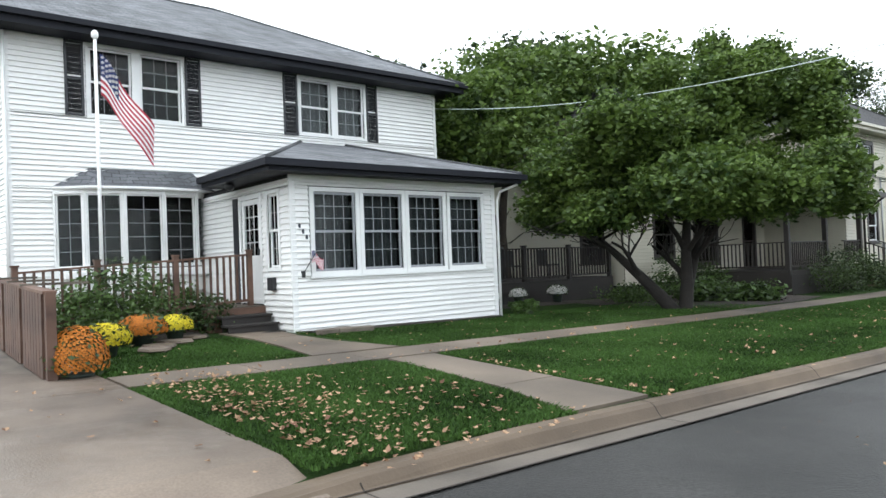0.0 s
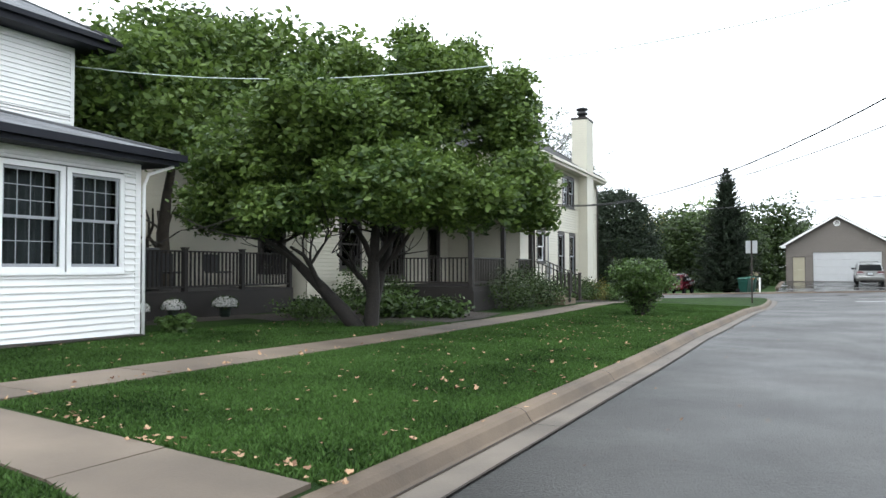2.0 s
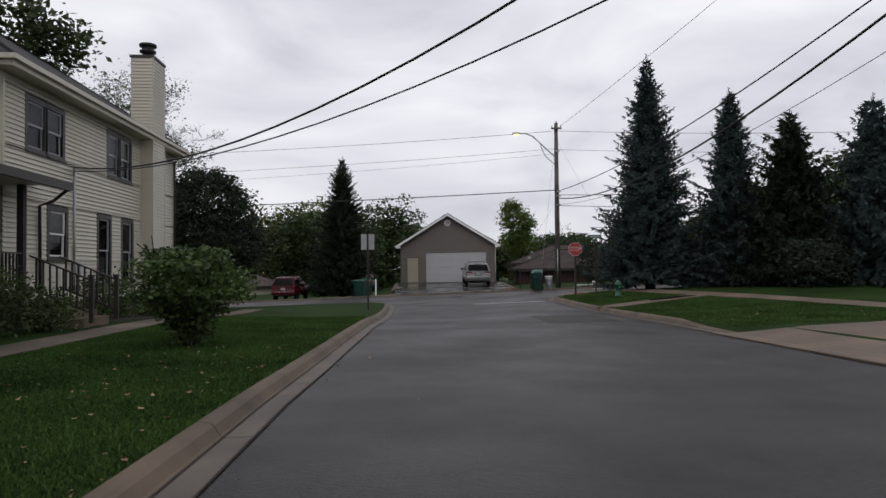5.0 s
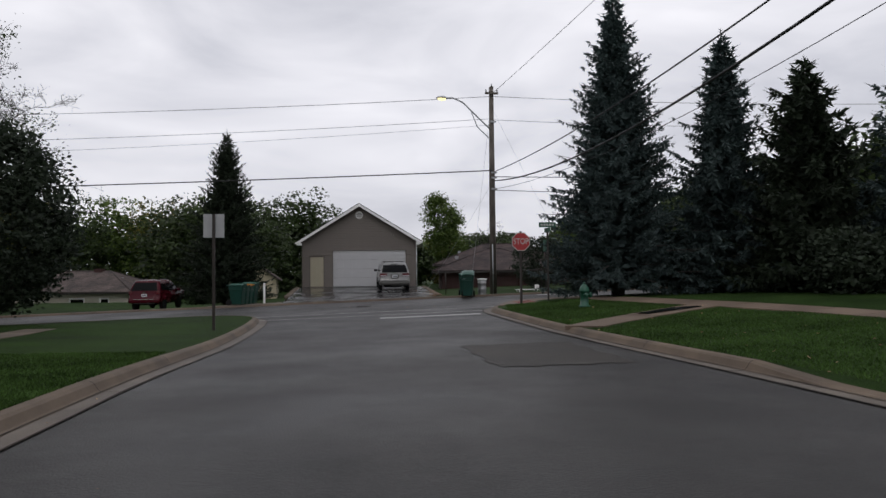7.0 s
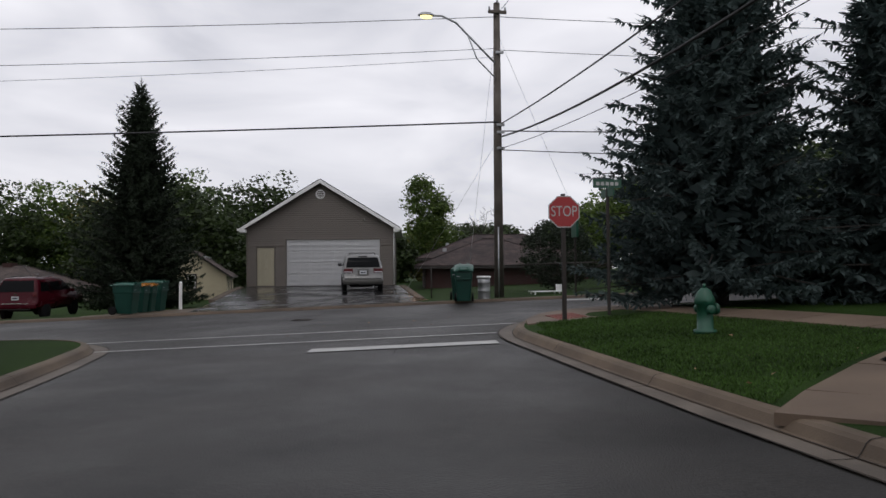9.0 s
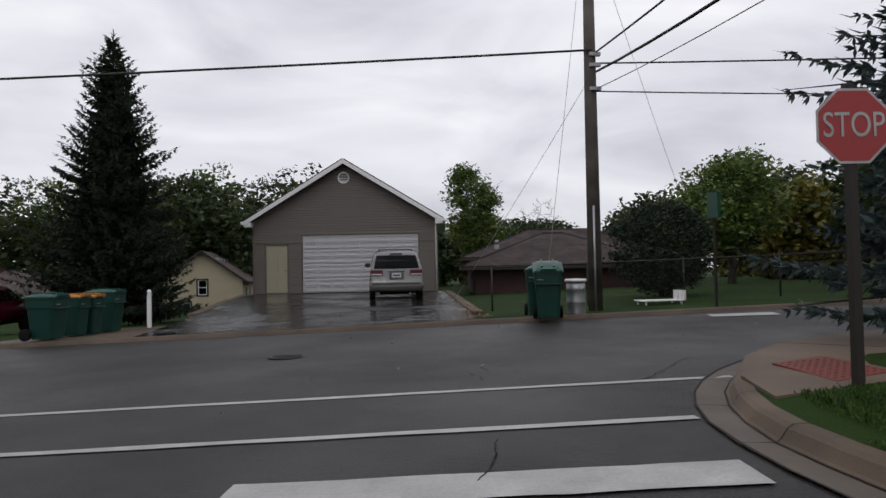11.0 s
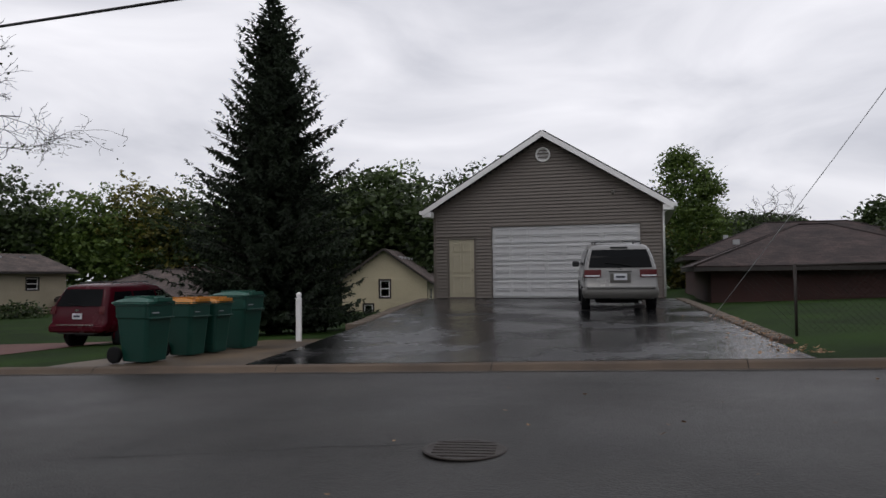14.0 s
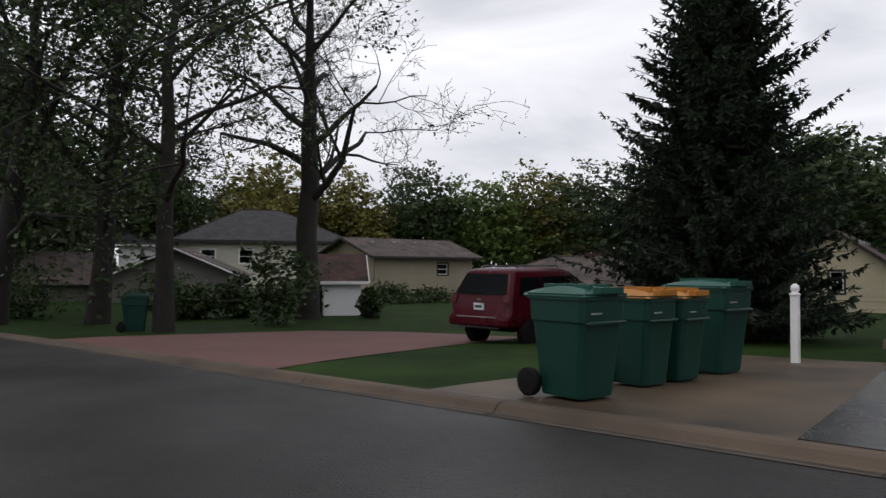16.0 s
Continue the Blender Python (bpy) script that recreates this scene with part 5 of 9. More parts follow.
# corner landing with red tactile panel
corner = tagged(new("pavement_corner"), "concrete corner landing with red tactile panel", "sidewalk", kind="structure")
slab(corner, [(5.14, -25.2), (5.38, -24.3), (6.0, -23.3), (6.95, -22.45), (7.6, -23.6), (6.6, -25.1)], M_TANCONC, 0.0, 0.1)
slab(corner, [(6.98, -22.4), (8.1, -21.85), (9.4, -21.7), (9.6, -23.2), (7.62, -23.6)], M_TANCONC, 0.0, 0.1)
tact = slab(corner, [(5.86, -24.95), (5.94, -23.90), (6.58, -23.78), (6.50, -24.82)], M_TACTILE, 0.006, 0.02, "tactile_panel")
bm = bmesh.new()
for i in range(8):
    for j in range(10):
        x, y = 5.94 + 0.075 * i, -24.82 + 0.095 * j
        add_box(bm, x - 0.012, x + 0.012, y - 0.012, y + 0.012, ground_z(x, y) + 0.005, ground_z(x, y) + 0.012)
part("tactile_dome", bm, M_TACTILE, tact, kind="stuff")


def stripe(name, a, b, w, mat, label, n=14, lift=0.010, zf=road_z):
    """Painted or tarred strip on the road."""
    ax, ay = a
    bx, by = b
    k = math.hypot(bx - ax, by - ay)
    nx, ny = -(by - ay) / k * w / 2, (bx - ax) / k * w / 2
    rows = []
    for s in (-1, 1):
        rows.append([(ax + (bx - ax) * i / n + s * nx + random.uniform(-0.008, 0.008), ay + (by - ay) * i / n + s * ny + random.uniform(-0.012, 0.012), zf(ax + (bx - ax) * i / n, ay + (by - ay) * i / n) + lift) for i in range(n + 1)])
    return tagged(grid(name, rows, mat, smooth=False), label, "road marking")


stripe("crosswalk_line", gw(-0.6, -24.35), gw(8.0, -24.2), 0.125, M_PAINT, "white crosswalk line across the street")
stripe("crosswalk_line", gw(-0.9, -22.68), gw(8.95, -22.50), 0.125, M_PAINT, "white crosswalk line across the street")
stripe("stop_bar", gw(4.68, -25.62), gw(7.85, -25.62), 0.5, M_PAINT, "worn white stop bar")
stripe("crosswalk_line", gw(11.2, -15.75), gw(12.4, -16.0), 0.9, M_PAINT, "white road marking by the far kerb")


def crack(pts, w=0.022):
    bm = bmesh.new()
    prev = None
    for i, (x, y) in enumerate(pts):
        a, b = pts[max(0, i - 1)], pts[min(len(pts) - 1, i + 1)]
        k = math.hypot(b[0] - a[0], b[1] - a[1]) or 1
        nx, ny = -(b[1] - a[1]) / k * w / 2, (b[0] - a[0]) / k * w / 2
        z = road_z(x, y) + 0.009
        g = random.uniform(0.25, 1.3)
        v = (bm.verts.new((x + nx * g, y + ny * g, z)), bm.verts.new((x - nx * g, y - ny * g, z)))
        if prev:
            bm.faces.new((prev[0], prev[1], v[1], v[0]))
        prev = v
    return tagged(part("road_crack", bm, M_RUBBER), "thin dark open crack in the asphalt", "crack", "road cracks", "structure")


CRACKS = (((3.5, -21.4), (5.9, -21.55), 0.010), ((0.5, -21.15), (1.5, -21.4), 0.012), ((1.6, -21.65), (2.0, -22.2), 0.014), ((3.47, -21.4), (3.44, -22.05), 0.018), ((3.24, -21.95), (3.32, -22.65), 0.016),
          ((4.85, -23.3), (5.95, -22.15), 0.018), ((-2.6, -21.0), (0.4, -21.1), 0.010), ((-2.0, -19.4), (0.6, -19.1), 0.010), ((2.2, -27.4), (2.9, -25.2), 0.012), ((-2.9, -46.5), (-1.6, -46.3), 0.010))
for (x0, y0), (x1, y1), w in CRACKS:
    k = math.hypot(x1 - x0, y1 - y0)
    n = max(6, int(k / 0.07))
    pts, off = [], 0.0
    for i in range(n + 1):
        off = 0.86 * off + random.uniform(-0.022, 0.022)
        pts.append((x0 + (x1 - x0) * i / n - (y1 - y0) / k * off, y0 + (y1 - y0) * i / n + (x1 - x0) / k * off))
    crack(pts, w)
rows = [[(1.85 + 0.26 * k + 0.05 * math.sin(5 * y + k) + 0.05 * (y + 35.2), y + 0.07 * math.sin(2.3 * k), road_z(1.85 + 0.26 * k, y) + 0.008) for k in range(9)] for y in span(-38.8, -35.2, 0.3)]
tagged(grid("asphalt_patch", rows, M_PATCH, smooth=False), "dull brownish worn asphalt repair patch", "road patch")
mx, my = gw(3.60, -19.0)
manhole = lathe("manhole_cover", [(0.30, 0.0), (0.30, 0.012), (0.27, 0.012), (0.26, 0.008), (0.02, 0.009)], M_DARKSTEEL, None, "", 24, Matrix.Translation((mx, my, road_z(mx, my) + 0.006)))
tagged(manhole, "round iron manhole cover set in the asphalt", "manhole cover")
pieces("tread_bar", [(mx - 0.22, mx + 0.22, my - 0.2 + 0.08 * k, my - 0.17 + 0.08 * k, road_z(mx, my) + 0.014, road_z(mx, my) + 0.02) for k in range(6)], M_DARKSTEEL, manhole)


# garage drive: wet asphalt ramp with block edging
def drive_z(lx, ly):
    k = min(1.0, max(0.0, (ly + 15.0) / 15.0))
    x, y = gw(lx, -15.0)
    z0 = road_z(x, y) + 0.085
    return z0 + (gz - 0.005 - z0) * (0.35 * k + 0.65 * sstep(0, 1, k))


rows = []
for ly in span(-14.92, -0.0, 0.746):
    k = (ly + 15) / 15
    l0, l1 = -0.55 - 1.6 * k, 6.75 - 0.9 * k
    rows.append([(*gw(l0 + (l1 - l0) * i / 12, ly), drive_z(l0 + (l1 - l0) * i / 12, ly) + 0.01) for i in range(13)])
gdrive = tagged(grid("garage_drive", rows, M_ASPHALT_WET), "black wet asphalt driveway sloping up to the garage", "driveway")
for r_ in ([q[0] for q in rows], [q[-1] for q in rows]):
    grid("drive_edge", [r_, [(x, y, z - 1.4) for x, y, z in r_]], M_SOIL, gdrive, kind="", smooth=False)
bm = bmesh.new()
add_box(bm, -0.21, 0.21, -0.14, 0.14, 0, 0.15)
bmesh.ops.bevel(bm, geom=bm.edges[:], offset=0.02, segments=1, affect="EDGES")
block_me = bpy.data.meshes.new("edging_block")
bm.to_mesh(block_me); bm.free()
block_me.materials.append(M_STONE)
edging = tagged(new("retaining_edge"), "low edging of rough concrete blocks along the drive", "retaining wall", kind="structure")
for side in (0, 1):
    for ly in (span(-8.9, -0.6, 0.43) if side == 0 else span(-12.6, -0.6, 0.43)):
        k = (ly + 15) / 15
        lx = (-0.55 - 1.6 * k - 0.17) if side == 0 else (6.75 - 0.9 * k + 0.17)
        z = drive_z(lx, ly)
        for lev in range(3):
            ob = new("edging_block", block_me)
            ob.parent = edging
            x, y = gw(lx + random.uniform(-0.02, 0.02), ly + (0.2 if lev % 2 else 0))
            ob.matrix_basis = Matrix.Translation((x, y, z - 0.11 - 0.15 * lev)) @ Matrix.Rotation(radians(90) - TH + random.uniform(-0.03, 0.03), 4, "Z")
# stained pad for the bins, red gravel drive
rows = [[(*gw(lx, ly), ground_z(*gw(lx, ly)) + 0.02) for lx in span(-4.1 + 0.05 * (ly + 15), -0.35 - 0.1 * (ly + 15), 0.6)] for ly in span(-14.9, -8.6, 0.6)]
n_ = min(len(r) for r in rows)
rows = [[r[int(round(i * (len(r) - 1) / (n_ - 1)))] for i in range(n_)] for r in rows]
tagged(grid("bin_pad", rows, M_BROWNPAD), "brown-stained concrete pad beside the drive", "pavement")
rows = []
for k in span(0, 1, 0.125):
    a, b = (-16.3 - 1.0 * k, -14.95 + 9.0 * k), (-7.0 - 3.6 * k, -14.95 + 9.6 * k)
    rows.append([(*gw(a[0] + (b[0] - a[0]) * i / 10, a[1] + (b[1] - a[1]) * i / 10), ground_z(*gw(a[0] + (b[0] - a[0]) * i / 10, a[1] + (b[1] - a[1]) * i / 10)) + 0.015) for i in range(11)])
tagged(grid("red_drive", rows, M_PINK), "dull red gravel driveway", "driveway")


# ---- poles, cables, signs ----
def cable(name, a, b, sag, r, mat, label):
    a, b = Vector(a), Vector(b)
    pts = [a.lerp(b, i / 24) - Vector((0, 0, sag * 4 * (i / 24) * (1 - i / 24))) for i in range(25)]
    return tagged(tube(name, pts, r, mat, None, "", 5), label, "cable", "overhead cables")


PX, PY = 7.50, -14.60
pole_z = ground_z(PX, PY)
pole = thing("utility_pole", (PX, PY, pole_z), "weathered wooden utility pole with street lamp and cables", "utility pole")
tube("pole", [(PX, PY, pole_z - 0.3), (PX, PY, 5), (PX + 0.02, PY, 10.35)], [0.17, 0.145, 0.11], M_POLE, pole, n=14)
box("crossarm", (PX - 0.32, PX + 0.32, PY - 0.2, PY - 0.1, 9.95, 10.04), M_POLE, pole, "short wooden crossarm")
for dx in (-0.28, 0.0, 0.28):
    lathe("insulator", [(0.02, 0), (0.045, 0.03), (0.03, 0.06), (0.045, 0.09), (0.02, 0.14)], M_STEEL, pole, "", 8, Matrix.Translation((PX + dx, PY - 0.15, 10.04 if dx else 10.32)))
arm = [(PX - 0.1, PY - 0.1, 8.25), (PX - 0.7, PY - 0.25, 8.75), (PX - 1.5, PY - 0.4, 9.45), (PX - 2.0, PY - 0.5, 9.62), (PX - 2.35, PY - 0.55, 9.6)]
tube("lamp_arm", arm, 0.035, M_STEEL, pole)
tube("arm_brace", [(PX - 0.1, PY - 0.1, 7.75), (PX - 0.75, PY - 0.25, 8.3), (PX - 1.1, PY - 0.33, 9.1)], 0.025, M_STEEL, pole)
lamp_m = Matrix.Translation((PX - 2.55, PY - 0.6, 9.56)) @ Matrix.Diagonal((1.9, 1, 0.8, 1))
head = lathe("lamp_head", [(0.03, 0.14), (0.10, 0.12), (0.15, 0.03), (0.15, 0.0), (0.11, -0.01)], M_STEEL, pole, "grey cobra-head street lamp", 14, lamp_m)
lathe("lamp_glass", [(0.11, -0.005), (0.10, -0.08), (0.05, -0.12)], M_LAMPGLASS, head, "lit yellow lamp glass", 12, lamp_m)
for z in (5.85, 6.1, 5.3, 8.6):
    box("cable_bracket", (PX - 0.06, PX + 0.2, PY - 0.2, PY - 0.1, z - 0.04, z + 0.04), M_STEEL, pole)
tube("ground_guard", [(PX - 0.05, PY - 0.16, pole_z), (PX - 0.05, PY - 0.155, 2.6)], 0.025, M_STEEL, pole)
cable("overhead_cable", (PX, PY - 0.1, 9.85), (-58, -9.5, 9.0), 0.9, 0.012, M_WIRE, "thin overhead power cable along the cross street")
cable("overhead_cable", (PX, PY - 0.1, 8.75), (-58, -9.5, 7.6), 0.9, 0.010, M_WIRE, "thin overhead cable along the cross street")
cable("overhead_cable", (PX, PY - 0.1, 8.45), (-58, -9.5, 7.1), 1.1, 0.007, M_WIRE, "thin overhead cable along the cross street")
cable("overhead_cable", (PX, PY - 0.15, 6.2), (-58, -6.75, 5.2), 0.40, 0.028, M_WIRE, "thick black telephone cable along the cross street")
cable("overhead_cable", (PX, PY - 0.1, 9.85), (52, -24, 9.9), 0.8, 0.012, M_WIRE, "thin overhead power cable along the cross street")
cable("overhead_cable", (PX, PY - 0.1, 8.7), (52, -24, 8.8), 0.8, 0.010, M_WIRE, "thin overhead cable along the cross street")
cable("overhead_cable", (PX, PY - 0.1, 5.9), (52, -24, 6.3), 0.4, 0.020, M_WIRE, "black telephone cable along the cross street")
cable("overhead_cable", (PX, PY - 0.1, 5.25), (52, -23, 5.4), 0.6, 0.016, M_WIRE, "black telephone cable along the cross street")
cable("overhead_cable", (PX + 0.1, PY - 0.14, 6.15), (8.26, -52.3, 8.5), 0.94, 0.022, M_WIRE, "thick black cable along the street")
cable("overhead_cable", (PX + 0.1, PY - 0.14, 5.7), (6.39, -52.3, 7.08), 1.45, 0.030, M_WIRE, "thick black cable along the street")
cable("overhead_cable", (PX, PY - 0.1, 9.95), (10.4, -52.3, 12.2), 0.3, 0.010, M_WIRE, "thin power cable along the street")
cable("overhead_cable", (PX + 0.1, PY - 0.14, 5.3), (9.26, -52.3, 8.04), 1.37, 0.010, M_WIRE, "thin black cable along the street")
cable("overhead_cable", (PX, PY, 9.6), (PX - 0.95, -13.6, 0.2), 0.05, 0.006, M_STEEL, "thin steel guy wire from the pole")
cable("overhead_cable", (PX, PY, 5.6), (PX - 2.6, -9.5, 0.2), 0.05, 0.006, M_STEEL, "thin steel guy wire from the pole")
cable("overhead_cable", (PX, PY, 9.4), (14.5, -6.0, 2.0), 0.1, 0.006, M_STEEL, "thin steel guy wire from the pole")
P2, P3 = (10.4, -52.3), (8.5, -58.6)
for q_ in (P2, P3):
    pole2 = thing("utility_pole", (*q_, ground_z(*q_)), "weathered wooden utility pole on the lawn", "utility pole")
    tube("pole", [(*q_, ground_z(*q_) - 0.3), (*q_, 12.4)], [0.17, 0.12], M_POLE, pole2, n=12)
cable("service_drop", (X2 + 0.06, -38.2, 4.25), (8.4, -58.7, 10.1), 2.5, 0.020, M_WIRE, "twisted black service cable to the cream house")
cable("service_drop", (X2 + 0.06, -38.2, 4.15), (8.39, -57.49, 8.0), 1.75, 0.014, M_WIRE, "thin black service cable to the cream house")
cable("service_drop", (XM - 0.06, YR_ + 0.05, 6.1), (10.41, -52.32, 9.22), 2.12, 0.011, M_WIREWHITE, "pale service cable to the white house")


def sign_post(name, x, y, z1, label, r=0.028):
    z0 = ground_z(x, y)
    s = thing(name, (x, y, z0), label, "road sign")
    bm = bmesh.new()
    add_box(bm, x - r, x + r, y - r, y + r, z0 - 0.1, z1)
    part("post", bm, M_DARKSTEEL, s)
    return s


# stop sign facing the street's traffic
SX, SY = 5.90, -25.15
stop = sign_post("stop_sign", SX, SY, 2.62, "red octagonal stop sign on a dark post", 0.035)
ms = Matrix.Translation((SX, SY - 0.05, 2.27)) @ Matrix.Rotation(radians(-6), 4, "Z") @ Matrix.Rotation(radians(90), 4, "X")


def octagon(r, z0, z1, m):
    bm = bmesh.new()
    pts = [(r * math.cos(math.pi / 8 + k * math.pi / 4) / math.cos(math.pi / 8), r * math.sin(math.pi / 8 + k * math.pi / 4) / math.cos(math.pi / 8)) for k in range(8)]
    a = [bm.verts.new(m @ Vector((*p, z0))) for p in pts]
    b = [bm.verts.new(m @ Vector((*p, z1))) for p in pts]
    bm.faces.new(a[::-1])
    bm.faces.new(b)
    for i in range(8):
        bm.faces.new((a[i], a[(i + 1) % 8], b[(i + 1) % 8], b[i]))
    return bm


plate = part("plate", octagon(0.305, -0.004, 0.0, ms), M_PAINT, stop, "white-edged octagonal plate")
part("face", octagon(0.285, 0.0005, 0.003, ms), M_SIGNRED, plate, "red reflective face")
fc_ = bpy.data.curves.new("stop_word", "FONT")
fc_.body, fc_.size, fc_.align_x, fc_.align_y, fc_.extrude = "STOP", 0.25, "CENTER", "CENTER", 0.002
tmp = new("stop_word", fc_)
dg = bpy.context.evaluated_depsgraph_get()
me_ = bpy.data.meshes.new_from_object(tmp.evaluated_get(dg))
bpy.data.objects.remove(tmp)
me_.transform(ms @ Matrix.Translation((0, 0, 0.006)) @ Matrix.Diagonal((0.86, 1.15, 1, 1)))
me_.materials.clear()
me_.materials.append(M_PAINT)
word = hang(new("word", me_), plate)
tagged(word, "white letters reading STOP")
# street-name sign
NX, NY = 6.95, -24.85
nsign = sign_post("street_name_sign", NX, NY, 2.75, "green street-name sign on a dark post", 0.025)
blade = box("name_blade", (NX - 0.30, NX + 0.30, NY - 0.012, NY + 0.012, 2.78, 2.95), M_SIGNGREEN, nsign, "green name blade with white bars")
pieces("name_bar", [(NX - 0.24 + 0.1 * k, NX - 0.17 + 0.1 * k, NY - 0.016, NY - 0.0125, 2.83, 2.90) for k in range(5)], M_PAINT, blade)
box("name_blade", (NX - 0.012, NX + 0.012, NY - 0.30, NY + 0.30, 2.60, 2.76), M_SIGNGREEN, nsign, "green name blade")
# sign seen from its back
DX, DY = -3.52, -29.1
dsign = sign_post("road_sign", DX, DY, 2.86, "pale sign back on a dark steel post", 0.035)
for s in (-1, 1):
    box("plate", (DX + s * 0.15 - 0.115, DX + s * 0.15 + 0.115, DY + 0.036, DY + 0.042, 2.24, 2.86), M_SIGNBACK, dsign, "bare aluminium sign back", bevel=0.002)
box("plate_bar", (DX - 0.26, DX + 0.26, DY + 0.043, DY + 0.05, 2.5, 2.6), M_STEEL, dsign)
# a sign far along the cross street
FX, FY = 9.75, -15.9
fs = sign_post("road_sign", FX, FY, 2.8, "narrow sign seen edge-on on a steel post", 0.025)
box("plate", (FX - 0.05, FX + 0.03, FY - 0.25, FY + 0.2, 2.2, 2.75), M_SIGNGREEN, fs, "sign plate")

# hydrant
HX, HY = 6.88, -28.45
hz = ground_z(HX, HY)
hyd = thing("fire_hydrant", (HX, HY, hz), "green painted cast-iron fire hydrant on grass", "fire hydrant")
body = lathe("barrel", [(0.17, 0), (0.17, 0.05), (0.12, 0.06), (0.115, 0.42), (0.15, 0.44), (0.15, 0.50), (0.13, 0.56), (0.09, 0.64), (0.04, 0.68)], M_HYDRANT, hyd, "", 18, Matrix.Translation((HX, HY, hz)))
lathe("operating_nut", [(0.03, 0.68), (0.03, 0.74)], M_HYDRANT, hyd, "", 5, Matrix.Translation((HX, HY, hz)))
for ang in (90, 0, 180):
    mm = Matrix.Translation((HX, HY, hz + 0.36)) @ Matrix.Rotation(radians(ang), 4, "Z") @ Matrix.Rotation(radians(90), 4, "X")
    lathe("outlet", [(0.05, 0.08), (0.05, 0.15), (0.07, 0.15), (0.07, 0.20), (0.03, 0.21)] if ang != 90 else [(0.07, 0.08), (0.07, 0.15), (0.09, 0.15), (0.09, 0.2), (0.03, 0.22)], M_HYDRANT, hyd, "", 12, mm)

# white post by the pad
WX, WY = -3.80, -8.95
wz = ground_z(WX, WY)
wp = thing("marker_post", (WX, WY, wz), "white turned wooden marker post", "post")
box("shaft", (WX - 0.055, WX + 0.055, WY - 0.055, WY + 0.055, wz - 0.1, wz + 0.95), M_WHITE, wp, bevel=0.012)
lathe("cap", [(0.075, 0.95), (0.075, 0.97), (0.04, 0.99), (0.06, 1.03), (0.055, 1.08), (0.02, 1.11)], M_WHITE, wp, "turned ball cap", 14, Matrix.Translation((WX, WY, wz)))


# ---- wheeled bins ----
def wheeled_bin(label, lid_mat, m, open_lid=False, group="wheeled bins", w=0.62, d=0.72, h=1.0, two=False):
    """A wheelie bin: tapered body with rim and ribs, lid, handle bar and two wheels. Front towards local -y."""
    b = new("wheeled_bin")
    b.empty_display_size = 0.2
    tagged(b, label, "wheelie bin", group)
    bm = bmesh.new()
    lv = [(0.03, 0.78, 0.72), (0.06, 0.80, 0.74), (h * 0.72, 0.95, 0.93), (h * 0.74, 1.0, 0.98), (h - 0.06, 1.02, 1.0), (h - 0.055, 1.08, 1.05), (h, 1.08, 1.05)]
    rings = []
    for z, kx, ky in lv:
        hw, hd, r = w / 2 * kx, d / 2 * ky, 0.06
        ring = []
        for cx, cy, a0 in ((1, 1, 0), (-1, 1, 90), (-1, -1, 180), (1, -1, 270)):
            for t in (0, 30, 60, 90):
                a = radians(a0 + t)
                ring.append(bm.verts.new((cx * (hw - r) + r * math.cos(a), cy * (hd - r) + r * math.sin(a) + 0.02, z)))
        rings.append(ring)
    n = len(rings[0])
    for r0, r1 in zip(rings, rings[1:]):
        for k in range(n):
            bm.faces.new((r0[k], r0[(k + 1) % n], r1[(k + 1) % n], r1[k]))
    bm.faces.new(rings[0][::-1])
    bm.faces.new(rings[-1])
    body = part("body", bm, M_BIN, b)
    box("front_ledge", (-w * 0.46, w * 0.46, -d / 2 - 0.006, -d / 2 + 0.03, h * 0.715, h * 0.745), M_BIN, body, bevel=0.008)
    box("stamp_bar", (-w * 0.42, -w * 0.18, -d / 2 - 0.022, -d / 2 - 0.014, h * 0.815, h * 0.83), M_FRAMEGREY, body, "pale stamped lettering as a bar")
    box("stamp_bar", (w / 2 * 1.03, w / 2 * 1.03 + 0.006, -d * 0.1, d * 0.08, h * 0.82, h * 0.85), M_FRAMEGREY, body, "pale stamped lettering as a bar")
    bm = bmesh.new()
    rows = []
    L, W = d * 1.08, w * 1.12
    for i in range(9):
        u = -L / 2 + L * i / 8
        row = []
        for j in range(7):
            v = -W / 2 + W * j / 6
            dome = 0.055 * (1 - (2 * u / L) ** 2) * (1 - (2 * v / W) ** 4)
            row.append((v, u + 0.02, dome + (0.0 if 0 < j < 6 and i > 0 else -0.035)))
        rows.append(row)
    vs = [[bm.verts.new(p) for p in r] for r in rows]
    for i in range(8):
        for j in range(6):
            bm.faces.new((vs[i][j], vs[i][j + 1], vs[i + 1][j + 1], vs[i + 1][j]))
    add_box(bm, -w * 0.28, w * 0.28, -L / 2 - 0.02, -L / 2 + 0.06, -0.01, 0.045)
    for x in (-0.12, 0.12):
        add_box(bm, x - 0.02, x + 0.02, -L * 0.35, L * 0.4, 0.03, 0.068)
    hinge = Matrix.Translation((0, -d / 2, h + 0.012)) @ Matrix.Rotation(radians(17 if open_lid else 0), 4, "X") @ Matrix.Translation((0, d / 2, 0))
    bmesh.ops.transform(bm, matrix=hinge, verts=bm.verts[:])
    part("lid", bm, lid_mat, b, "", smooth=False)
    tube("handle", [(-w * 0.38, d / 2 + 0.06, h - 0.05), (-w * 0.38, d / 2 + 0.12, h - 0.02), (w * 0.38, d / 2 + 0.12, h - 0.02), (w * 0.38, d / 2 + 0.06, h - 0.05)], 0.018, M_BIN, b)
    tube("axle", [(-w / 2, d / 2 - 0.02, 0.13), (w / 2, d / 2 - 0.02, 0.13)], 0.014, M_DARKSTEEL, b)
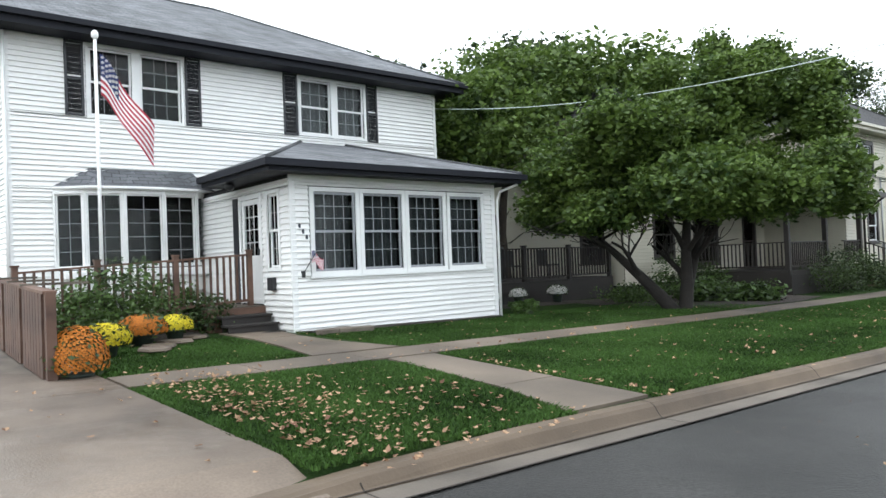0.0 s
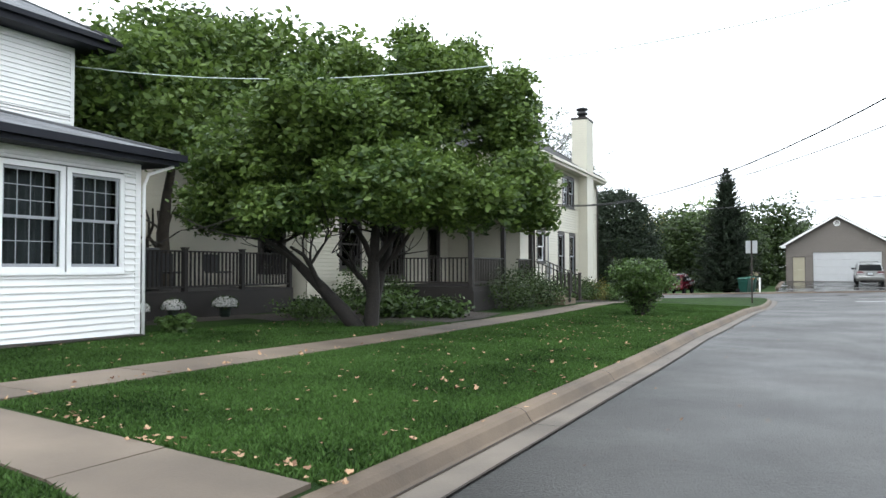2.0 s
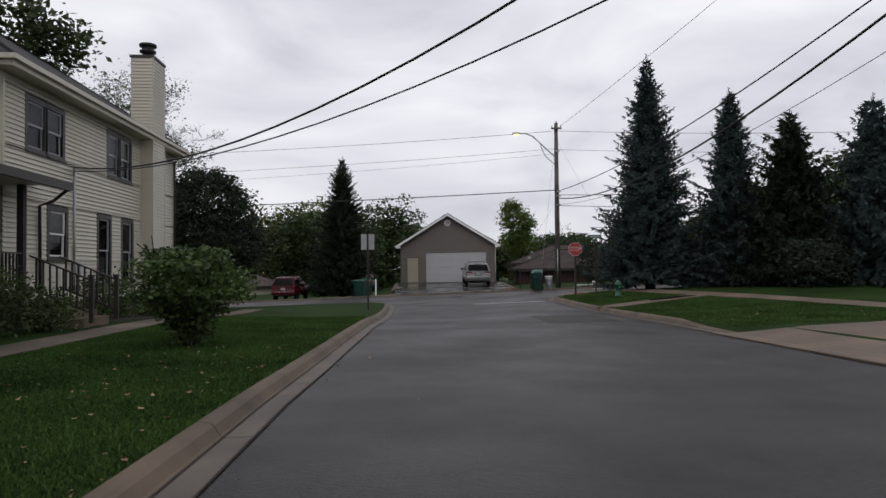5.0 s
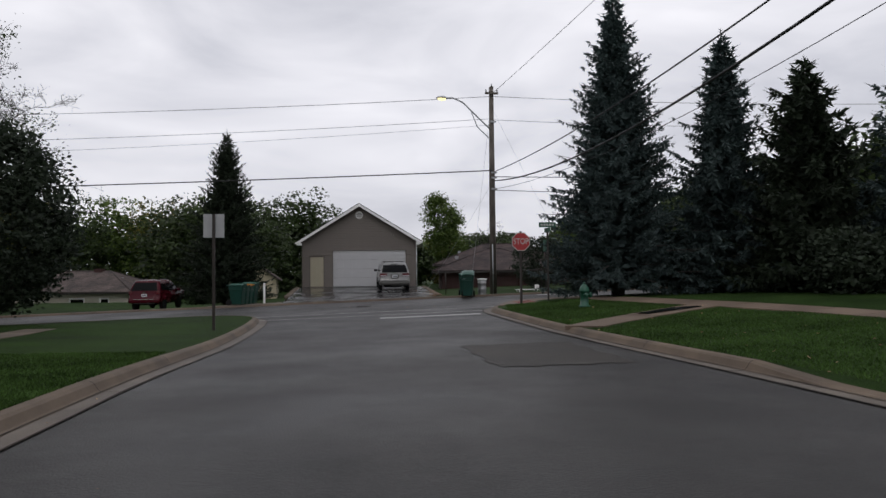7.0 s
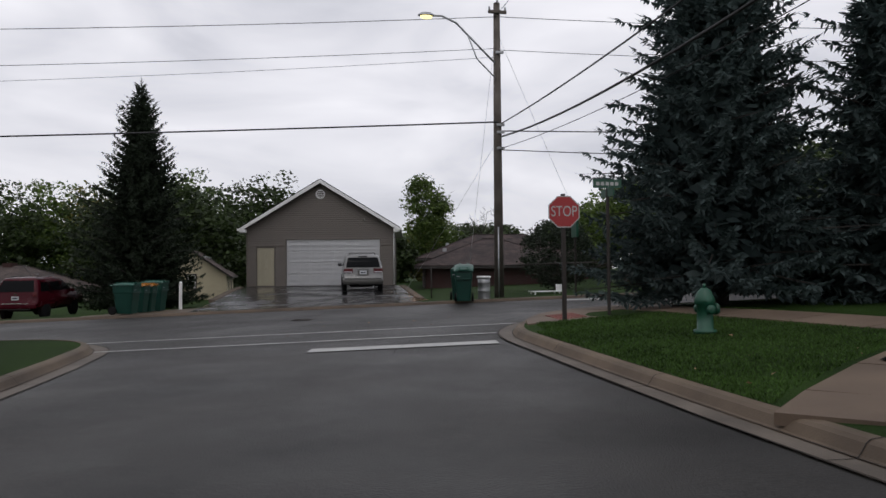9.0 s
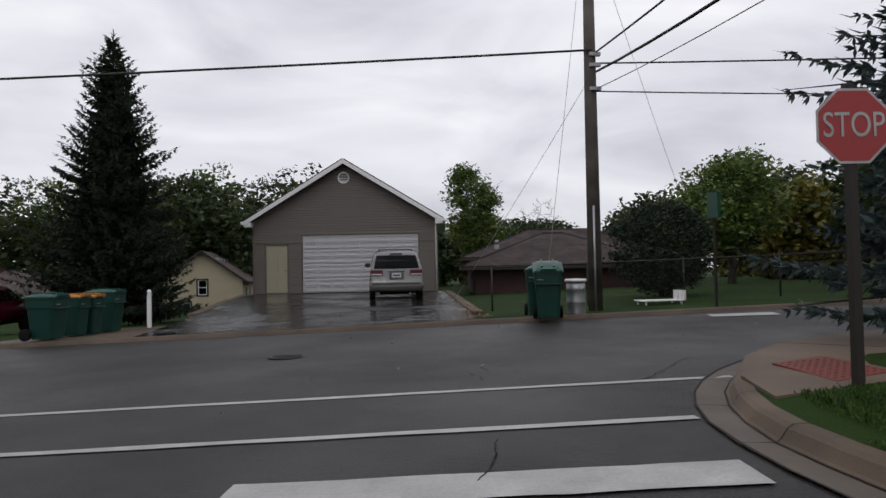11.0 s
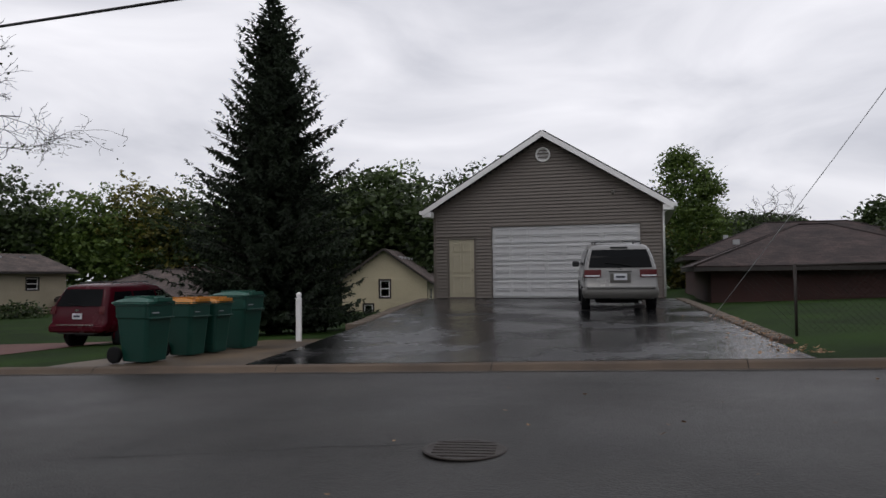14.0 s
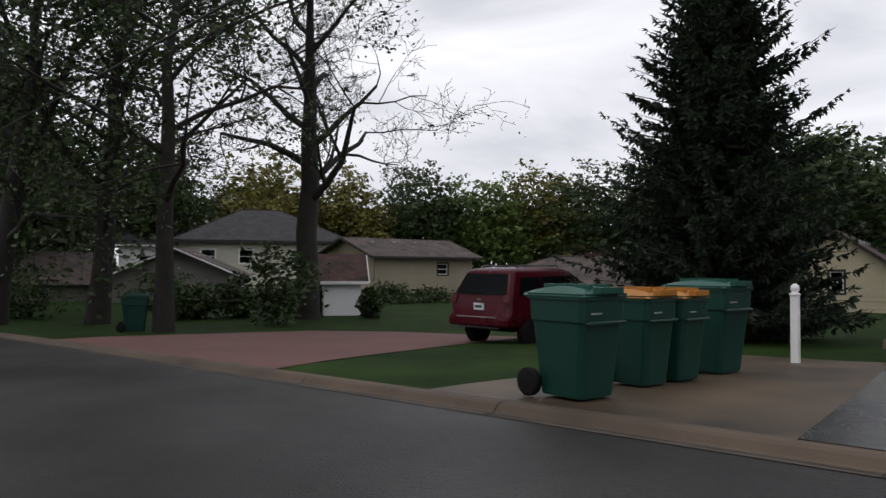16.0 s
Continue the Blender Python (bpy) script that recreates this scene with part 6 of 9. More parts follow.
    for s in (-1, 1):
        lathe("wheel", [(0.03, -0.035), (0.10, -0.035), (0.13, -0.03), (0.13, 0.03), (0.10, 0.035), (0.03, 0.035)], M_RUBBER, b, "", 18, Matrix.Translation((s * (w / 2 - 0.0), d / 2 - 0.0, 0.13)) @ Matrix.Rotation(radians(90), 4, "Y"))
    b.matrix_basis = m
    return b


def stand(x, y, rz, zf=ground_z, up=0.02):
    return pose(x, y, zf(x, y) + up, 0, 0, rz)


wheeled_bin("large dark green wheelie bin with flat green lid on the kerb", M_BINLID, stand(-4.62, -13.84, 76), w=0.57, d=0.68, h=0.95)
wheeled_bin("green wheelie bin with bright orange lid", M_BINORANGE, stand(-4.52, -12.66, 78), w=0.52, d=0.60, h=0.93)
wheeled_bin("green wheelie bin with bright orange lid", M_BINORANGE, stand(-4.40, -12.02, 80), w=0.52, d=0.60, h=0.93)
wheeled_bin("tall dark green wheelie bin on the stained pad", M_BINLID, stand(-4.34, -10.92, 78), w=0.66, d=0.76, h=1.05)
wheeled_bin("green wheelie bin with its lid askew and raised", M_BINLID, stand(5.86, -16.40, -14, up=0.0), True, w=0.54, d=0.62, h=0.97)
wheeled_bin("dark green wheelie bin standing behind another bin", M_BINLID, stand(5.86, -15.72, -12), w=0.54, d=0.62, h=1.0)
DXm, DYm = 6.72, -15.55
drum = thing("drum", (DXm, DYm, ground_z(DXm, DYm)), "pale grey metal drum beside the pole", "drum")
lathe("drum_body", [(0.20, 0), (0.205, 0.02), (0.20, 0.04), (0.20, 0.25), (0.21, 0.27), (0.20, 0.29), (0.20, 0.52), (0.21, 0.54), (0.20, 0.56), (0.20, 0.70)], M_STEEL, drum, "", 20, Matrix.Translation((DXm, DYm, ground_z(DXm, DYm))))
lathe("drum_lid", [(0.23, 0.70), (0.24, 0.72), (0.22, 0.76), (0.02, 0.77)], M_WHITE, drum, "white domed lid", 20, Matrix.Translation((DXm, DYm, ground_z(DXm, DYm))))
wheeled_bin("dark green wheelie bin under the trees", M_BIN, stand(-20.6, -9.2, 150), group="", w=0.66, d=0.72, h=1.0)


# ---- parked vehicles ----
def ring_at(hw, y0, y1, z, r, n=6):
    pts = []
    r = min(r, hw * 0.9, (y1 - y0) * 0.45)
    for cx, cy, a0 in ((1, 1, 0), (-1, 1, 90), (-1, -1, 180), (1, -1, 270)):
        for t in range(n + 1):
            a = radians(a0 + 90 * t / n)
            px = cx * (hw - r) + r * math.cos(a)
            py = (y1 if cy > 0 else y0) - cy * r + r * math.sin(a)
            pts.append((px, py, z))
    return pts


def vehicle(name, label, m, levels, paint, lower, wheels, wheel_r, glass_z, rear_frac, side_glass, group="parked cars"):
    """A car from horizontal sections (z, half width, rear y, front y, corner radius). Local +y is ahead."""
    v = new(name)
    v.empty_display_size = 0.3
    tagged(v, label, "car", group)

    def at(z):
        zs = [l[0] for l in levels]
        return [float(np.interp(z, zs, [l[k] for l in levels])) for k in range(1, 5)]

    bm = bmesh.new()
    rings = []
    for z, hw, y0, y1, r in levels:
        rings.append([bm.verts.new(p) for p in ring_at(hw, y0, y1, z, r)])
    n = len(rings[0])
    for r0, r1 in zip(rings, rings[1:]):
        for k in range(n):
            bm.faces.new((r0[k], r0[(k + 1) % n], r1[(k + 1) % n], r1[k]))
    bm.faces.new(rings[0][::-1])
    bm.faces.new(rings[-1])
    body = part("body", bm, paint, v, "", smooth=True)
    body.data.polygons[len(body.data.polygons) - 1].use_smooth = False

    def patch(nm, us, mat, side, parent=body, lift=0.018, rows=12):
        """side 'rear': us = (frac0, frac1) of the half width; 'right'/'left': us = list of (z, y0, y1)."""
        bm = bmesh.new()
        vs = []
        if side == "rear":
            z0, z1 = us[2], us[3]
            for i in range(rows + 1):
                z = z0 + (z1 - z0) * i / rows
                hw, y0, y1, r = at(z)
                vs.append([bm.verts.new((hw * (us[0] + (us[1] - us[0]) * j / 6), y0 - lift + 0.25 * max(0.0, abs(us[0] + (us[1] - us[0]) * j / 6) - 0.75) ** 2, z)) for j in range(7)])
        else:
            s = 1 if side == "right" else -1
            for z, a, b in us:
                hw = at(z)[0]
                vs.append([bm.verts.new((s * (hw + lift), a + (b - a) * j / 6, z)) for j in range(7)])
        for i in range(len(vs) - 1):
            for j in range(6):
                bm.faces.new((vs[i][j], vs[i][j + 1], vs[i + 1][j + 1], vs[i + 1][j]))
        return part(nm, bm, mat, parent, "", smooth=True)

    patch("rear_window", (-rear_frac, rear_frac, glass_z[0], glass_z[1]), M_CARGLASS, "rear")
    for s in ("right", "left"):
        for us in side_glass:
            patch("side_window", us, M_CARGLASS, s)
    for wx, wy in wheels:
        mm = Matrix.Translation((wx, wy, wheel_r)) @ Matrix.Rotation(radians(90), 4, "Y")
        wl_ = lathe("wheel", [(wheel_r * 0.62, -0.10), (wheel_r * 0.95, -0.10), (wheel_r, -0.06), (wheel_r, 0.06), (wheel_r * 0.95, 0.10), (wheel_r * 0.62, 0.10)], M_RUBBER, v, "", 28, mm)
        lathe("rim", [(0.03, -0.085), (0.06, -0.075), (wheel_r * 0.35, -0.055), (wheel_r * 0.60, -0.09), (wheel_r * 0.61, 0.09), (wheel_r * 0.35, 0.055), (0.06, 0.075), (0.03, 0.085)], M_STEEL, wl_, "silver alloy rim", 20, mm)
        bm = bmesh.new()
        for k in range(5):
            a = 2 * math.pi * k / 5
            for sgn in (-1, 1):
                add_box(bm, wheel_r * 0.12, wheel_r * 0.58, -0.03, 0.03, sgn * 0.088 - 0.008, sgn * 0.088 + 0.008, mm @ Matrix.Rotation(a, 4, "Z"))
        part("spoke", bm, M_CHROME, wl_)
        s = 1 if wx > 0 else -1
        bm = bmesh.new()
        hwb = at(wheel_r)[0]
        for k in range(12):
            a0, a1 = math.pi * (k - 0.6) / 10.8, math.pi * (k + 0.4) / 10.8
            q = []
            for a in (a0, a1):
                for rr in (wheel_r * 1.0, wheel_r * 1.16):
                    q.append(bm.verts.new((s * (hwb + 0.012), wy + rr * math.cos(a), wheel_r + rr * math.sin(a))))
            bm.faces.new((q[0], q[1], q[3], q[2]))
        part("wheel_arch", bm, lower, v)
    boxes("underbody", [(-0.55, 0.55, levels[0][2] + 0.45, levels[0][3] - 0.3, levels[0][0] - 0.12, levels[0][0] + 0.02)], M_RUBBER, v)
    v.matrix_basis = m
    return v, body, at, patch


# silver minivan
vx, vy = gw(4.13, -6.35 + 2.465)
vz = drive_z(4.5, -4.2) + 0.005
van_lv = [(0.33, 0.80, -2.30, 2.36, 0.2), (0.40, 0.86, -2.44, 2.46, 0.16), (0.62, 0.875, -2.465, 2.45, 0.14), (0.66, 0.875, -2.40, 2.44, 0.12), (0.92, 0.87, -2.38, 2.30, 0.12), (1.02, 0.86, -2.36, 1.55, 0.12),
          (1.09, 0.85, -2.34, 1.40, 0.12), (1.36, 0.79, -2.20, 0.95, 0.14), (1.54, 0.73, -2.06, 0.55, 0.16), (1.62, 0.68, -1.96, 0.30, 0.2), (1.67, 0.58, -1.75, 0.05, 0.3)]
van, vbody, vat, vpatch = vehicle("minivan", "silver-beige minivan parked nose-in at the garage", pose(vx, vy, vz, 2.2, 0, -2), van_lv, M_SILVER, M_CARLOWER,
                                  [(0.80, -1.55), (-0.80, -1.55), (0.80, 1.45), (-0.80, 1.45)], 0.325, (1.10, 1.53), 0.88,
                                  [[(1.14, -2.0, -1.0), (1.36, -1.9, -1.0), (1.54, -1.8, -1.0)], [(1.14, -0.95, 0.1), (1.36, -0.95, 0.1), (1.54, -0.95, 0.1)], [(1.14, 0.15, 1.15), (1.36, 0.15, 0.85), (1.54, 0.15, 0.5)]])
for s in (-1, 1):
    vpatch("tail_lamp", (s * 0.52, s * 0.985, 0.87, 1.05), M_TAILRED, "rear", lift=0.03)
    vpatch("reverse_lamp", (s * 0.56, s * 0.96, 0.89, 0.925), M_PLATE, "rear", lift=0.036)
box("plate_recess", (-0.24, 0.24, -2.412, -2.37, 0.75, 0.96), M_CARLOWER, vbody)
box("number_plate", (-0.155, 0.155, -2.425, -2.413, 0.80, 0.955), M_PLATE, vbody, "pale licence plate", bevel=0.004)
box("plate_bar", (-0.11, 0.11, -2.428, -2.4255, 0.855, 0.90), M_INK, vbody)
box("chrome_handle", (-0.27, 0.27, -2.425, -2.38, 1.0, 1.04), M_SILVER, vbody, bevel=0.012)
bm = bmesh.new()
for p_ in (ring_at(0.86, -2.47, -1.9, 0.37, 0.16), ring_at(0.895, -2.53, -1.9, 0.46, 0.16), ring_at(0.89, -2.52, -1.9, 0.60, 0.16), ring_at(0.85, -2.45, -1.95, 0.63, 0.14)):
    ring = [bm.verts.new(q) for q in p_]
    if bm.faces or len(bm.verts) > len(p_):
        for k in range(len(ring)):
            bm.faces.new((last_ring[k], last_ring[(k + 1) % len(ring)], ring[(k + 1) % len(ring)], ring[k]))
    last_ring = ring
bm.faces.new(last_ring)
hang(part("rear_bumper", bm, M_CARLOWER, None, "grey rear bumper", smooth=True), vbody)
box("bumper_step", (-0.80, 0.80, -2.545, -2.50, 0.60, 0.66), M_SILVER, vbody, bevel=0.012)
for s in (-1, 1):
    tube("roof_rail", [(s * 0.55, -1.75, 1.64), (s * 0.56, -1.65, 1.71), (s * 0.56, 0.0, 1.72), (s * 0.52, 0.12, 1.65)], 0.018, M_BLACKPLASTIC, vbody)
    mir = box("wing_mirror", (s * 0.97 - 0.10, s * 0.97 + 0.10, 1.05, 1.2, 1.04, 1.20), M_BLACKPLASTIC, vbody, "black wing mirror", bevel=0.03)
tube("roof_bar", [(-0.56, -1.5, 1.72), (0.56, -1.5, 1.72)], 0.015, M_BLACKPLASTIC, vbody)
box("brake_light", (-0.2, 0.2, -2.06, -1.98, 1.57, 1.60), M_BLACKPLASTIC, vbody)
tube("wiper", [(0.25, -2.37, 1.13), (0.0, -2.33, 1.18), (-0.35, -2.31, 1.21)], 0.010, M_RUBBER, vbody)
box("emblem", (-0.04, 0.04, -2.375, -2.36, 1.06, 1.09), M_CHROME, vbody)
tube("tailpipe", [(0.45, -2.2, 0.27), (0.45, -2.45, 0.27)], 0.03, M_STEEL, vbody)

# dark red SUV
sx, sy = -10.08, -5.10
sz = ground_z(sx, sy) + 0.02
suv_lv = [(0.50, 0.84, -2.20, 2.25, 0.16), (0.56, 0.90, -2.34, 2.36, 0.14), (0.78, 0.935, -2.37, 2.37, 0.12), (0.82, 0.935, -2.30, 2.36, 0.12), (1.14, 0.93, -2.28, 2.25, 0.12), (1.20, 0.92, -2.26, 1.25, 0.12),
          (1.28, 0.91, -2.24, 1.10, 0.12), (1.55, 0.83, -2.10, 0.75, 0.14), (1.78, 0.76, -1.98, 0.40, 0.16), (1.86, 0.70, -1.88, 0.15, 0.2), (1.90, 0.58, -1.65, 0.0, 0.3)]
suv, sbody, sat, spatch = vehicle("sport_utility_car", "dark red sport utility car parked on a red gravel drive", pose(sx, sy, sz - 0.02, 1.0, 0, -7) @ Matrix.Diagonal((0.91, 0.91, 0.91, 1)), suv_lv, M_REDCAR, M_REDCAR,
                                  [(0.82, -1.42), (-0.82, -1.42), (0.82, 1.40), (-0.82, 1.40)], 0.40, (1.28, 1.76), 0.84,
                                  [[(1.27, -1.95, -1.05), (1.49, -1.85, -1.05), (1.67, -1.75, -1.05)], [(1.27, -0.98, 0.0), (1.49, -0.98, 0.0), (1.67, -0.98, 0.0)], [(1.27, 0.07, 0.95), (1.49, 0.07, 0.65), (1.67, 0.07, 0.38)]])
for s in (-1, 1):
    spatch("tail_lamp", (s * 0.80, s * 0.985, 1.06, 1.28), M_TAILRED, "rear", lift=0.03)
    tube("roof_rail", [(s * 0.55, -1.6, 1.87), (s * 0.56, -1.5, 1.93), (s * 0.56, 0.0, 1.93), (s * 0.52, 0.12, 1.87)], 0.018, M_BLACKPLASTIC, sbody)
    box("wing_mirror", (s * 1.03 - 0.10, s * 1.03 + 0.10, 0.85, 1.0, 1.14, 1.32), M_REDCAR, sbody, bevel=0.03)
box("number_plate", (-0.155, 0.155, -2.325, -2.28, 0.92, 1.08), M_PLATE, sbody, "pale licence plate", bevel=0.004)
box("plate_bar", (-0.11, 0.11, -2.328, -2.3255, 0.97, 1.03), M_INK, sbody)
box("chrome_strip", (-0.62, 0.62, -2.425, -2.35, 0.745, 0.775), M_CHROME, sbody, "chrome bumper strip", bevel=0.006)
box("rear_bumper", (-0.92, 0.92, -2.42, -2.1, 0.54, 0.76), M_REDCAR, sbody, bevel=0.05)
box("bumper_underside", (-0.62, 0.62, -2.36, -2.1, 0.50, 0.56), M_BLACKPLASTIC, sbody)
box("emblem", (-0.07, 0.07, -2.30, -2.26, 1.15, 1.19), M_CHROME, sbody)
tube("wiper", [(0.2, -2.28, 1.28), (-0.1, -2.25, 1.33), (-0.35, -2.23, 1.35)], 0.010, M_RUBBER, sbody)


# ---- trees and shrubs ----
def leaf_quads(centres, size, rng, flat=0.5, fold=0.0):
    """Small pointed leaves (kite quads) at the given places, turned at random."""
    n = len(centres)
    a = rng.normal(size=(n, 3)); a[:, 2] *= flat
    a /= np.linalg.norm(a, axis=1, keepdims=True) + 1e-9
    b = rng.normal(size=(n, 3))
    b -= a * (a * b).sum(1, keepdims=True)
    b /= np.linalg.norm(b, axis=1, keepdims=True) + 1e-9
    s = size * rng.uniform(0.6, 1.35, size=(n, 1))
    c = np.asarray(centres)
    return np.stack([c - a * s, c + b * s * 0.55 - a * s * 0.1, c + a * s, c - b * s * 0.55 - a * s * 0.1], axis=1)


def crown_points(blobs, clumps, per, spread, rng, shell=0.45):
    """Leaf places: clumps sit in the outer shell of several uneven blobs, leaves scatter about each clump."""
    vol = np.array([b[3] * b[4] * b[5] for b in blobs]) ** 0.67
    pick = rng.choice(len(blobs), size=clumps, p=vol / vol.sum())
    d = rng.normal(size=(clumps, 3))
    d /= np.linalg.norm(d, axis=1, keepdims=True)
    r = shell + (1.06 - shell) * rng.uniform(size=(clumps, 1)) ** 0.6
    B = np.array([b[:3] for b in blobs])[pick]
    R = np.array([b[3:] for b in blobs])[pick]
    cc = B + d * r * R
    rad = spread * rng.uniform(0.55, 1.3, size=(clumps, 1, 1))
    off = np.clip(rng.normal(size=(clumps, per, 3)), -1.7, 1.7) * rad * np.array([1, 1, 0.55])
    return (cc[:, None, :] + off).reshape(-1, 3), cc


def limb(bm, p, d, length, r, depth, rng, droop=0.0, kids=3, n=6, tips=None, bend=0.35, thin=0.62):
    """A tapered branch with child branches."""
    pts, rad = [Vector(p)], [r]
    steps = 4 if depth > 1 else 3
    d = Vector(d).normalized()
    for i in range(steps):
        d = (d + Vector((rng.normal() * bend * 0.4, rng.normal() * bend * 0.4, rng.normal() * bend * 0.25 - droop))).normalized()
        pts.append(pts[-1] + d * length / steps)
        rad.append(max(r * (1 - 0.62 * (i + 1) / steps), 0.009 if r > 0.008 else r))
    add_tube(bm, pts, rad, n if depth > 1 else max(3, n - 2), caps=False)
    if tips is not None and depth <= 1:
        tips.append(tuple(pts[-1]))
    if depth > 0:
        for k in range(kids):
            j = 1 + int(rng.integers(0, steps))
            side = Vector((rng.normal(), rng.normal(), rng.normal() * 0.5 + 0.15))
            nd = (d * 0.75 + side.normalized() * 0.8).normalized()
            limb(bm, pts[j], nd, length * thin * rng.uniform(0.75, 1.2), max(rad[j] * 0.6, 0.009), depth - 1, rng, droop, kids, n, tips, bend, thin)


def leafy_tree(x, y, height, blobs, label, seed, leaf=0.13, clumps=500, per=26, spread=0.42, mat=None, trunk_r=0.2, z0=None,
               stems=((0, 0, 1),), bark=None, limb_len=None, depth=2, name="tree", shell=0.45, kids=3, core=0.0):
    rng = np.random.default_rng(seed)
    z = ground_z(x, y) if z0 is None else z0
    t = thing(name, (x, y, z), label, "tree" if name == "tree" else name)
    bm = bmesh.new()
    for sx_, sy_, sl in stems:
        limb(bm, (x + sx_ * 0.12, y + sy_ * 0.12, z - 0.15), (sx_ * 0.35, sy_ * 0.35, 1), (limb_len or height * 0.5) * sl, trunk_r * (0.75 if len(stems) > 1 else 1), depth, rng, 0, kids, 8, bend=0.4)
    part("trunk", bm, bark or M_BARK, t, smooth=True)
    pts, cc = crown_points([(x + b[0], y + b[1], z + b[2], b[3], b[4], b[5]) for b in blobs], clumps, per, spread, rng, shell)
    if core:
        ci, _ = crown_points([(x + b[0], y + b[1], z + b[2], b[3] * 0.72, b[4] * 0.72, b[5] * 0.72) for b in blobs], int(clumps * core), 7, spread, rng, 0.1)
        leaves = np.concatenate([leaf_quads(pts, leaf, rng, fold=0.0), leaf_quads(ci, leaf * 1.6, rng)])
    else:
        leaves = leaf_quads(pts, leaf, rng)
    quads("crown", leaves, mat or M_LEAF, t)
    return t


def conifer(x, y, height, radius, label, seed, mat, branches=420, low=0.04, spray=0.24, droop=0.10, power=0.85, z0=None, ragged=0.2, lift=0.75):
    """A conifer: branches leave the trunk all the way up, level or drooping below and rising towards the tip, clad in fine needle twigs."""
    rng = np.random.default_rng(seed)
    z = ground_z(x, y) if z0 is None else z0
    t = thing("conifer", (x, y, z), label, "tree")
    tube("trunk", [(x, y, z - 0.2), (x, y, z + height * 0.6), (x + 0.02, y, z + height)], [radius * 0.07 + 0.06, 0.07, 0.012], M_BARKDARK, t)
    out = []
    bm = bmesh.new()
    up = np.array([0, 0, 1.0])
    for i in range(branches):
        f = 1 - (1 - (i + rng.uniform()) / branches) ** 0.62
        h = height * (low + (0.975 - low) * f)
        L = radius * (1 - f) ** power * (0.80 + ragged * rng.normal()) + 0.05 + 0.12 * (1 - f)
        if rng.uniform() < 0.10:
            L *= 1.22
        L = max(0.14, L)
        a = i * 2.39996 + rng.normal() * 0.3
        elev = -droop + (lift + droop) * f ** 1.3 + rng.normal() * 0.10
        d0 = np.array([math.cos(a), math.sin(a), 0.0])
        side = np.array([-math.sin(a), math.cos(a), 0.0])
        m_ = max(3, int(L / (spray * 0.40)))
        q = (np.arange(m_) + rng.uniform(0.3, 1.0, m_)) / m_
        q = np.clip(q, 0.06, 1.0)
        p = np.array([x, y, z + h]) + d0 * (L * q)[:, None] + up * (L * (elev * q - 0.16 * q * (1 - q) + 0.10 * q ** 3))[:, None]
        p += rng.normal(size=p.shape) * 0.02
        w = spray * (1.25 - 0.65 * q) * rng.uniform(0.7, 1.35, m_)
        for sg, fwd, rise_ in ((-1, 0.75, 0.0), (1, 0.75, 0.0), (-0.55, 1.0, 0.45), (0.55, 1.0, 0.30), (-0.7, 0.5, -0.75), (0.7, 0.5, -0.75)):
            tip = d0 * fwd + side * sg + up * rise_ + rng.normal(size=(m_, 3)) * 0.22
            tip /= np.linalg.norm(tip, axis=1, keepdims=True)
            wid = np.cross(tip, up + rng.normal(size=(m_, 3)) * 0.7)
            wid /= np.linalg.norm(wid, axis=1, keepdims=True) + 1e-9
            wd = wid * (w * 0.17)[:, None]
            s = w[:, None]
            out.append(np.stack([p - tip * s * 0.15, p + tip * s * 0.45 + wd, p + tip * s, p + tip * s * 0.45 - wd], 1))
        e = np.array([x, y, z + h]) + d0 * L + up * L * (elev + 0.10)
        k = spray * 0.8
        wd = side * k * 0.14
        out.append(np.stack([e - d0 * k * 0.3, e + d0 * k * 0.3 + wd, e + (d0 + up * 0.35) * k, e + d0 * k * 0.3 - wd])[None])
        if i % 3 == 0:
            add_tube(bm, [(x, y, z + h), tuple(e)], [0.015 + 0.010 * L, 0.005], 3, caps=False)
    # leader and its last short shoots
    for k in range(26):
        a, hz = k * 2.4, z + height * (0.915 + 0.0032 * k)
        tip = np.array([math.cos(a) * 0.75, math.sin(a) * 0.75, 0.55]) * (0.42 - 0.012 * k)
        wd = np.array([-math.sin(a), math.cos(a), 0]) * 0.022
        b = np.array([x + 0.02, y, hz])
        out.append(np.stack([b, b + tip * 0.5 + wd, b + tip, b + tip * 0.5 - wd])[None])
    b = np.array([x + 0.02, y, z + height * 0.97])
    for a in (0.0, 1.57):
        wd = np.array([math.cos(a), math.sin(a), 0]) * 0.022
        out.append(np.stack([b - wd, b + wd, b + up * height * 0.028 + wd * 0.5, b + up * height * 0.04])[None])
    # dark inner growth close to the trunk
    n = branches * 5
    f = rng.uniform(size=n) ** 1.5 * 0.9
    r = radius * (1 - f) ** power * rng.uniform(0.05, 0.55, n)
    a = rng.uniform(0, 6.283, n)
    out.append(leaf_quads(np.stack([x + r * np.cos(a), y + r * np.sin(a), z + height * (low + (0.95 - low) * f)], 1), spray * 0.9, rng, 0.4))
    part("branch", bm, M_BARKDARK, t, kind="stuff")
    quads("foliage", np.concatenate(out), mat, t)
    return t


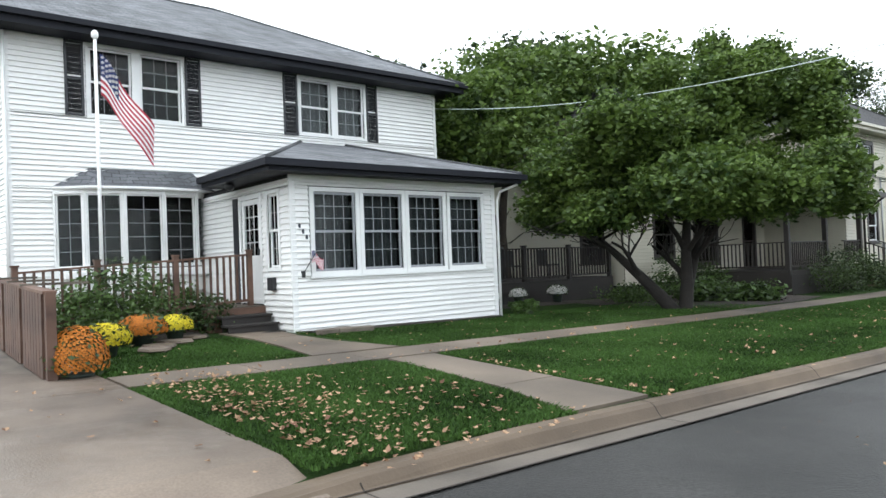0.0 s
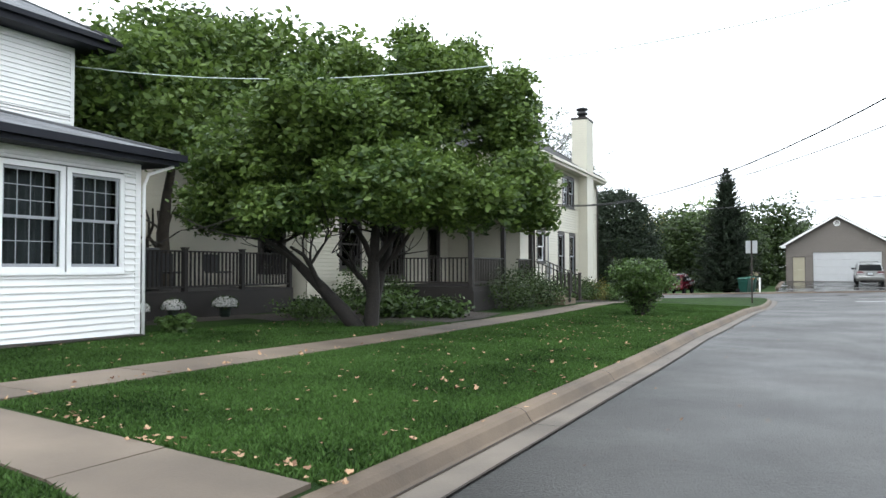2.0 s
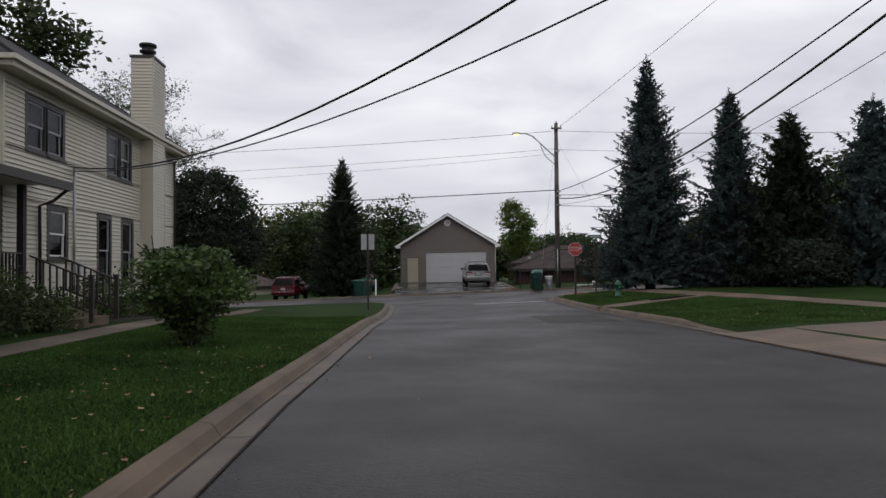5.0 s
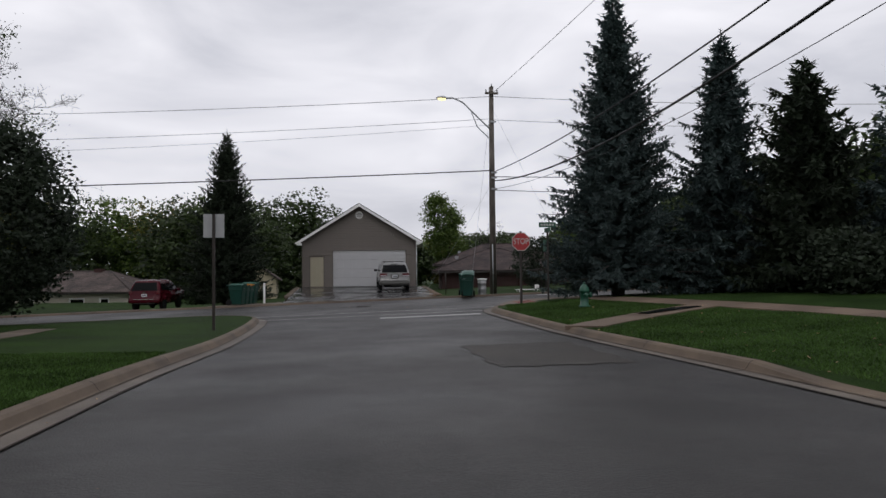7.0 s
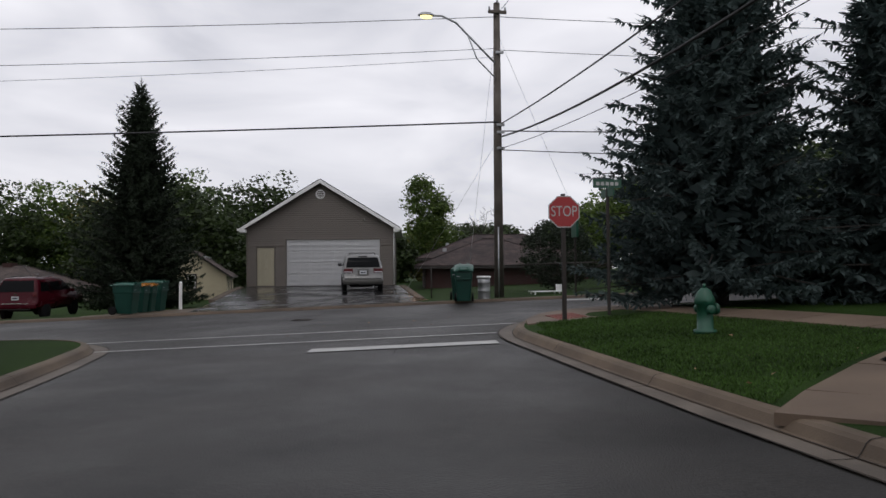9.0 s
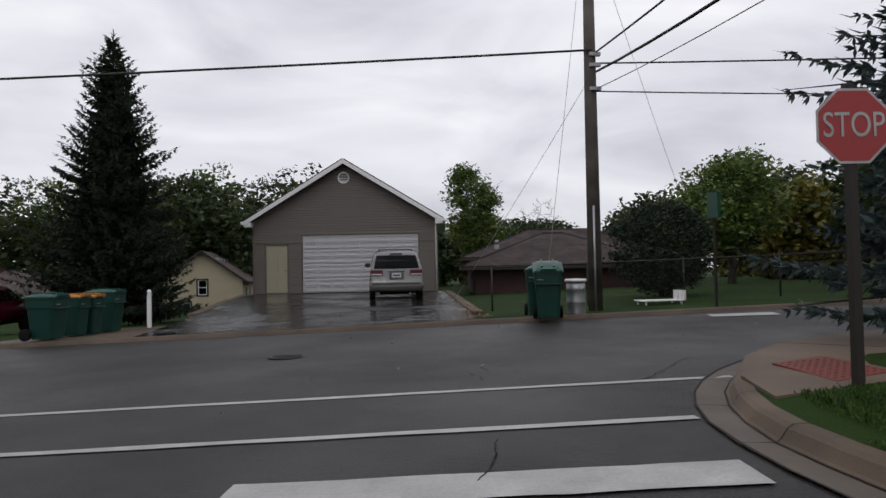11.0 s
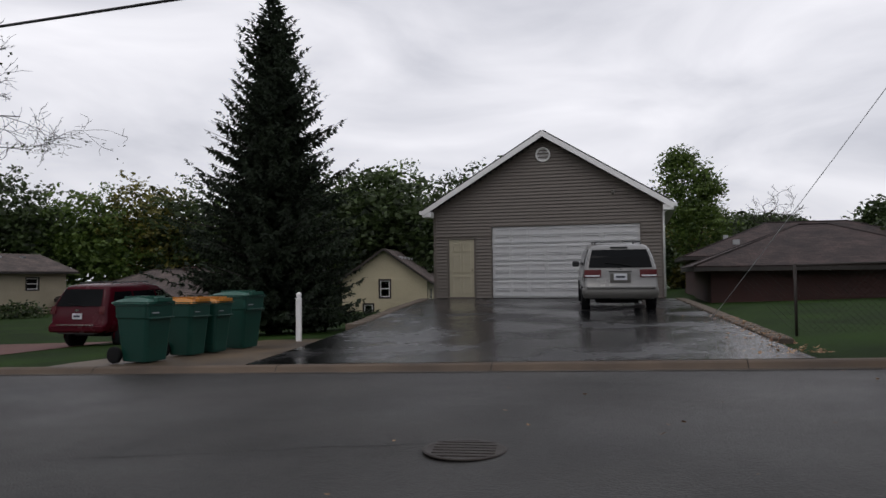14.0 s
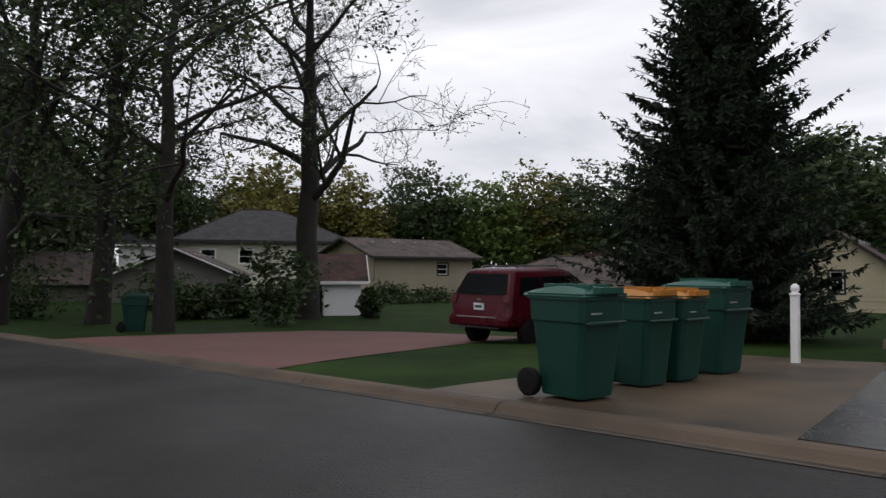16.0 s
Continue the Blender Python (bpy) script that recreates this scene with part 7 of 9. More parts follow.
def bare_tree(x, y, height, label, seed, r=0.28, depth=4, leaf=0, spread=0.5, limbs=9, first=0.30, cut=0.70, size=0.085, lean=(0.0, 0.0), mat=None, share=0.8, reach=1.0):
    """A tall trunk that keeps on to the top, with forking limbs all the way up; leaves, where any are left, hang about the twigs."""
    rng = np.random.default_rng(seed)
    z = ground_z(x, y)
    t = thing("tree", (x, y, z), label, "tree")
    bm = bmesh.new()
    tips = []
    pts = [Vector((x, y, z - 0.2))]
    for k in range(8):
        g = height * 0.80 * (k + 1) / 8
        pts.append(Vector((x + lean[0] * g + rng.normal() * 0.012 * g, y + lean[1] * g + rng.normal() * 0.012 * g, z + g)))
    add_tube(bm, pts, [r * 1.3, r, r * 0.92, r * 0.84, r * 0.72, r * 0.55, r * 0.4, r * 0.28, r * 0.15], 9, caps=False)
    for k in range(limbs):
        f = first + (0.78 - first) * k / (limbs - 1)
        q = f / 0.80 * 8
        p = pts[min(7, int(q))].lerp(pts[min(8, int(q) + 1)], q % 1)
        a = k * 2.4 + rng.uniform(-0.4, 0.4)
        limb(bm, p, (math.cos(a), math.sin(a), 0.45 + 0.7 * f), height * reach * (0.36 - 0.20 * f) * rng.uniform(0.8, 1.2), r * (0.52 - 0.42 * f), depth, rng, -0.012, 3, 5, tips, 0.55, 0.62)
    part("trunk", bm, M_BARKDARK, t, smooth=True)
    if leaf:
        tp = np.array(tips)
        tp = tp[rng.uniform(size=len(tp)) < share]
        tp = tp[tp[:, 2] < z + height * cut]
        c = (tp[:, None, :] + rng.normal(size=(len(tp), leaf, 3)) * spread).reshape(-1, 3)
        quads("foliage", leaf_quads(c, size, rng), mat or M_LEAFDARK, t)
    return t


def shrub(x, y, r, h, label, seed, mat=None, leaf=0.07, clumps=60, per=24, name="shrub", z0=None, squash=1.0):
    return leafy_tree(x, y, h, [(0, 0, h * 0.55, r, r, h * 0.5), (r * 0.3, -r * 0.2, h * 0.4, r * 0.75, r * 0.75, h * 0.38)], label, seed, leaf, clumps, per, r * 0.28, mat or M_LEAFBUSH, 0.03, z0,
                      ((0.6, 0, 1), (-0.5, 0.4, 1), (0.1, -0.6, 1)), M_BARKDARK, h * 0.5, 1, "shrub", 0.35)


# broad tree between the houses
def lobe(r, d, z, a, h):
    """Crown lobe given across and along the line from the drive to the tree."""
    return (0.844 * r - 0.537 * d, 0.537 * r + 0.844 * d, z, a, a, h)


leafy_tree(-9.98, -53.9, 6.4, [lobe(0.0, 0.2, 3.7, 2.2, 1.3), lobe(1.2, -0.4, 5.0, 1.1, 0.8), lobe(0.95, 0.4, 6.1, 0.42, 0.5), lobe(-0.3, 0.7, 5.8, 0.5, 0.4), lobe(2.1, 0.4, 5.75, 0.5, 0.55), lobe(2.5, 0.6, 5.0, 0.75, 0.6), lobe(3.2, 0.3, 5.2, 0.42, 0.5),
                               lobe(3.1, 0.3, 4.2, 0.7, 0.6), lobe(3.0, -0.6, 3.0, 0.8, 0.7), lobe(-2.3, -0.3, 3.4, 1.3, 0.95), lobe(-3.0, 0.4, 2.5, 0.95, 0.5), lobe(0.4, -1.8, 2.8, 1.4, 0.65), lobe(1.9, -1.2, 2.6, 1.1, 0.55), lobe(-1.2, -1.6, 4.2, 1.1, 0.7), lobe(-1.1, 2.0, 4.4, 1.4, 0.9),
                               lobe(-1.6, -1.2, 2.4, 1.0, 0.45), lobe(3.5, 0.0, 2.4, 0.5, 0.4)],
           "broad multi-stemmed tree with dense green leaves", 11, 0.066, 2300, 56, 0.18, M_LEAF, 0.24, None, ((0.1, -0.2, 1.0), (-0.3, 0.6, 0.9), (-0.9, -1.3, 0.85)), M_BARKDARK, 3.0, 3, kids=4, shell=0.3, core=1.2)
leafy_tree(-22.5, -46.5, 11.0, [(0, 0, 7.2, 3.4, 3.4, 3.2), (2.2, -1.8, 6.0, 2.4, 2.4, 2.2), (-2.0, 1.5, 6.5, 2.4, 2.4, 2.4), (0.5, 0.5, 9.6, 1.9, 1.9, 1.2)], "tall dark green tree behind the houses", 12, 0.16, 520, 34, 0.5, M_LEAFDARK, 0.3)
leafy_tree(-27.5, -51.5, 10.5, [(0, 0, 7.0, 3.0, 3.0, 3.2), (1.6, -1.8, 5.6, 2.2, 2.2, 2.0), (-1.8, 1.5, 7.5, 2.0, 2.2, 1.8)], "tall dark green tree behind the houses", 13, 0.17, 380, 34, 0.5, M_LEAFDARK, 0.3)
leafy_tree(-18.5, -34.0, 12.5, [(0, 0, 9.4, 2.6, 2.6, 2.2), (2.6, 1.0, 9.6, 2.0, 2.0, 1.2), (-1.8, -1.5, 8.5, 2.4, 2.4, 2.2), (4.0, 2.0, 9.4, 1.2, 1.4, 0.8)], "tall airy tree behind the cream house", 14, 0.13, 420, 28, 0.45, M_LEAFDARK, 0.28, limb_len=5.0)
leafy_tree(-17.0, -48.5, 9.5, [(0, 0, 6.8, 2.4, 2.4, 2.2), (1.2, 1.5, 7.6, 1.5, 1.5, 1.3)], "leafy tree close to the cream house", 15, 0.13, 360, 30, 0.42, M_LEAF, 0.22)
leafy_tree(-31.0, -62.5, 13.0, [(0, 0, 10.2, 2.6, 2.8, 2.4), (1.2, -2.0, 9.2, 2.0, 2.0, 1.8)], "tall tree with yellowing leaves behind the roof", 16, 0.16, 300, 24, 0.5, M_LEAFYEL, 0.28)
leafy_tree(-17.6, -52.2, 9.0, [(0, 0, 6.3, 2.3, 2.3, 1.9), (1.2, -1.8, 5.4, 1.8, 1.9, 1.4), (0.5, 1.2, 7.2, 1.5, 1.5, 1.2), (-1.2, -2.6, 5.6, 1.6, 1.6, 1.4)], "leafy green tree behind the deck", 45, 0.10, 700, 40, 0.4, M_LEAF, 0.24)
conifer(-31.5, -44.5, 12.6, 2.2, "dark pointed spruce behind the houses", 17, M_NEEDLE, 260, spray=0.42)
# dense round tree at the corner of the cream house's lot
leafy_tree(-11.4, -23.4, 6.4, [(0, 0, 3.6, 2.35, 2.35, 2.75), (0.3, -0.3, 2.4, 2.2, 2.2, 1.9), (0, 0, 5.0, 1.5, 1.5, 1.3)], "dense rounded dark green ornamental tree", 18, 0.085, 1100, 30, 0.26, M_NEEDLE, 0.2, shell=0.8)
# layered shrub on the grass strip
leafy_tree(-5.84, -45.6, 1.7, [(0, 0, 1.25, 0.82, 0.86, 0.26), (0.15, -0.1, 0.95, 0.86, 0.82, 0.26), (-0.1, 0.1, 0.62, 0.5, 0.52, 0.26), (0.05, 0, 0.32, 0.26, 0.26, 0.26), (-0.4, 0.3, 1.48, 0.36, 0.36, 0.14), (0.3, 0.1, 1.5, 0.3, 0.3, 0.12)], "layered dark green shrub on the grass strip", 19, 0.045, 520, 26, 0.13, M_LEAFBUSH, 0.05, None,
           ((0.5, 0.3, 1), (-0.5, 0.2, 1), (0.1, -0.6, 1), (0.3, 0.7, 1)), M_BARKDARK, 1.0, 2, "shrub", 0.3)
# conifers
conifer(-6.42, -3.55, 10.7, 2.95, "tall dark fir with ragged outline beside the garage", 20, M_NEEDLE, 700, 0.03, 0.24, 0.04, 0.78, None, 0.17, 0.80)
conifer(9.9, -23.9, 11.5, 3.0, "large blue-green spruce on the corner lawn", 21, M_BLUENEEDLE, 700, 0.05, 0.25, 0.12, 0.86, None, 0.15, 0.5)
conifer(13.4, -25.2, 9.4, 2.3, "blue-green spruce on the corner lawn", 22, M_BLUENEEDLE, 420, 0.03, 0.30, 0.14, 0.80)
conifer(17.5, -29.5, 8.0, 2.8, "dark spruce at the back of the lawn", 23, M_BLUENEEDLE, 300, 0.02, 0.36, 0.12, 0.82)
conifer(15.2, -27.2, 7.8, 3.0, "wide dark spruce behind the corner lawn", 41, M_NEEDLE, 300, 0.02, 0.38, 0.12, 0.8)
conifer(20.5, -33.0, 9.0, 3.0, "wide dark spruce behind the corner lawn", 42, M_NEEDLE, 280, 0.02, 0.40, 0.12, 0.8)
for i, (x, y, r, h) in enumerate(((12.6, -23.6, 1.3, 2.2), (15.5, -24.0, 1.5, 2.4), (14.6, -29.6, 1.2, 1.8), (18.6, -26.0, 1.6, 2.6), (22.0, -29.5, 1.6, 2.8), (23.5, -35.0, 1.8, 2.8))):
    leafy_tree(x, y, h, [(0, 0, h * 0.5, r, r, h * 0.5), (r * 0.5, 0.3, h * 0.42, r, r, h * 0.4)], "dense dark hedge shrub at the back of the lawn", 140 + i, 0.09, 260, 26, 0.3, M_NEEDLE, 0.06, None, ((0.5, 0, 1), (-0.5, 0.2, 1)), M_BARKDARK, h * 0.5, 1, "shrub")
# trees behind the garage and along the cross street
leafy_tree(11.3, 24.0, 9.9, [(0, 0, 6.2, 1.7, 1.7, 2.8), (0.8, 0, 4.0, 1.9, 1.8, 2.0), (-0.6, 0, 8.2, 1.0, 1.0, 1.3), (1.3, 0, 6.6, 0.9, 0.9, 0.9)], "slender tree with yellow-green leaves behind the garage", 24, 0.12, 420, 30, 0.36, M_LEAF, 0.2, depth=3)
leafy_tree(17.0, 30.0, 6.4, [(0, 0, 3.6, 2.6, 2.6, 1.9), (2.6, 0, 3.2, 2.0, 2.0, 1.5)], "green tree in the distance", 25, 0.17, 220, 24, 0.5, M_LEAFDARK, 0.2)
leafy_tree(11.4, -9.6, 3.0, [(0, 0, 1.5, 1.35, 1.35, 1.35)], "round clipped dark evergreen by the cross street", 26, 0.06, 420, 26, 0.16, M_NEEDLE, 0.1, shell=0.85)
leafy_tree(18.6, -1.0, 5.8, [(0, 0, 3.6, 2.2, 2.2, 1.8), (-1.4, -0.6, 2.8, 1.8, 1.8, 1.4), (0.8, 0.5, 5.0, 1.3, 1.3, 0.8)], "leafy tree with thin autumn foliage", 27, 0.11, 420, 28, 0.38, M_LEAF, 0.2)
leafy_tree(21.0, -11.0, 6.5, [(0, 0, 3.6, 2.8, 2.8, 2.8), (-2.0, -0.6, 3.0, 2.0, 2.0, 2.0)], "dark leafy tree beside the cross street", 28, 0.12, 380, 26, 0.4, M_LEAFDARK, 0.2)
bare_tree(16.0, 22.0, 6.0, "small bare tree in the distance", 29, 0.12, 3)
# trees on the lots down the cross street
bare_tree(-21.9, -1.8, 17.5, "large half-bare tree with dark spreading branches", 30, 0.42, 5, 3, 0.20, 14, 0.26, 0.46, 0.075, (0.01, -0.01), None, 0.45, 0.74)
bare_tree(-20.0, -8.7, 15.0, "tall thin-leaved tree with straight dark trunk", 31, 0.25, 4, 9, 0.34, 13, 0.24, 1.1, 0.085, (0.0, 0.0), None, 0.7)
bare_tree(-25.4, -7.9, 16.0, "tall dark leafy tree with leaning trunk", 32, 0.34, 4, 10, 0.36, 13, 0.18, 1.1, 0.10, (0.035, 0.06))
bare_tree(-26.6, -10.6, 16.0, "tall dark leafy tree with leaning trunk", 33, 0.34, 4, 10, 0.38, 13, 0.16, 1.1, 0.10, (0.06, 0.10))
leafy_tree(-36.0, -9.0, 13.0, [(0, 0, 7.6, 3.4, 3.4, 5.0), (1.6, 0, 3.4, 2.8, 2.8, 2.6)], "dense dark tree down the cross street", 34, 0.16, 420, 24, 0.5, M_LEAFDARK, 0.3)
# far rows of trees
FAR = [(-60, 14, 11, 0), (-54, 22, 10, 1), (-49, 27, 9, 1), (-45, 33, 10, 0), (-40, 36, 9, 2), (-36, 40, 10, 1), (-31, 40, 10, 0), (-26, 44, 10, 2), (-21, 46, 10, 1), (-16, 46, 10, 0), (-12, 44, 11, 2), (-8, 42, 9, 0),
       (-3, 40, 10, 0), (2, 44, 9, 0), (-14, 26, 8, 0), (-9, 24, 8, 0), (6, 46, 8, 1), (24, 44, 8, 0), (30, 36, 9, 0), (36, 28, 9, 1), (40, 16, 10, 0), (30, 12, 9, 0), (36, 0, 10, 0), (28, -20, 8, 0), (30, -30, 8, 0), (-66, 2, 12, 0), (-70, -10, 12, 0), (-58, -6, 11, 0), (-48, -3, 11, 0), (-62, 24, 9, 0), (24, -36, 8, 0), (-62, 6, 10, 0), (-69, 10, 11, 0), (-76, 0, 11, 0), (-54, 2, 8, 0), (-80, -14, 12, 0), (-66, -16, 9, 0), (-52, -12, 8, 0), (26, -4, 7, 0), (33, -8, 8, 0), (44, 4, 9, 0), (50, -8, 9, 0), (27, 6, 7, 1), (22, 14, 7, 0), (58, 16, 10, 0), (46, -20, 9, 0), (9, 33, 7, 0), (14, 38, 8, 1), (19, 36, 7, 0)]
for i, (x, y, h, c) in enumerate(FAR):
    h *= 1.40 if x < 0 else 0.80 if y > 5 else 1.12
    rr = random.uniform(0.30, 0.42) * h
    leafy_tree(x, y, h, [(0, 0, h * 0.62, rr, rr, h * 0.36), (rr * 0.6, 0, h * 0.45, rr * 0.8, rr * 0.8, h * 0.28), (-rr * 0.5, rr * 0.3, h * 0.5, rr * 0.7, rr * 0.7, h * 0.3), (0, 0, h * (0.18 if x > -40 else 0.5), rr * 0.9, rr * 0.9, h * 0.2)],
               ("dark green tree in the distant row", "yellowing autumn tree in the distant row", "mid-green tree in the distant row")[c], 100 + i, 0.20, 330, 24, 0.55, (M_LEAFDARK, M_LEAFYEL, M_LEAF)[c], 0.2, None, ((0, 0, 1),), M_BARKDARK, h * 0.45, 1, core=1.6)

# shrubs and beds
for i, (x, y, r, h, lab) in enumerate(((-9.9, -44.0, 0.85, 1.35, "dark rounded shrub before the porch"), (-9.8, -45.8, 0.8, 1.2, "dark rounded shrub before the porch"), (-9.6, -42.6, 0.6, 0.8, "low leafy shrub by the porch steps"),
                                       (-10.1, -38.6, 0.6, 1.15, "leafy rose shrub by the cream wall"), (-10.1, -37.2, 0.6, 1.05, "leafy rose shrub by the cream wall"), (-10.0, -35.6, 0.6, 0.95, "flowering shrub by the cream wall"),
                                       (-10.0, -34.0, 0.55, 1.0, "yellowing shrub by the cream wall"), (-9.9, -32.2, 0.5, 0.8, "low reddish shrub by the cream wall"), (-9.9, -30.8, 0.5, 0.8, "low reddish shrub by the cream wall"),
                                       (-11.2, -51.0, 0.8, 0.45, "low hosta clump under the tree"), (-10.2, -50.2, 0.7, 0.4, "low hosta clump under the tree"), (-12.4, -52.6, 0.8, 0.45, "ground cover under the tree"),
                                       (-13.2, -49.4, 0.55, 1.2, "thin upright shrub by the cream wall"), (-12.9, -47.9, 0.6, 1.0, "leafy shrub by the porch"), (-11.9, -57.4, 0.22, 0.3, "small hosta at the porch corner"),
                                       (-13.0, -66.2, 0.5, 1.05, "leafy shrub before the ramp"), (-13.7, -64.7, 0.5, 1.0, "leafy shrub before the ramp"), (-14.0, -66.3, 0.45, 0.8, "leafy shrub before the ramp"), (-13.35, -64.15, 0.42, 0.62, "low dark shrub by the steps"), (-12.9, -65.6, 0.45, 1.3, "tall leafy shrub before the ramp"),
                                       (-27.5, 3.0, 1.1, 2.2, "dark bush before the houses"), (-20.3, -4.2, 1.1, 2.6, "tall dark evergreen bush beside the bare tree"), (-25.0, -4.6, 0.8, 1.5, "dark bush before the houses"), (-24.4, -3.0, 0.7, 1.7, "dark bush before the houses"), (-24.8, 1.2, 1.2, 2.0, "dark bush before the houses"), (-20.4, 0.0, 0.35, 1.35, "narrow evergreen by the small shed"), (-31.0, -2.0, 1.3, 1.8, "dark bush on the lawn"), (-27.5, 9.0, 1.2, 1.6, "clipped hedge before the tan house"), (-26.4, 11.0, 1.2, 1.5, "clipped hedge before the tan house"), (-30.0, -8.5, 1.6, 2.0, "dark bush under the trees"), (-32.5, -10.5, 1.6, 2.2, "dark bush under the trees"))):
    far_ = x < -20
    mat = M_LEAFYEL if "yellow" in lab or "variegated" in lab else (M_LEAFDARK if "dark" in lab or far_ else M_LEAFBUSH)
    shrub(x, y, r, h, lab, 300 + i, mat, 0.11 if far_ else (0.075 if "hosta" in lab else 0.042), 60 if far_ else int(110 * max(0.6, r)), 24)


def bed(name, pts, label):
    cx, cy = sum(p[0] for p in pts) / len(pts), sum(p[1] for p in pts) / len(pts)
    rows = [[(cx + (x - cx) * f, cy + (y - cy) * f, ground_z(cx + (x - cx) * f, cy + (y - cy) * f) + 0.018 + 0.03 * (1 - f)) for x, y in pts + pts[:1]] for f in (0.02, 0.5, 0.9, 1.0)]
    return tagged(grid(name, rows, M_SOIL), label, "flower bed")


bed("flower_bed", [(-12.0, -63.05), (-11.45, -62.9), (-11.55, -61.5), (-11.75, -58.2), (-12.0, -58.1)], "narrow bare soil bed along the porch")
bed("flower_bed", [(-14.6, -66.9), (-12.2, -66.6), (-12.3, -64.6), (-13.2, -64.3), (-14.6, -64.4)], "planted bed before the ramp")
bed("flower_bed", [(-13.9, -53.8), (-12.2, -54.2), (-9.2, -53.2), (-9.0, -50.0), (-9.4, -47.6), (-13.9, -47.6)], "shaded bed of ground cover under the tree")
bed("flower_bed", [(-10.95, -40.2), (-9.5, -40.2), (-9.3, -36), (-9.3, -29.8), (-10.95, -29.8)], "planted bed along the cream house")
bed("flower_bed", [(-14.2, -57.2), (-13.3, -57.2), (-13.2, -53.0), (-14.2, -53.0)], "shaded bed before the deck")
for x, y, rz in ((-11.35, -62.75, 12), (-11.30, -62.35, -5)):
    box("landscape_timber", (-0.09, 0.09, -0.35, 0.35, 0.0, 0.13), M_GREYWOOD, None, m=stand(x, y, rz, up=-0.03), bevel=0.02)
for o in [o for o in scene.objects if o.name.startswith("landscape_timber")]:
    tagged(o, "weathered landscape timber edging the bed", "timber", "bed edging")


# potted chrysanthemums
def mum(x, y, r, h, mat, label, seed, raised=0.0):
    rng = np.random.default_rng(seed)
    z = ground_z(x, y)
    t = thing("chrysanthemum", (x, y, z), label, "flowers", "potted chrysanthemums")
    lathe("pot", [(r * 0.38, 0.0), (r * 0.5, raised + 0.14), (r * 0.54, raised + 0.15), (r * 0.54, raised + 0.18), (r * 0.2, raised + 0.18)], M_TERRACOTTA, t, "dark plastic pot", 16, Matrix.Translation((x, y, z)))
    n = 760
    g = np.arange(n) + 0.5
    ph = np.arccos(1 - g / n * 1.25)
    th = np.pi * (1 + 5 ** 0.5) * g
    d = np.stack([np.cos(th) * np.sin(ph), np.sin(th) * np.sin(ph), np.cos(ph)], 1)
    c = d * np.array([r, r, h * 0.62]) * rng.uniform(0.95, 1.05, size=(n, 1)) + np.array([x, y, z + raised + 0.15 + h * 0.28])
    s = r * 0.070
    allq = []
    for k in range(6):
        a = k * math.pi / 3
        t1 = np.cross(d, [0.3, 0.5, 0.81]); t1 /= np.linalg.norm(t1, axis=1, keepdims=True)
        t2 = np.cross(d, t1)
        u = t1 * math.cos(a) + t2 * math.sin(a)
        w = np.cross(d, u)
        p0 = c - d * s * 0.1
        allq.append(np.stack([p0, c + u * s * 0.6 + w * s * 0.32 + d * s * 0.3, c + u * s * 1.05 + d * s * 0.15, c + u * s * 0.6 - w * s * 0.32 + d * s * 0.3], 1))
    quads("blossom", np.concatenate(allq), mat, t, "dense dome of small blossoms", "stuff")
    inner = d * np.array([r, r, h * 0.62]) * 0.9 + np.array([x, y, z + raised + 0.15 + h * 0.28])
    low = inner[rng.integers(0, n, 700)] + rng.normal(size=(700, 3)) * r * 0.1
    quads("foliage", leaf_quads(low, r * 0.12, rng), M_LEAFDARK, t)


mum(-9.2, -67.30, 0.31, 0.60, M_MUMORANGE, "large dome of orange chrysanthemums beside the ramp", 1, -0.13)
mum(-10.75, -66.62, 0.32, 0.35, M_MUMYELLOW, "yellow chrysanthemums in a pot on the lawn", 2)
mum(-11.75, -65.85, 0.36, 0.35, M_MUMORANGE, "orange chrysanthemums in a dark pot", 3, 0.02)
mum(-12.15, -65.22, 0.28, 0.29, M_MUMYELLOW, "yellow chrysanthemums in a dark pot", 4, 0.02)
mum(-13.7, -55.75, 0.24, 0.26, M_MUMWHITE, "white chrysanthemums in a pot by the deck", 5, 0.10)
mum(-13.8, -54.1, 0.28, 0.28, M_MUMWHITE, "white chrysanthemums in a pot by the deck", 6, 0.10)
mum(-13.8, -56.55, 0.2, 0.24, M_MUMWHITE, "white chrysanthemums in a pot by the deck", 7, 0.08)
for i, (x, y, rz) in enumerate(((-11.3, -65.75, 20), (-11.75, -65.35, 40), (-12.2, -64.95, 30), (-10.9, -65.95, 10))):
    st = lathe("stepping_stone", [(0.22, 0.0), (0.24, 0.02), (0.22, 0.05), (0.02, 0.055)], M_CONCRETE, None, "", 7, stand(x, y, rz) @ Matrix.Diagonal((1.3, 0.9, 1, 1)), smooth=False)
    tagged(st, "flat irregular grey stepping stone in the grass", "stepping stone", "stepping stones")

# ---- wheelchair ramp and steps of the white house ----
ramp = thing("entrance_ramp", (-13.0, -65.5, G1), "stained cedar wheelchair ramp with balustrade to the porch door", "ramp")
bm = bmesh.new()


def ramp_piece(bm, pts_top, depth):
    top = [bm.verts.new(p) for p in pts_top]
    bot = [bm.verts.new((x, y, z - depth)) for x, y, z in pts_top]
    bm.faces.new(top)
    n = len(top)
    for i in range(n):
        bm.faces.new((top[i], bot[i], bot[(i + 1) % n], top[(i + 1) % n]))


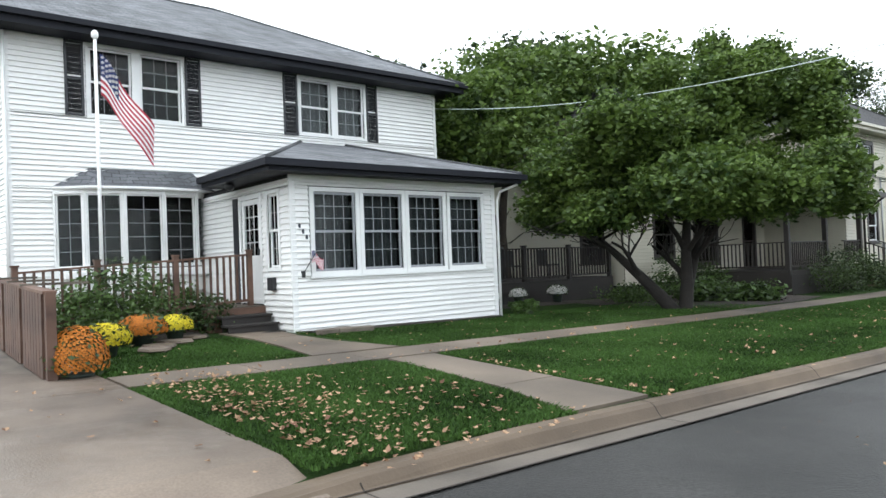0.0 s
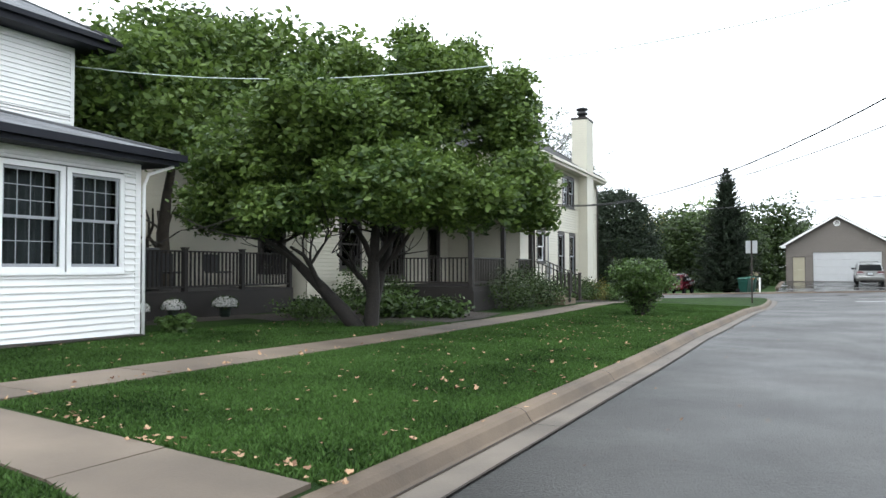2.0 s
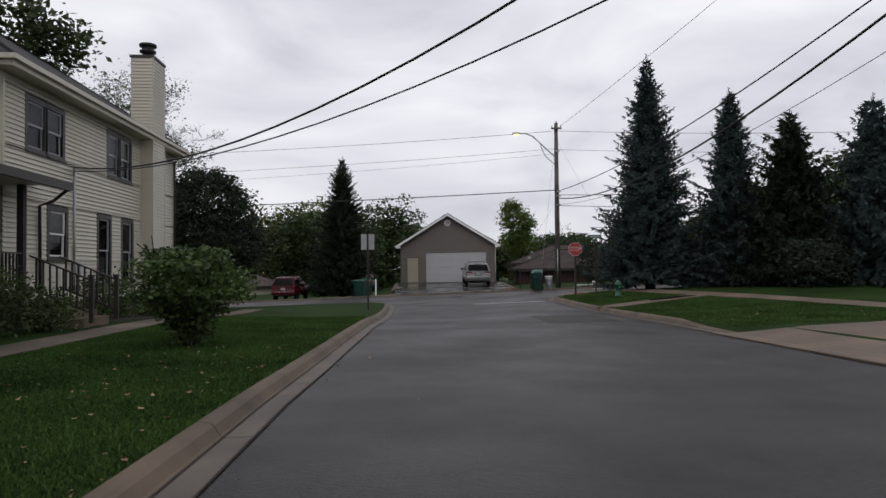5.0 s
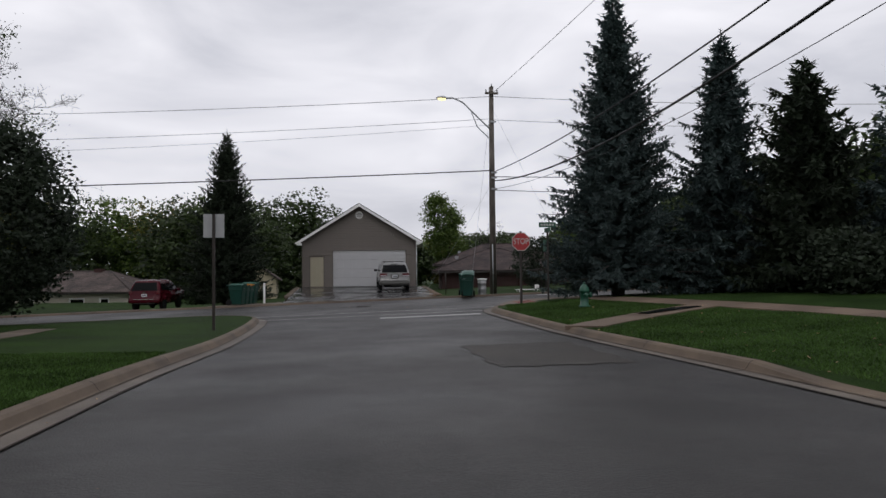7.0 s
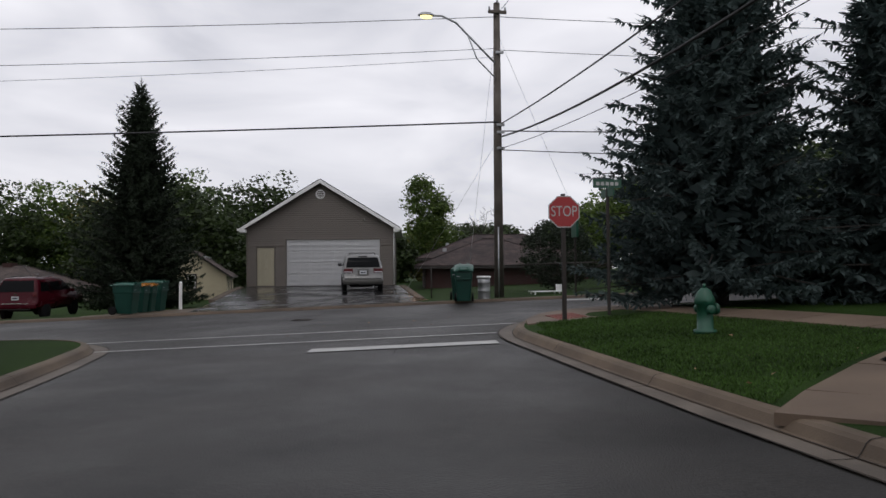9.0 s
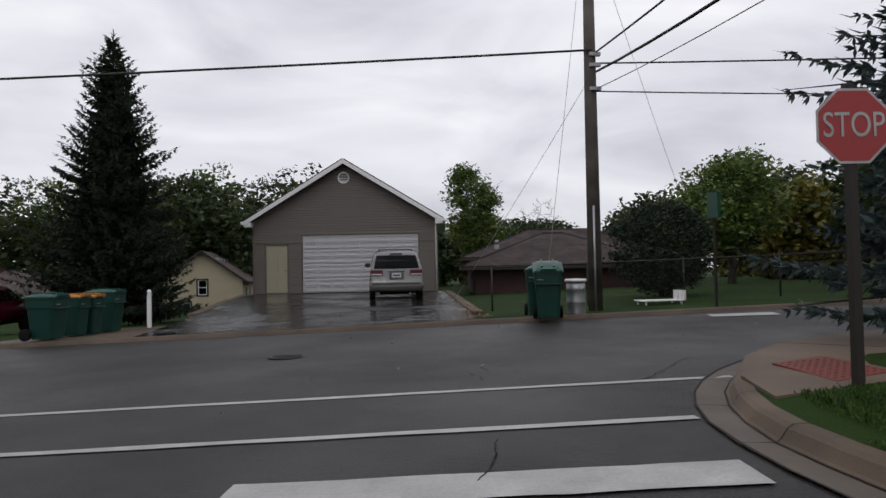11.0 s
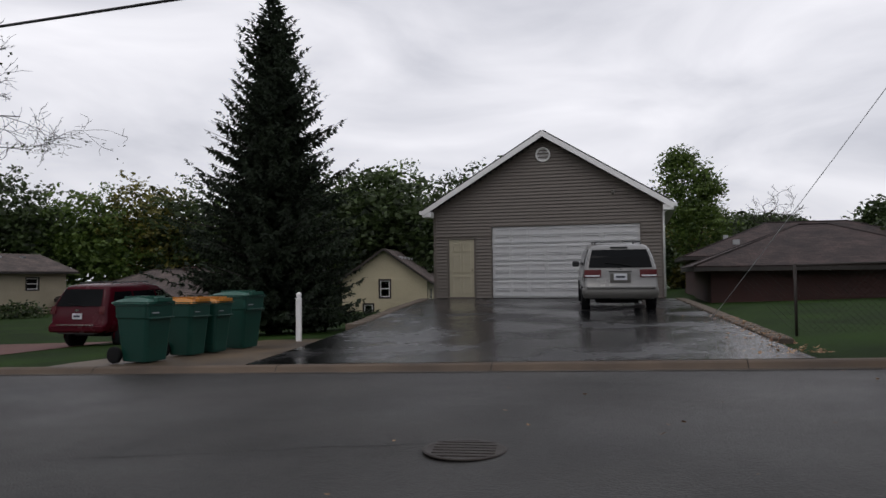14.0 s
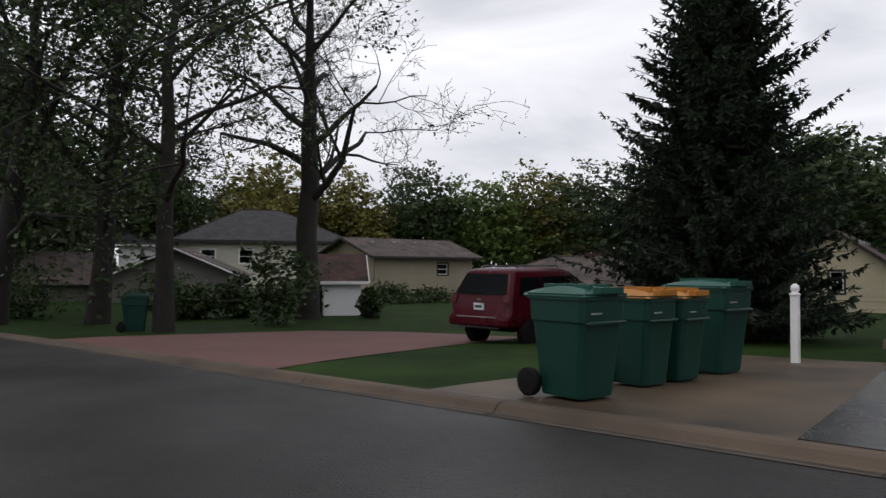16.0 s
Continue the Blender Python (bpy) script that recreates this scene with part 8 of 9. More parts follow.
ramp_piece(bm, [(-13.85, -67.3, 0.78), (-13.45, -67.3, 0.78), (-13.45, -64.3, 0.95), (-15.2, -64.3, 0.95), (-15.2, -67.3, 0.78)], 0.05)
ramp_piece(bm, [(-13.1, -64.3, 1.0), (-13.1, -63.2, 1.0), (-15.2, -63.2, 1.0), (-15.2, -64.3, 1.0)], 0.05)
ramp_piece(bm, [(-9.1, -68.9, 0.56), (-9.1, -67.6, 0.56), (-13.6, -67.6, 0.77), (-13.6, -68.9, 0.77)], 0.05)
part("deck_board", bm, M_GREYWOOD, ramp)
boxes("rim_board", [(-13.44, -13.40, -67.3, -64.2, 0.36, 0.86), (-13.10, -13.06, -64.3, -63.2, 0.5, 0.98), (-13.45, -13.1, -64.32, -64.28, 0.5, 0.98)], M_CEDAR, ramp)
for y, zt in ((-67.25, 1.86), (-66.05, 1.92), (-64.75, 1.97), (-63.35, 2.04)):
    post(ramp, -13.38, y, 0.4, zt, M_CEDAR, 0.09)
for (ya, za), (yb, zb) in zip(((-67.25, 0.80), (-66.05, 0.87), (-64.75, 0.93)), ((-66.05, 0.87), (-64.75, 0.93), (-63.35, 1.00))):
    rail(ramp, (-13.38, ya, za), (-13.38, yb, zb), 0.95, 0.08, M_CEDAR, 0.125, 0.038, (0.13, 0.035))
for x in (-9.1, -10.4, -11.7, -13.0):
    post(ramp, x, -67.58, 0.25, 1.52 - 0.047 * (x + 9.1), M_CEDAR, 0.10, False)
for xa, xb in ((-9.1, -10.4), (-10.4, -11.7), (-11.7, -13.0)):
    za, zb = 0.52 - 0.047 * (xa + 9.1), 0.52 - 0.047 * (xb + 9.1)
    rail(ramp, (xa, -67.58, za), (xb, -67.58, zb), 0.98, 0.06, M_CEDAR, 0.155, 0.14, (0.14, 0.035))
for i, (dy, L) in enumerate(((0.0, 0.75), (0.35, 0.6), (0.7, 0.5))):
    box("loose_board", (-10.4 - 0.9 * i, -10.3 - 0.9 * i, -67.66, -67.66 + L, 1.585 + 0.045 * i, 1.615 + 0.045 * i), M_GREYWOOD, ramp, "grey board laid across the rails")
steps_ = thing("entrance_steps", (-12.9, -63.7, G1), "dark weathered wooden steps beside the porch", "steps")
for k in range(4):
    box("tread", (-13.05 + 0.26 * k, -12.72 + 0.26 * k, -64.2, -63.22, 0.82 - 0.15 * k, 0.86 - 0.15 * k), M_DARKWOOD, steps_, bevel=0.006)
    box("riser", (-12.78 + 0.26 * k, -12.75 + 0.26 * k, -64.18, -63.24, 0.30, 0.82 - 0.15 * k), M_DARKWOOD, steps_)
# deck of the cream house with dark balustrade
deck = thing("deck", (-15, -53.5, 0.5), "dark stained timber deck with balustrade", "deck")
boxes("deck_floor", [(-18.2, -14.3, -56.8, -50.9, 0.98, 1.04)], M_DARKWOOD, deck)
boxes("deck_skirt", [(-14.34, -14.30, -56.8, -50.9, 0.4, 0.98), (-18.2, -14.34, -56.84, -56.8, 0.4, 0.98)], M_DARKWOOD, deck)
for y in (-56.75, -54.8, -52.9, -51.0):
    post(deck, -14.36, y, 0.4, 2.02, M_DARKWOOD, 0.11)
for a, b in ((-56.7, -54.85), (-54.75, -52.95), (-52.85, -51.05)):
    rail(deck, (-14.36, a, 1.04), (-14.36, b, 1.04), 0.9, 0.08, M_DARKWOOD, 0.12)
rail(deck, (-18.1, -56.75, 1.04), (-14.42, -56.75, 1.04), 0.9, 0.08, M_DARKWOOD, 0.12)
for i, (x, y) in enumerate(((-16.0, -53.6), (-15.8, -52.2), (-16.4, -55.2))):
    ch = thing("patio_chair", (x, y, 1.04), "dark metal patio chair on the deck", "chair", "patio chairs")
    box("seat", (x - 0.25, x + 0.25, y - 0.25, y + 0.25, 1.44, 1.49), M_BLACKPLASTIC, ch, bevel=0.01)
    box("backrest", (x - 0.28, x - 0.24, y - 0.25, y + 0.25, 1.49, 1.95), M_BLACKPLASTIC, ch, bevel=0.01)
    for dx in (-0.22, 0.22):
        for dy in (-0.22, 0.22):
            tube("leg", [(x + dx, y + dy, 1.04), (x + dx, y + dy, 1.45)], 0.015, M_BLACKPLASTIC, ch)
gr = thing("barbecue", (-15.4, -55.2, 1.04), "covered black barbecue grill on the deck", "barbecue")
box("cover", (-15.7, -15.1, -55.7, -54.7, 1.06, 2.05), M_BLACKPLASTIC, gr, bevel=0.09)

# flag on its pole
FXp, FYp = -13.6, -65.92
fz = ground_z(FXp, FYp)
fpole = thing("flagpole", (FXp, FYp, fz), "white metal flagpole with a drooping striped flag", "flagpole")
tube("pole", [(FXp, FYp, fz - 0.1), (FXp, FYp, 5.75)], [0.035, 0.028], M_WHITE, fpole)
lathe("finial", [(0.02, 5.74), (0.06, 5.78), (0.06, 5.86), (0.02, 5.90)], M_WHITE, fpole, "white ball finial", 12, Matrix.Translation((FXp, FYp, 0)))
box("bracket", (FXp - 0.06, FXp + 0.06, FYp - 0.12, FYp + 0.06, 1.58, 1.78), M_BLACKPLASTIC, fpole, "black clamp to the rail")


def flag_cloth(parent, origin, w, h, along, droop, mats, nx=24, ny=13, fold=0.06):
    """A hanging flag: striped field and dark canton as separate cloths following one drape."""
    o = Vector(origin)

    def drape(u, v):
        x = u * w
        return o + Vector(along) * (x * 0.62) + Vector((math.sin(u * 9 + v * 2) * fold * (0.3 + u), math.cos(u * 7) * fold * 0.5, -v * h - droop * u ** 1.1 + 0.05 * math.sin(u * 6)))

    for i in range(13):
        v0, v1 = i / 13, (i + 1) / 13
        rows = [[tuple(drape(k / nx, v)) for k in range((0 if i > 6 else int(nx * 0.42)), nx + 1)] for v in (v0, (v0 + v1) / 2, v1)]
        grid("stripe", rows, mats[i % 2], parent, kind="")
    rows = [[tuple(drape(k / nx, v)) for k in range(0, int(nx * 0.42) + 1)] for v in [j / 13 for j in range(8)]]
    can = grid("canton", rows, mats[2], parent, kind="")
    bm = bmesh.new()
    for a in range(5):
        for b in range(4):
            c = drape(0.04 + 0.08 * a, 0.07 + 0.125 * b) + Vector((0.012, 0, 0))
            for s in (0, 1):
                pts = [c + Vector((0.002, 0.026 * w * math.cos(t + s), 0.026 * w * math.sin(t + s))) for t in (math.pi / 2, math.pi * 7 / 6, math.pi * 11 / 6)]
                bm.faces.new([bm.verts.new(p) for p in pts])
    part("star", bm, mats[1], can, kind="stuff")


flag_cloth(fpole, (FXp + 0.04, FYp + 0.03, 5.5), 1.35, 0.72, (0.25, 0.97, 0), 1.2, (M_FLAGRED, M_FLAGWHITE, M_FLAGBLUE))
sf = thing("small_flag", (XP + 0.05, -62.95, 1.62), "small striped flag on a wall bracket", "flag")
tube("staff", [(XP + 0.03, -62.95, 1.58), (XP + 0.25, -62.80, 1.95)], 0.008, M_BLACKPLASTIC, sf)
flag_cloth(sf, (XP + 0.18, -62.86, 1.96), 0.34, 0.20, (0.3, 0.95, 0), 0.12, (M_FLAGRED, M_FLAGWHITE, M_FLAGBLUE), 10, 13, 0.012)
box("bracket", (XP + 0.0, XP + 0.06, -62.99, -62.93, 1.50, 1.62), M_BLACKPLASTIC, sf)


# ---- neighbouring houses in the distance ----
def small_house(label, m, w, d, wall_h, rise, wall_mat, roof_mat, windows=(), hip=False, over=0.4, door=None, trim=None, chimney=None, base=2.0, lower=None, end_windows=()):
    """Plain house in local metres: front facing -y from u=0..w, depth d, gable ends on the left and right unless hipped."""
    h = thing("house", m.translation, label, "house")
    wl_ = wall_shell("wall", m, 0, w, -base, wall_h, M_DARKROOM, h, [q[:4] for q in windows])
    siding(wl_, m, 0, w, -base * 0.2, wall_h, 0.18, wall_mat, [(a - 0.08, b + 0.08, c - 0.08, e + 0.08) for a, b, c, e in windows], single=False)
    if lower:
        box("lower_wall", (0, w, -0.02, 0.0, -base, lower), M_KERB, h, "", m)
    for q in windows:
        sash_window(h, m, *q, trim or M_WHITE, M_WHITE, 2, (0, 0), None, 0.08, sill=False, label="small white-framed window")
    box("inner_wall", (0.12, w - 0.12, 1.0, 1.1, -base, wall_h), M_DARKROOM, h, "", m)
    for u, s in ((0, -1), (w, 1)):
        mm = m @ Matrix.Translation((u, 0 if s > 0 else d, 0)) @ Matrix.Rotation(radians(90 * s), 4, "Z")
        end = wall_shell("wall", mm, 0, d, -base, wall_h, M_DARKROOM, h, end_windows if u == 0 else (), 0.12, top=None if hip else (0, d, d / 2, wall_h, wall_h + rise))
        siding(end, mm, 0, d, -base * 0.2, wall_h + (0 if hip else rise - 0.1), 0.18, wall_mat, [(a - 0.08, b + 0.08, c - 0.08, e + 0.08) for a, b, c, e in end_windows] if u == 0 else (),
               edges=None if hip else (lambda z: (0, d) if z < wall_h else (d / 2 * (z - wall_h) / rise, d - d / 2 * (z - wall_h) / rise)), single=False)
        if u == 0:
            for q in end_windows:
                sash_window(h, mm, *q, trim or M_WHITE, M_WHITE, 2, (0, 0), None, 0.1, sill=False, label="dark-framed window")
        if not hip and not (u == 0 and end_windows):
            sash_window(h, mm, d * 0.45, d * 0.45 + 0.8, wall_h - 1.3, wall_h - 0.4, trim or M_WHITE, M_WHITE, 2, (0, 0), None, 0.08, sill=False, label="small white-framed window")
    box("back_wall", (0, w, d - 0.12, d, -base, wall_h), wall_mat, h, "", m)
    if hip:
        hip_roof(h, 0, w, 0, d, wall_h + 0.05, rise / (min(w, d) / 2), over, roof_mat, trim or M_BROWNTRIM, trim or M_BROWNTRIM, 0.15, m, False)
    else:
        k = rise / (d / 2)
        for s in (0, 1):
            y0, y1 = (-over, d / 2) if s == 0 else (d + over, d / 2)
            pts = [(-over, y0, wall_h - over * k), (w + over, y0, wall_h - over * k), (w + over, y1, wall_h + rise), (-over, y1, wall_h + rise)]
            roof_plane("roof", [m @ Vector(p) for p in pts], roof_mat, h, 0.08)
        box("rain_gutter", (-over, w + over, -over - 0.08, -over, wall_h - over * k - 0.06, wall_h - over * k + 0.06), trim or M_WHITE, h, "", m)
        for u in (-over, w + over):
            bm = bmesh.new()
            for sgn in (0, 1):
                y0 = -over if sgn == 0 else d + over
                add_tube(bm, [m @ Vector((u, y0, wall_h - over * k)), m @ Vector((u, d / 2, wall_h + rise))], 0.06, 4)
            part("rake_board", bm, trim or M_WHITE, h)
    if chimney:
        box("chimney", (chimney[0] - 0.35, chimney[0] + 0.35, d / 2 - 0.3, d / 2 + 0.3, wall_h, wall_h + rise + chimney[1]), M_BRICKBROWN, h, "", m)
    for k in range(4 if w > 4 else 0):
        box("roof_vent", (w * (0.15 + 0.22 * k) - 0.12, w * (0.15 + 0.22 * k) + 0.12, d / 2 - 0.9, d / 2 - 0.65, wall_h + rise * 0.68, wall_h + rise * 0.68 + 0.20), M_STEEL, h, "small roof vent", m)
    return h


# tan split-level: front runs away to the right, gable end on the left
small_house("tan split-level house with brown roof and gable end", Matrix.Translation((-28.8, 9.2, -1.7)) @ Matrix.Rotation(radians(78.5), 4, "Z"), 7.4, 5.4, 3.45, 0.95, M_TAN, M_SHINGLEBROWN,
            [(4.6, 5.4, 2.3, 2.95), (4.4, 5.2, 0.3, 1.0)], False, 0.5, trim=M_BROWNTRIM, lower=1.2)
small_house("low cream house with dark brown roof", Matrix.Translation((-27.0, 16.0, -2.3)) @ Matrix.Rotation(radians(-14), 4, "Z"), 11.0, 7.0, 2.2, 1.5, M_CREAM, M_SHINGLEBROWN,
            [(2.0, 2.8, 0.7, 1.7), (6.0, 7.2, 0.7, 1.7), (8.6, 9.3, 0.7, 1.7)], True, 0.5, chimney=(6.5, 0.5))
small_house("pale yellow gabled house below the garage", Matrix.Translation((-4.75, 16.5, -1.6)) @ Matrix.Rotation(radians(92), 4, "Z"), 7.0, 5.0, 2.55, 1.75, M_YELLOW, M_SHINGLEBROWN,
            [(1.5, 2.1, 0.6, 1.9), (4.0, 4.6, 0.6, 1.9)], False, 0.35, trim=M_BROWNTRIM, end_windows=((2.25, 2.8, 1.55, 2.5), (1.3, 1.8, 0.3, 1.1)))
small_house("dark brick house with low brown hip roof", Matrix.Translation((7.9, 3.2, -0.45)) @ Matrix.Rotation(radians(-8), 4, "Z"), 8.6, 7.5, 1.75, 1.45, M_BRICKBROWN, M_SHINGLERED,
            [], True, 0.6, trim=M_BROWNTRIM)
small_house("dark brick house with brown hip roof behind", Matrix.Translation((9.5, 13.0, -0.3)) @ Matrix.Rotation(radians(-8), 4, "Z"), 12.0, 8.0, 2.2, 1.6, M_BRICKBROWN, M_SHINGLERED, [], True, 0.6, trim=M_BROWNTRIM)
small_house("small white shed with rust-brown roof", Matrix.Translation((-22.6, -0.3, -1.45)) @ Matrix.Rotation(radians(48), 4, "Z"), 1.45, 2.8, 2.05, 0.9, M_WHITE, M_SHINGLERUST, [], False, 0.3, base=1.0)
small_house("grey house with front gable and brown roof", Matrix.Translation((-34.6, 4.4, -1.7)) @ Matrix.Rotation(radians(140), 4, "Z"), 8.0, 6.4, 2.3, 1.4, M_GREYSIDE, M_SHINGLEBROWN, [], False, 0.5)
small_house("large two-storey house with steep dark roof", Matrix.Translation((-48.3, 9.4, -2.0)) @ Matrix.Rotation(radians(55), 4, "Z"), 12.0, 9.0, 4.9, 2.3, M_CREAM, M_SHINGLEDARK, [(1.5, 2.5, 3.3, 4.3), (4.2, 5.2, 3.3, 4.3), (8.0, 9.0, 3.3, 4.3)], True, 0.6)
small_house("white two-storey house far down the street", Matrix.Translation((-57.0, 9.5, -1.9)) @ Matrix.Rotation(radians(60), 4, "Z"), 6.0, 8.0, 4.8, 1.8, M_WHITE, M_SHINGLEDARK, [(1.5, 2.4, 2.8, 3.8), (3.6, 4.5, 2.8, 3.8), (1.5, 2.4, 0.6, 1.6)], False, 0.4)
ob_m = Matrix.Translation((-21.5, -60.5, 0.5)) @ Matrix.Rotation(radians(90), 4, "Z")
small_house("cream outbuilding with dark hip roof behind the deck", ob_m, 9.0, 6.0, 1.75, 1.5, M_CREAM, M_SHINGLEDARK, [(6.2, 7.0, 0.8, 1.4)], True, 0.5, base=0.6)
small_house("white house at the back of the neighbouring lots", Matrix.Translation((24.0, -24.0, 0.2)) @ Matrix.Rotation(radians(-70), 4, "Z"), 8.0, 8.0, 3.0, 1.8, M_WHITE, M_SHINGLEDARK, [(2.0, 2.9, 0.9, 2.1)], False, 0.4)
small_house("low grey house with faded brown roof", Matrix.Translation((-46.5, 3.4, -1.9)) @ Matrix.Rotation(radians(238), 4, "Z"), 9.0, 6.5, 2.1, 1.6, M_GREYSIDE, M_SHINGLEBROWN, [(1.5, 2.5, 0.7, 1.6), (5.5, 6.8, 0.7, 1.6)], False, 0.5)
# chain-link fence and fallen white chair beside the pole
fence = thing("fence", (9.0, -12.0, 0.1), "low dark chain-link fence beside the brick house", "fence")
for i, u in enumerate(span(7.2, 22.0, 2.4)):
    x, y = gw(u, -11.5)
    tube("post", [(x, y, ground_z(x, y) - 0.1), (x, y, ground_z(x, y) + 1.15)], 0.025, M_DARKSTEEL, fence)
xa, ya = gw(7.2, -11.5)
xb, yb = gw(21.6, -11.5)
tube("top_rail", [(xa, ya, ground_z(xa, ya) + 1.12), (xb, yb, ground_z(xb, yb) + 1.12)], 0.02, M_DARKSTEEL, fence)
bm = bmesh.new()
for i in range(140):
    k = i / 140
    x0, y0 = xa + (xb - xa) * k, ya + (yb - ya) * k
    for s in (-1, 1):
        x1, y1 = x0 + (xb - xa) * 0.07 * s, y0 + (yb - ya) * 0.07 * s
        add_tube(bm, [(x0, y0, ground_z(x0, y0) + 0.05), (x1, y1, ground_z(x1, y1) + 1.1)], 0.0022, 3, caps=False)
part("mesh", bm, M_DARKSTEEL, fence, kind="stuff")
fx_, fy_ = 9.5, -13.7
fzz = ground_z(fx_, fy_)
lawnch = thing("garden_chair", (fx_, fy_, fzz), "white slatted garden chair lying on the grass", "chair")
for k in range(6):
    box("slat", (fx_ - 0.6, fx_ + 0.5, fy_ - 0.3 + 0.1 * k, fy_ - 0.23 + 0.1 * k, fzz + 0.08, fzz + 0.11), M_WHITE, lawnch, bevel=0.004)
for k in range(4):
    box("back_slat", (fx_ + 0.45, fx_ + 0.50, fy_ - 0.3 + 0.16 * k, fy_ - 0.2 + 0.16 * k, fzz + 0.08, fzz + 0.34), M_WHITE, lawnch, m=Matrix.Identity(4))
for dx in (-0.5, 0.4):
    for dy in (-0.25, 0.25):
        box("leg", (fx_ + dx - 0.02, fx_ + dx + 0.02, fy_ + dy - 0.02, fy_ + dy + 0.02, fzz - 0.01, fzz + 0.09), M_WHITE, lawnch)


# ---- grass blades and fallen leaves ----
CORNER = (XR + 4.6, (NEAR_RIGHT - 4.6 - (XR + 4.6) * math.sin(TH)) / math.cos(TH), 4.6)


def blades(name, region, n, seed, label, h=0.036, skip=()):
    rng = np.random.default_rng(seed)
    x = rng.uniform(region[0], region[1], n)
    y = rng.uniform(region[2], region[3], n)
    keep = np.ones(n, bool)
    for a, b, c, d in skip:
        keep &= ~((x > a) & (x < b) & (y > c) & (y < d))
    if region[0] < 0:                     # leave the slanting front path free
        lo = np.interp(x, (-12.8, -8.75, -7.46, -5.6, -3.8), (-64.3, -64.6, -64.02, -64.39, -64.82))
        hi = np.interp(x, (-12.8, -8.75, -7.46, -5.6, -3.8), (-63.2, -63.06, -63.2, -63.48, -63.68))
        keep &= ~((y > lo) & (y < hi))
    if region[0] > 0:                     # leave the curved side path free
        for (x0, y0), (x1, y1) in list(zip(curve, curve[1:])) + list(zip(main_walk, main_walk[1:])):
            t = np.clip(((x - x0) * (x1 - x0) + (y - y0) * (y1 - y0)) / ((x1 - x0) ** 2 + (y1 - y0) ** 2), 0, 1)
            keep &= np.hypot(x - x0 - t * (x1 - x0), y - y0 - t * (y1 - y0)) > 0.6
    keep &= (x < np.array([xl(v) for v in y]) - 0.3) if region[0] < 0 else (x > XR + 0.3)
    if region[0] > 0:                     # inside the rounded corner only
        keep &= (y < CORNER[1]) | (np.hypot(x - CORNER[0], y - CORNER[1]) < CORNER[2] - 0.55) | (x > CORNER[0])
    x, y = x[keep], y[keep]
    z = np.array([ground_z(a, b) for a, b in zip(x, y)])
    hh = h * rng.uniform(0.5, 1.4, len(x))
    a = rng.uniform(0, 2 * np.pi, len(x))
    w = 0.006 + 0.004 * rng.uniform(size=len(x))
    lean = rng.normal(size=(len(x), 2)) * 0.5
    p = np.stack([x, y, z - 0.005], 1)
    side = np.stack([np.cos(a) * w, np.sin(a) * w, np.zeros_like(a)], 1)
    mid = p + np.stack([lean[:, 0] * hh * 0.4, lean[:, 1] * hh * 0.4, hh * 0.6], 1)
    tip = p + np.stack([lean[:, 0] * hh, lean[:, 1] * hh, hh], 1)
    q = np.stack([p - side, p + side, mid + side * 0.8, tip], 1)
    return tagged(quads(name, q, M_BLADE), label, "grass", kind="stuff")


SK = [(-8.92, -7.98, -67.2, -27), (-12.1, -11.5, -63.1, -58.0), (-17, -3, -76, -67.12), (-13.2, -8.5, -66.4, -64.6)]
blades("grass_verge", (-8.0, -3.9, -67.12, -56.0), 230000, 1, "short green grass blades on the verge", skip=SK)
blades("grass_verge", (-8.0, -3.3, -56.0, -36.0), 200000, 2, "short green grass blades on the verge", skip=SK)
blades("grass_front", (-12.1, -8.9, -67.12, -52.0), 150000, 3, "short green grass blades before the porch", skip=SK[:3])
blades("grass_corner", (4.4, 10.5, -43.0, -33.5), 60000, 8, "short green grass blades by the driveway", skip=[(4.4, 11, -50, -43.3)])
blades("grass_corner", (4.7, 9.5, -33.5, -23.5), 60000, 4, "short green grass blades on the corner", skip=[(5.0, 9.8, -25.15, -20)])


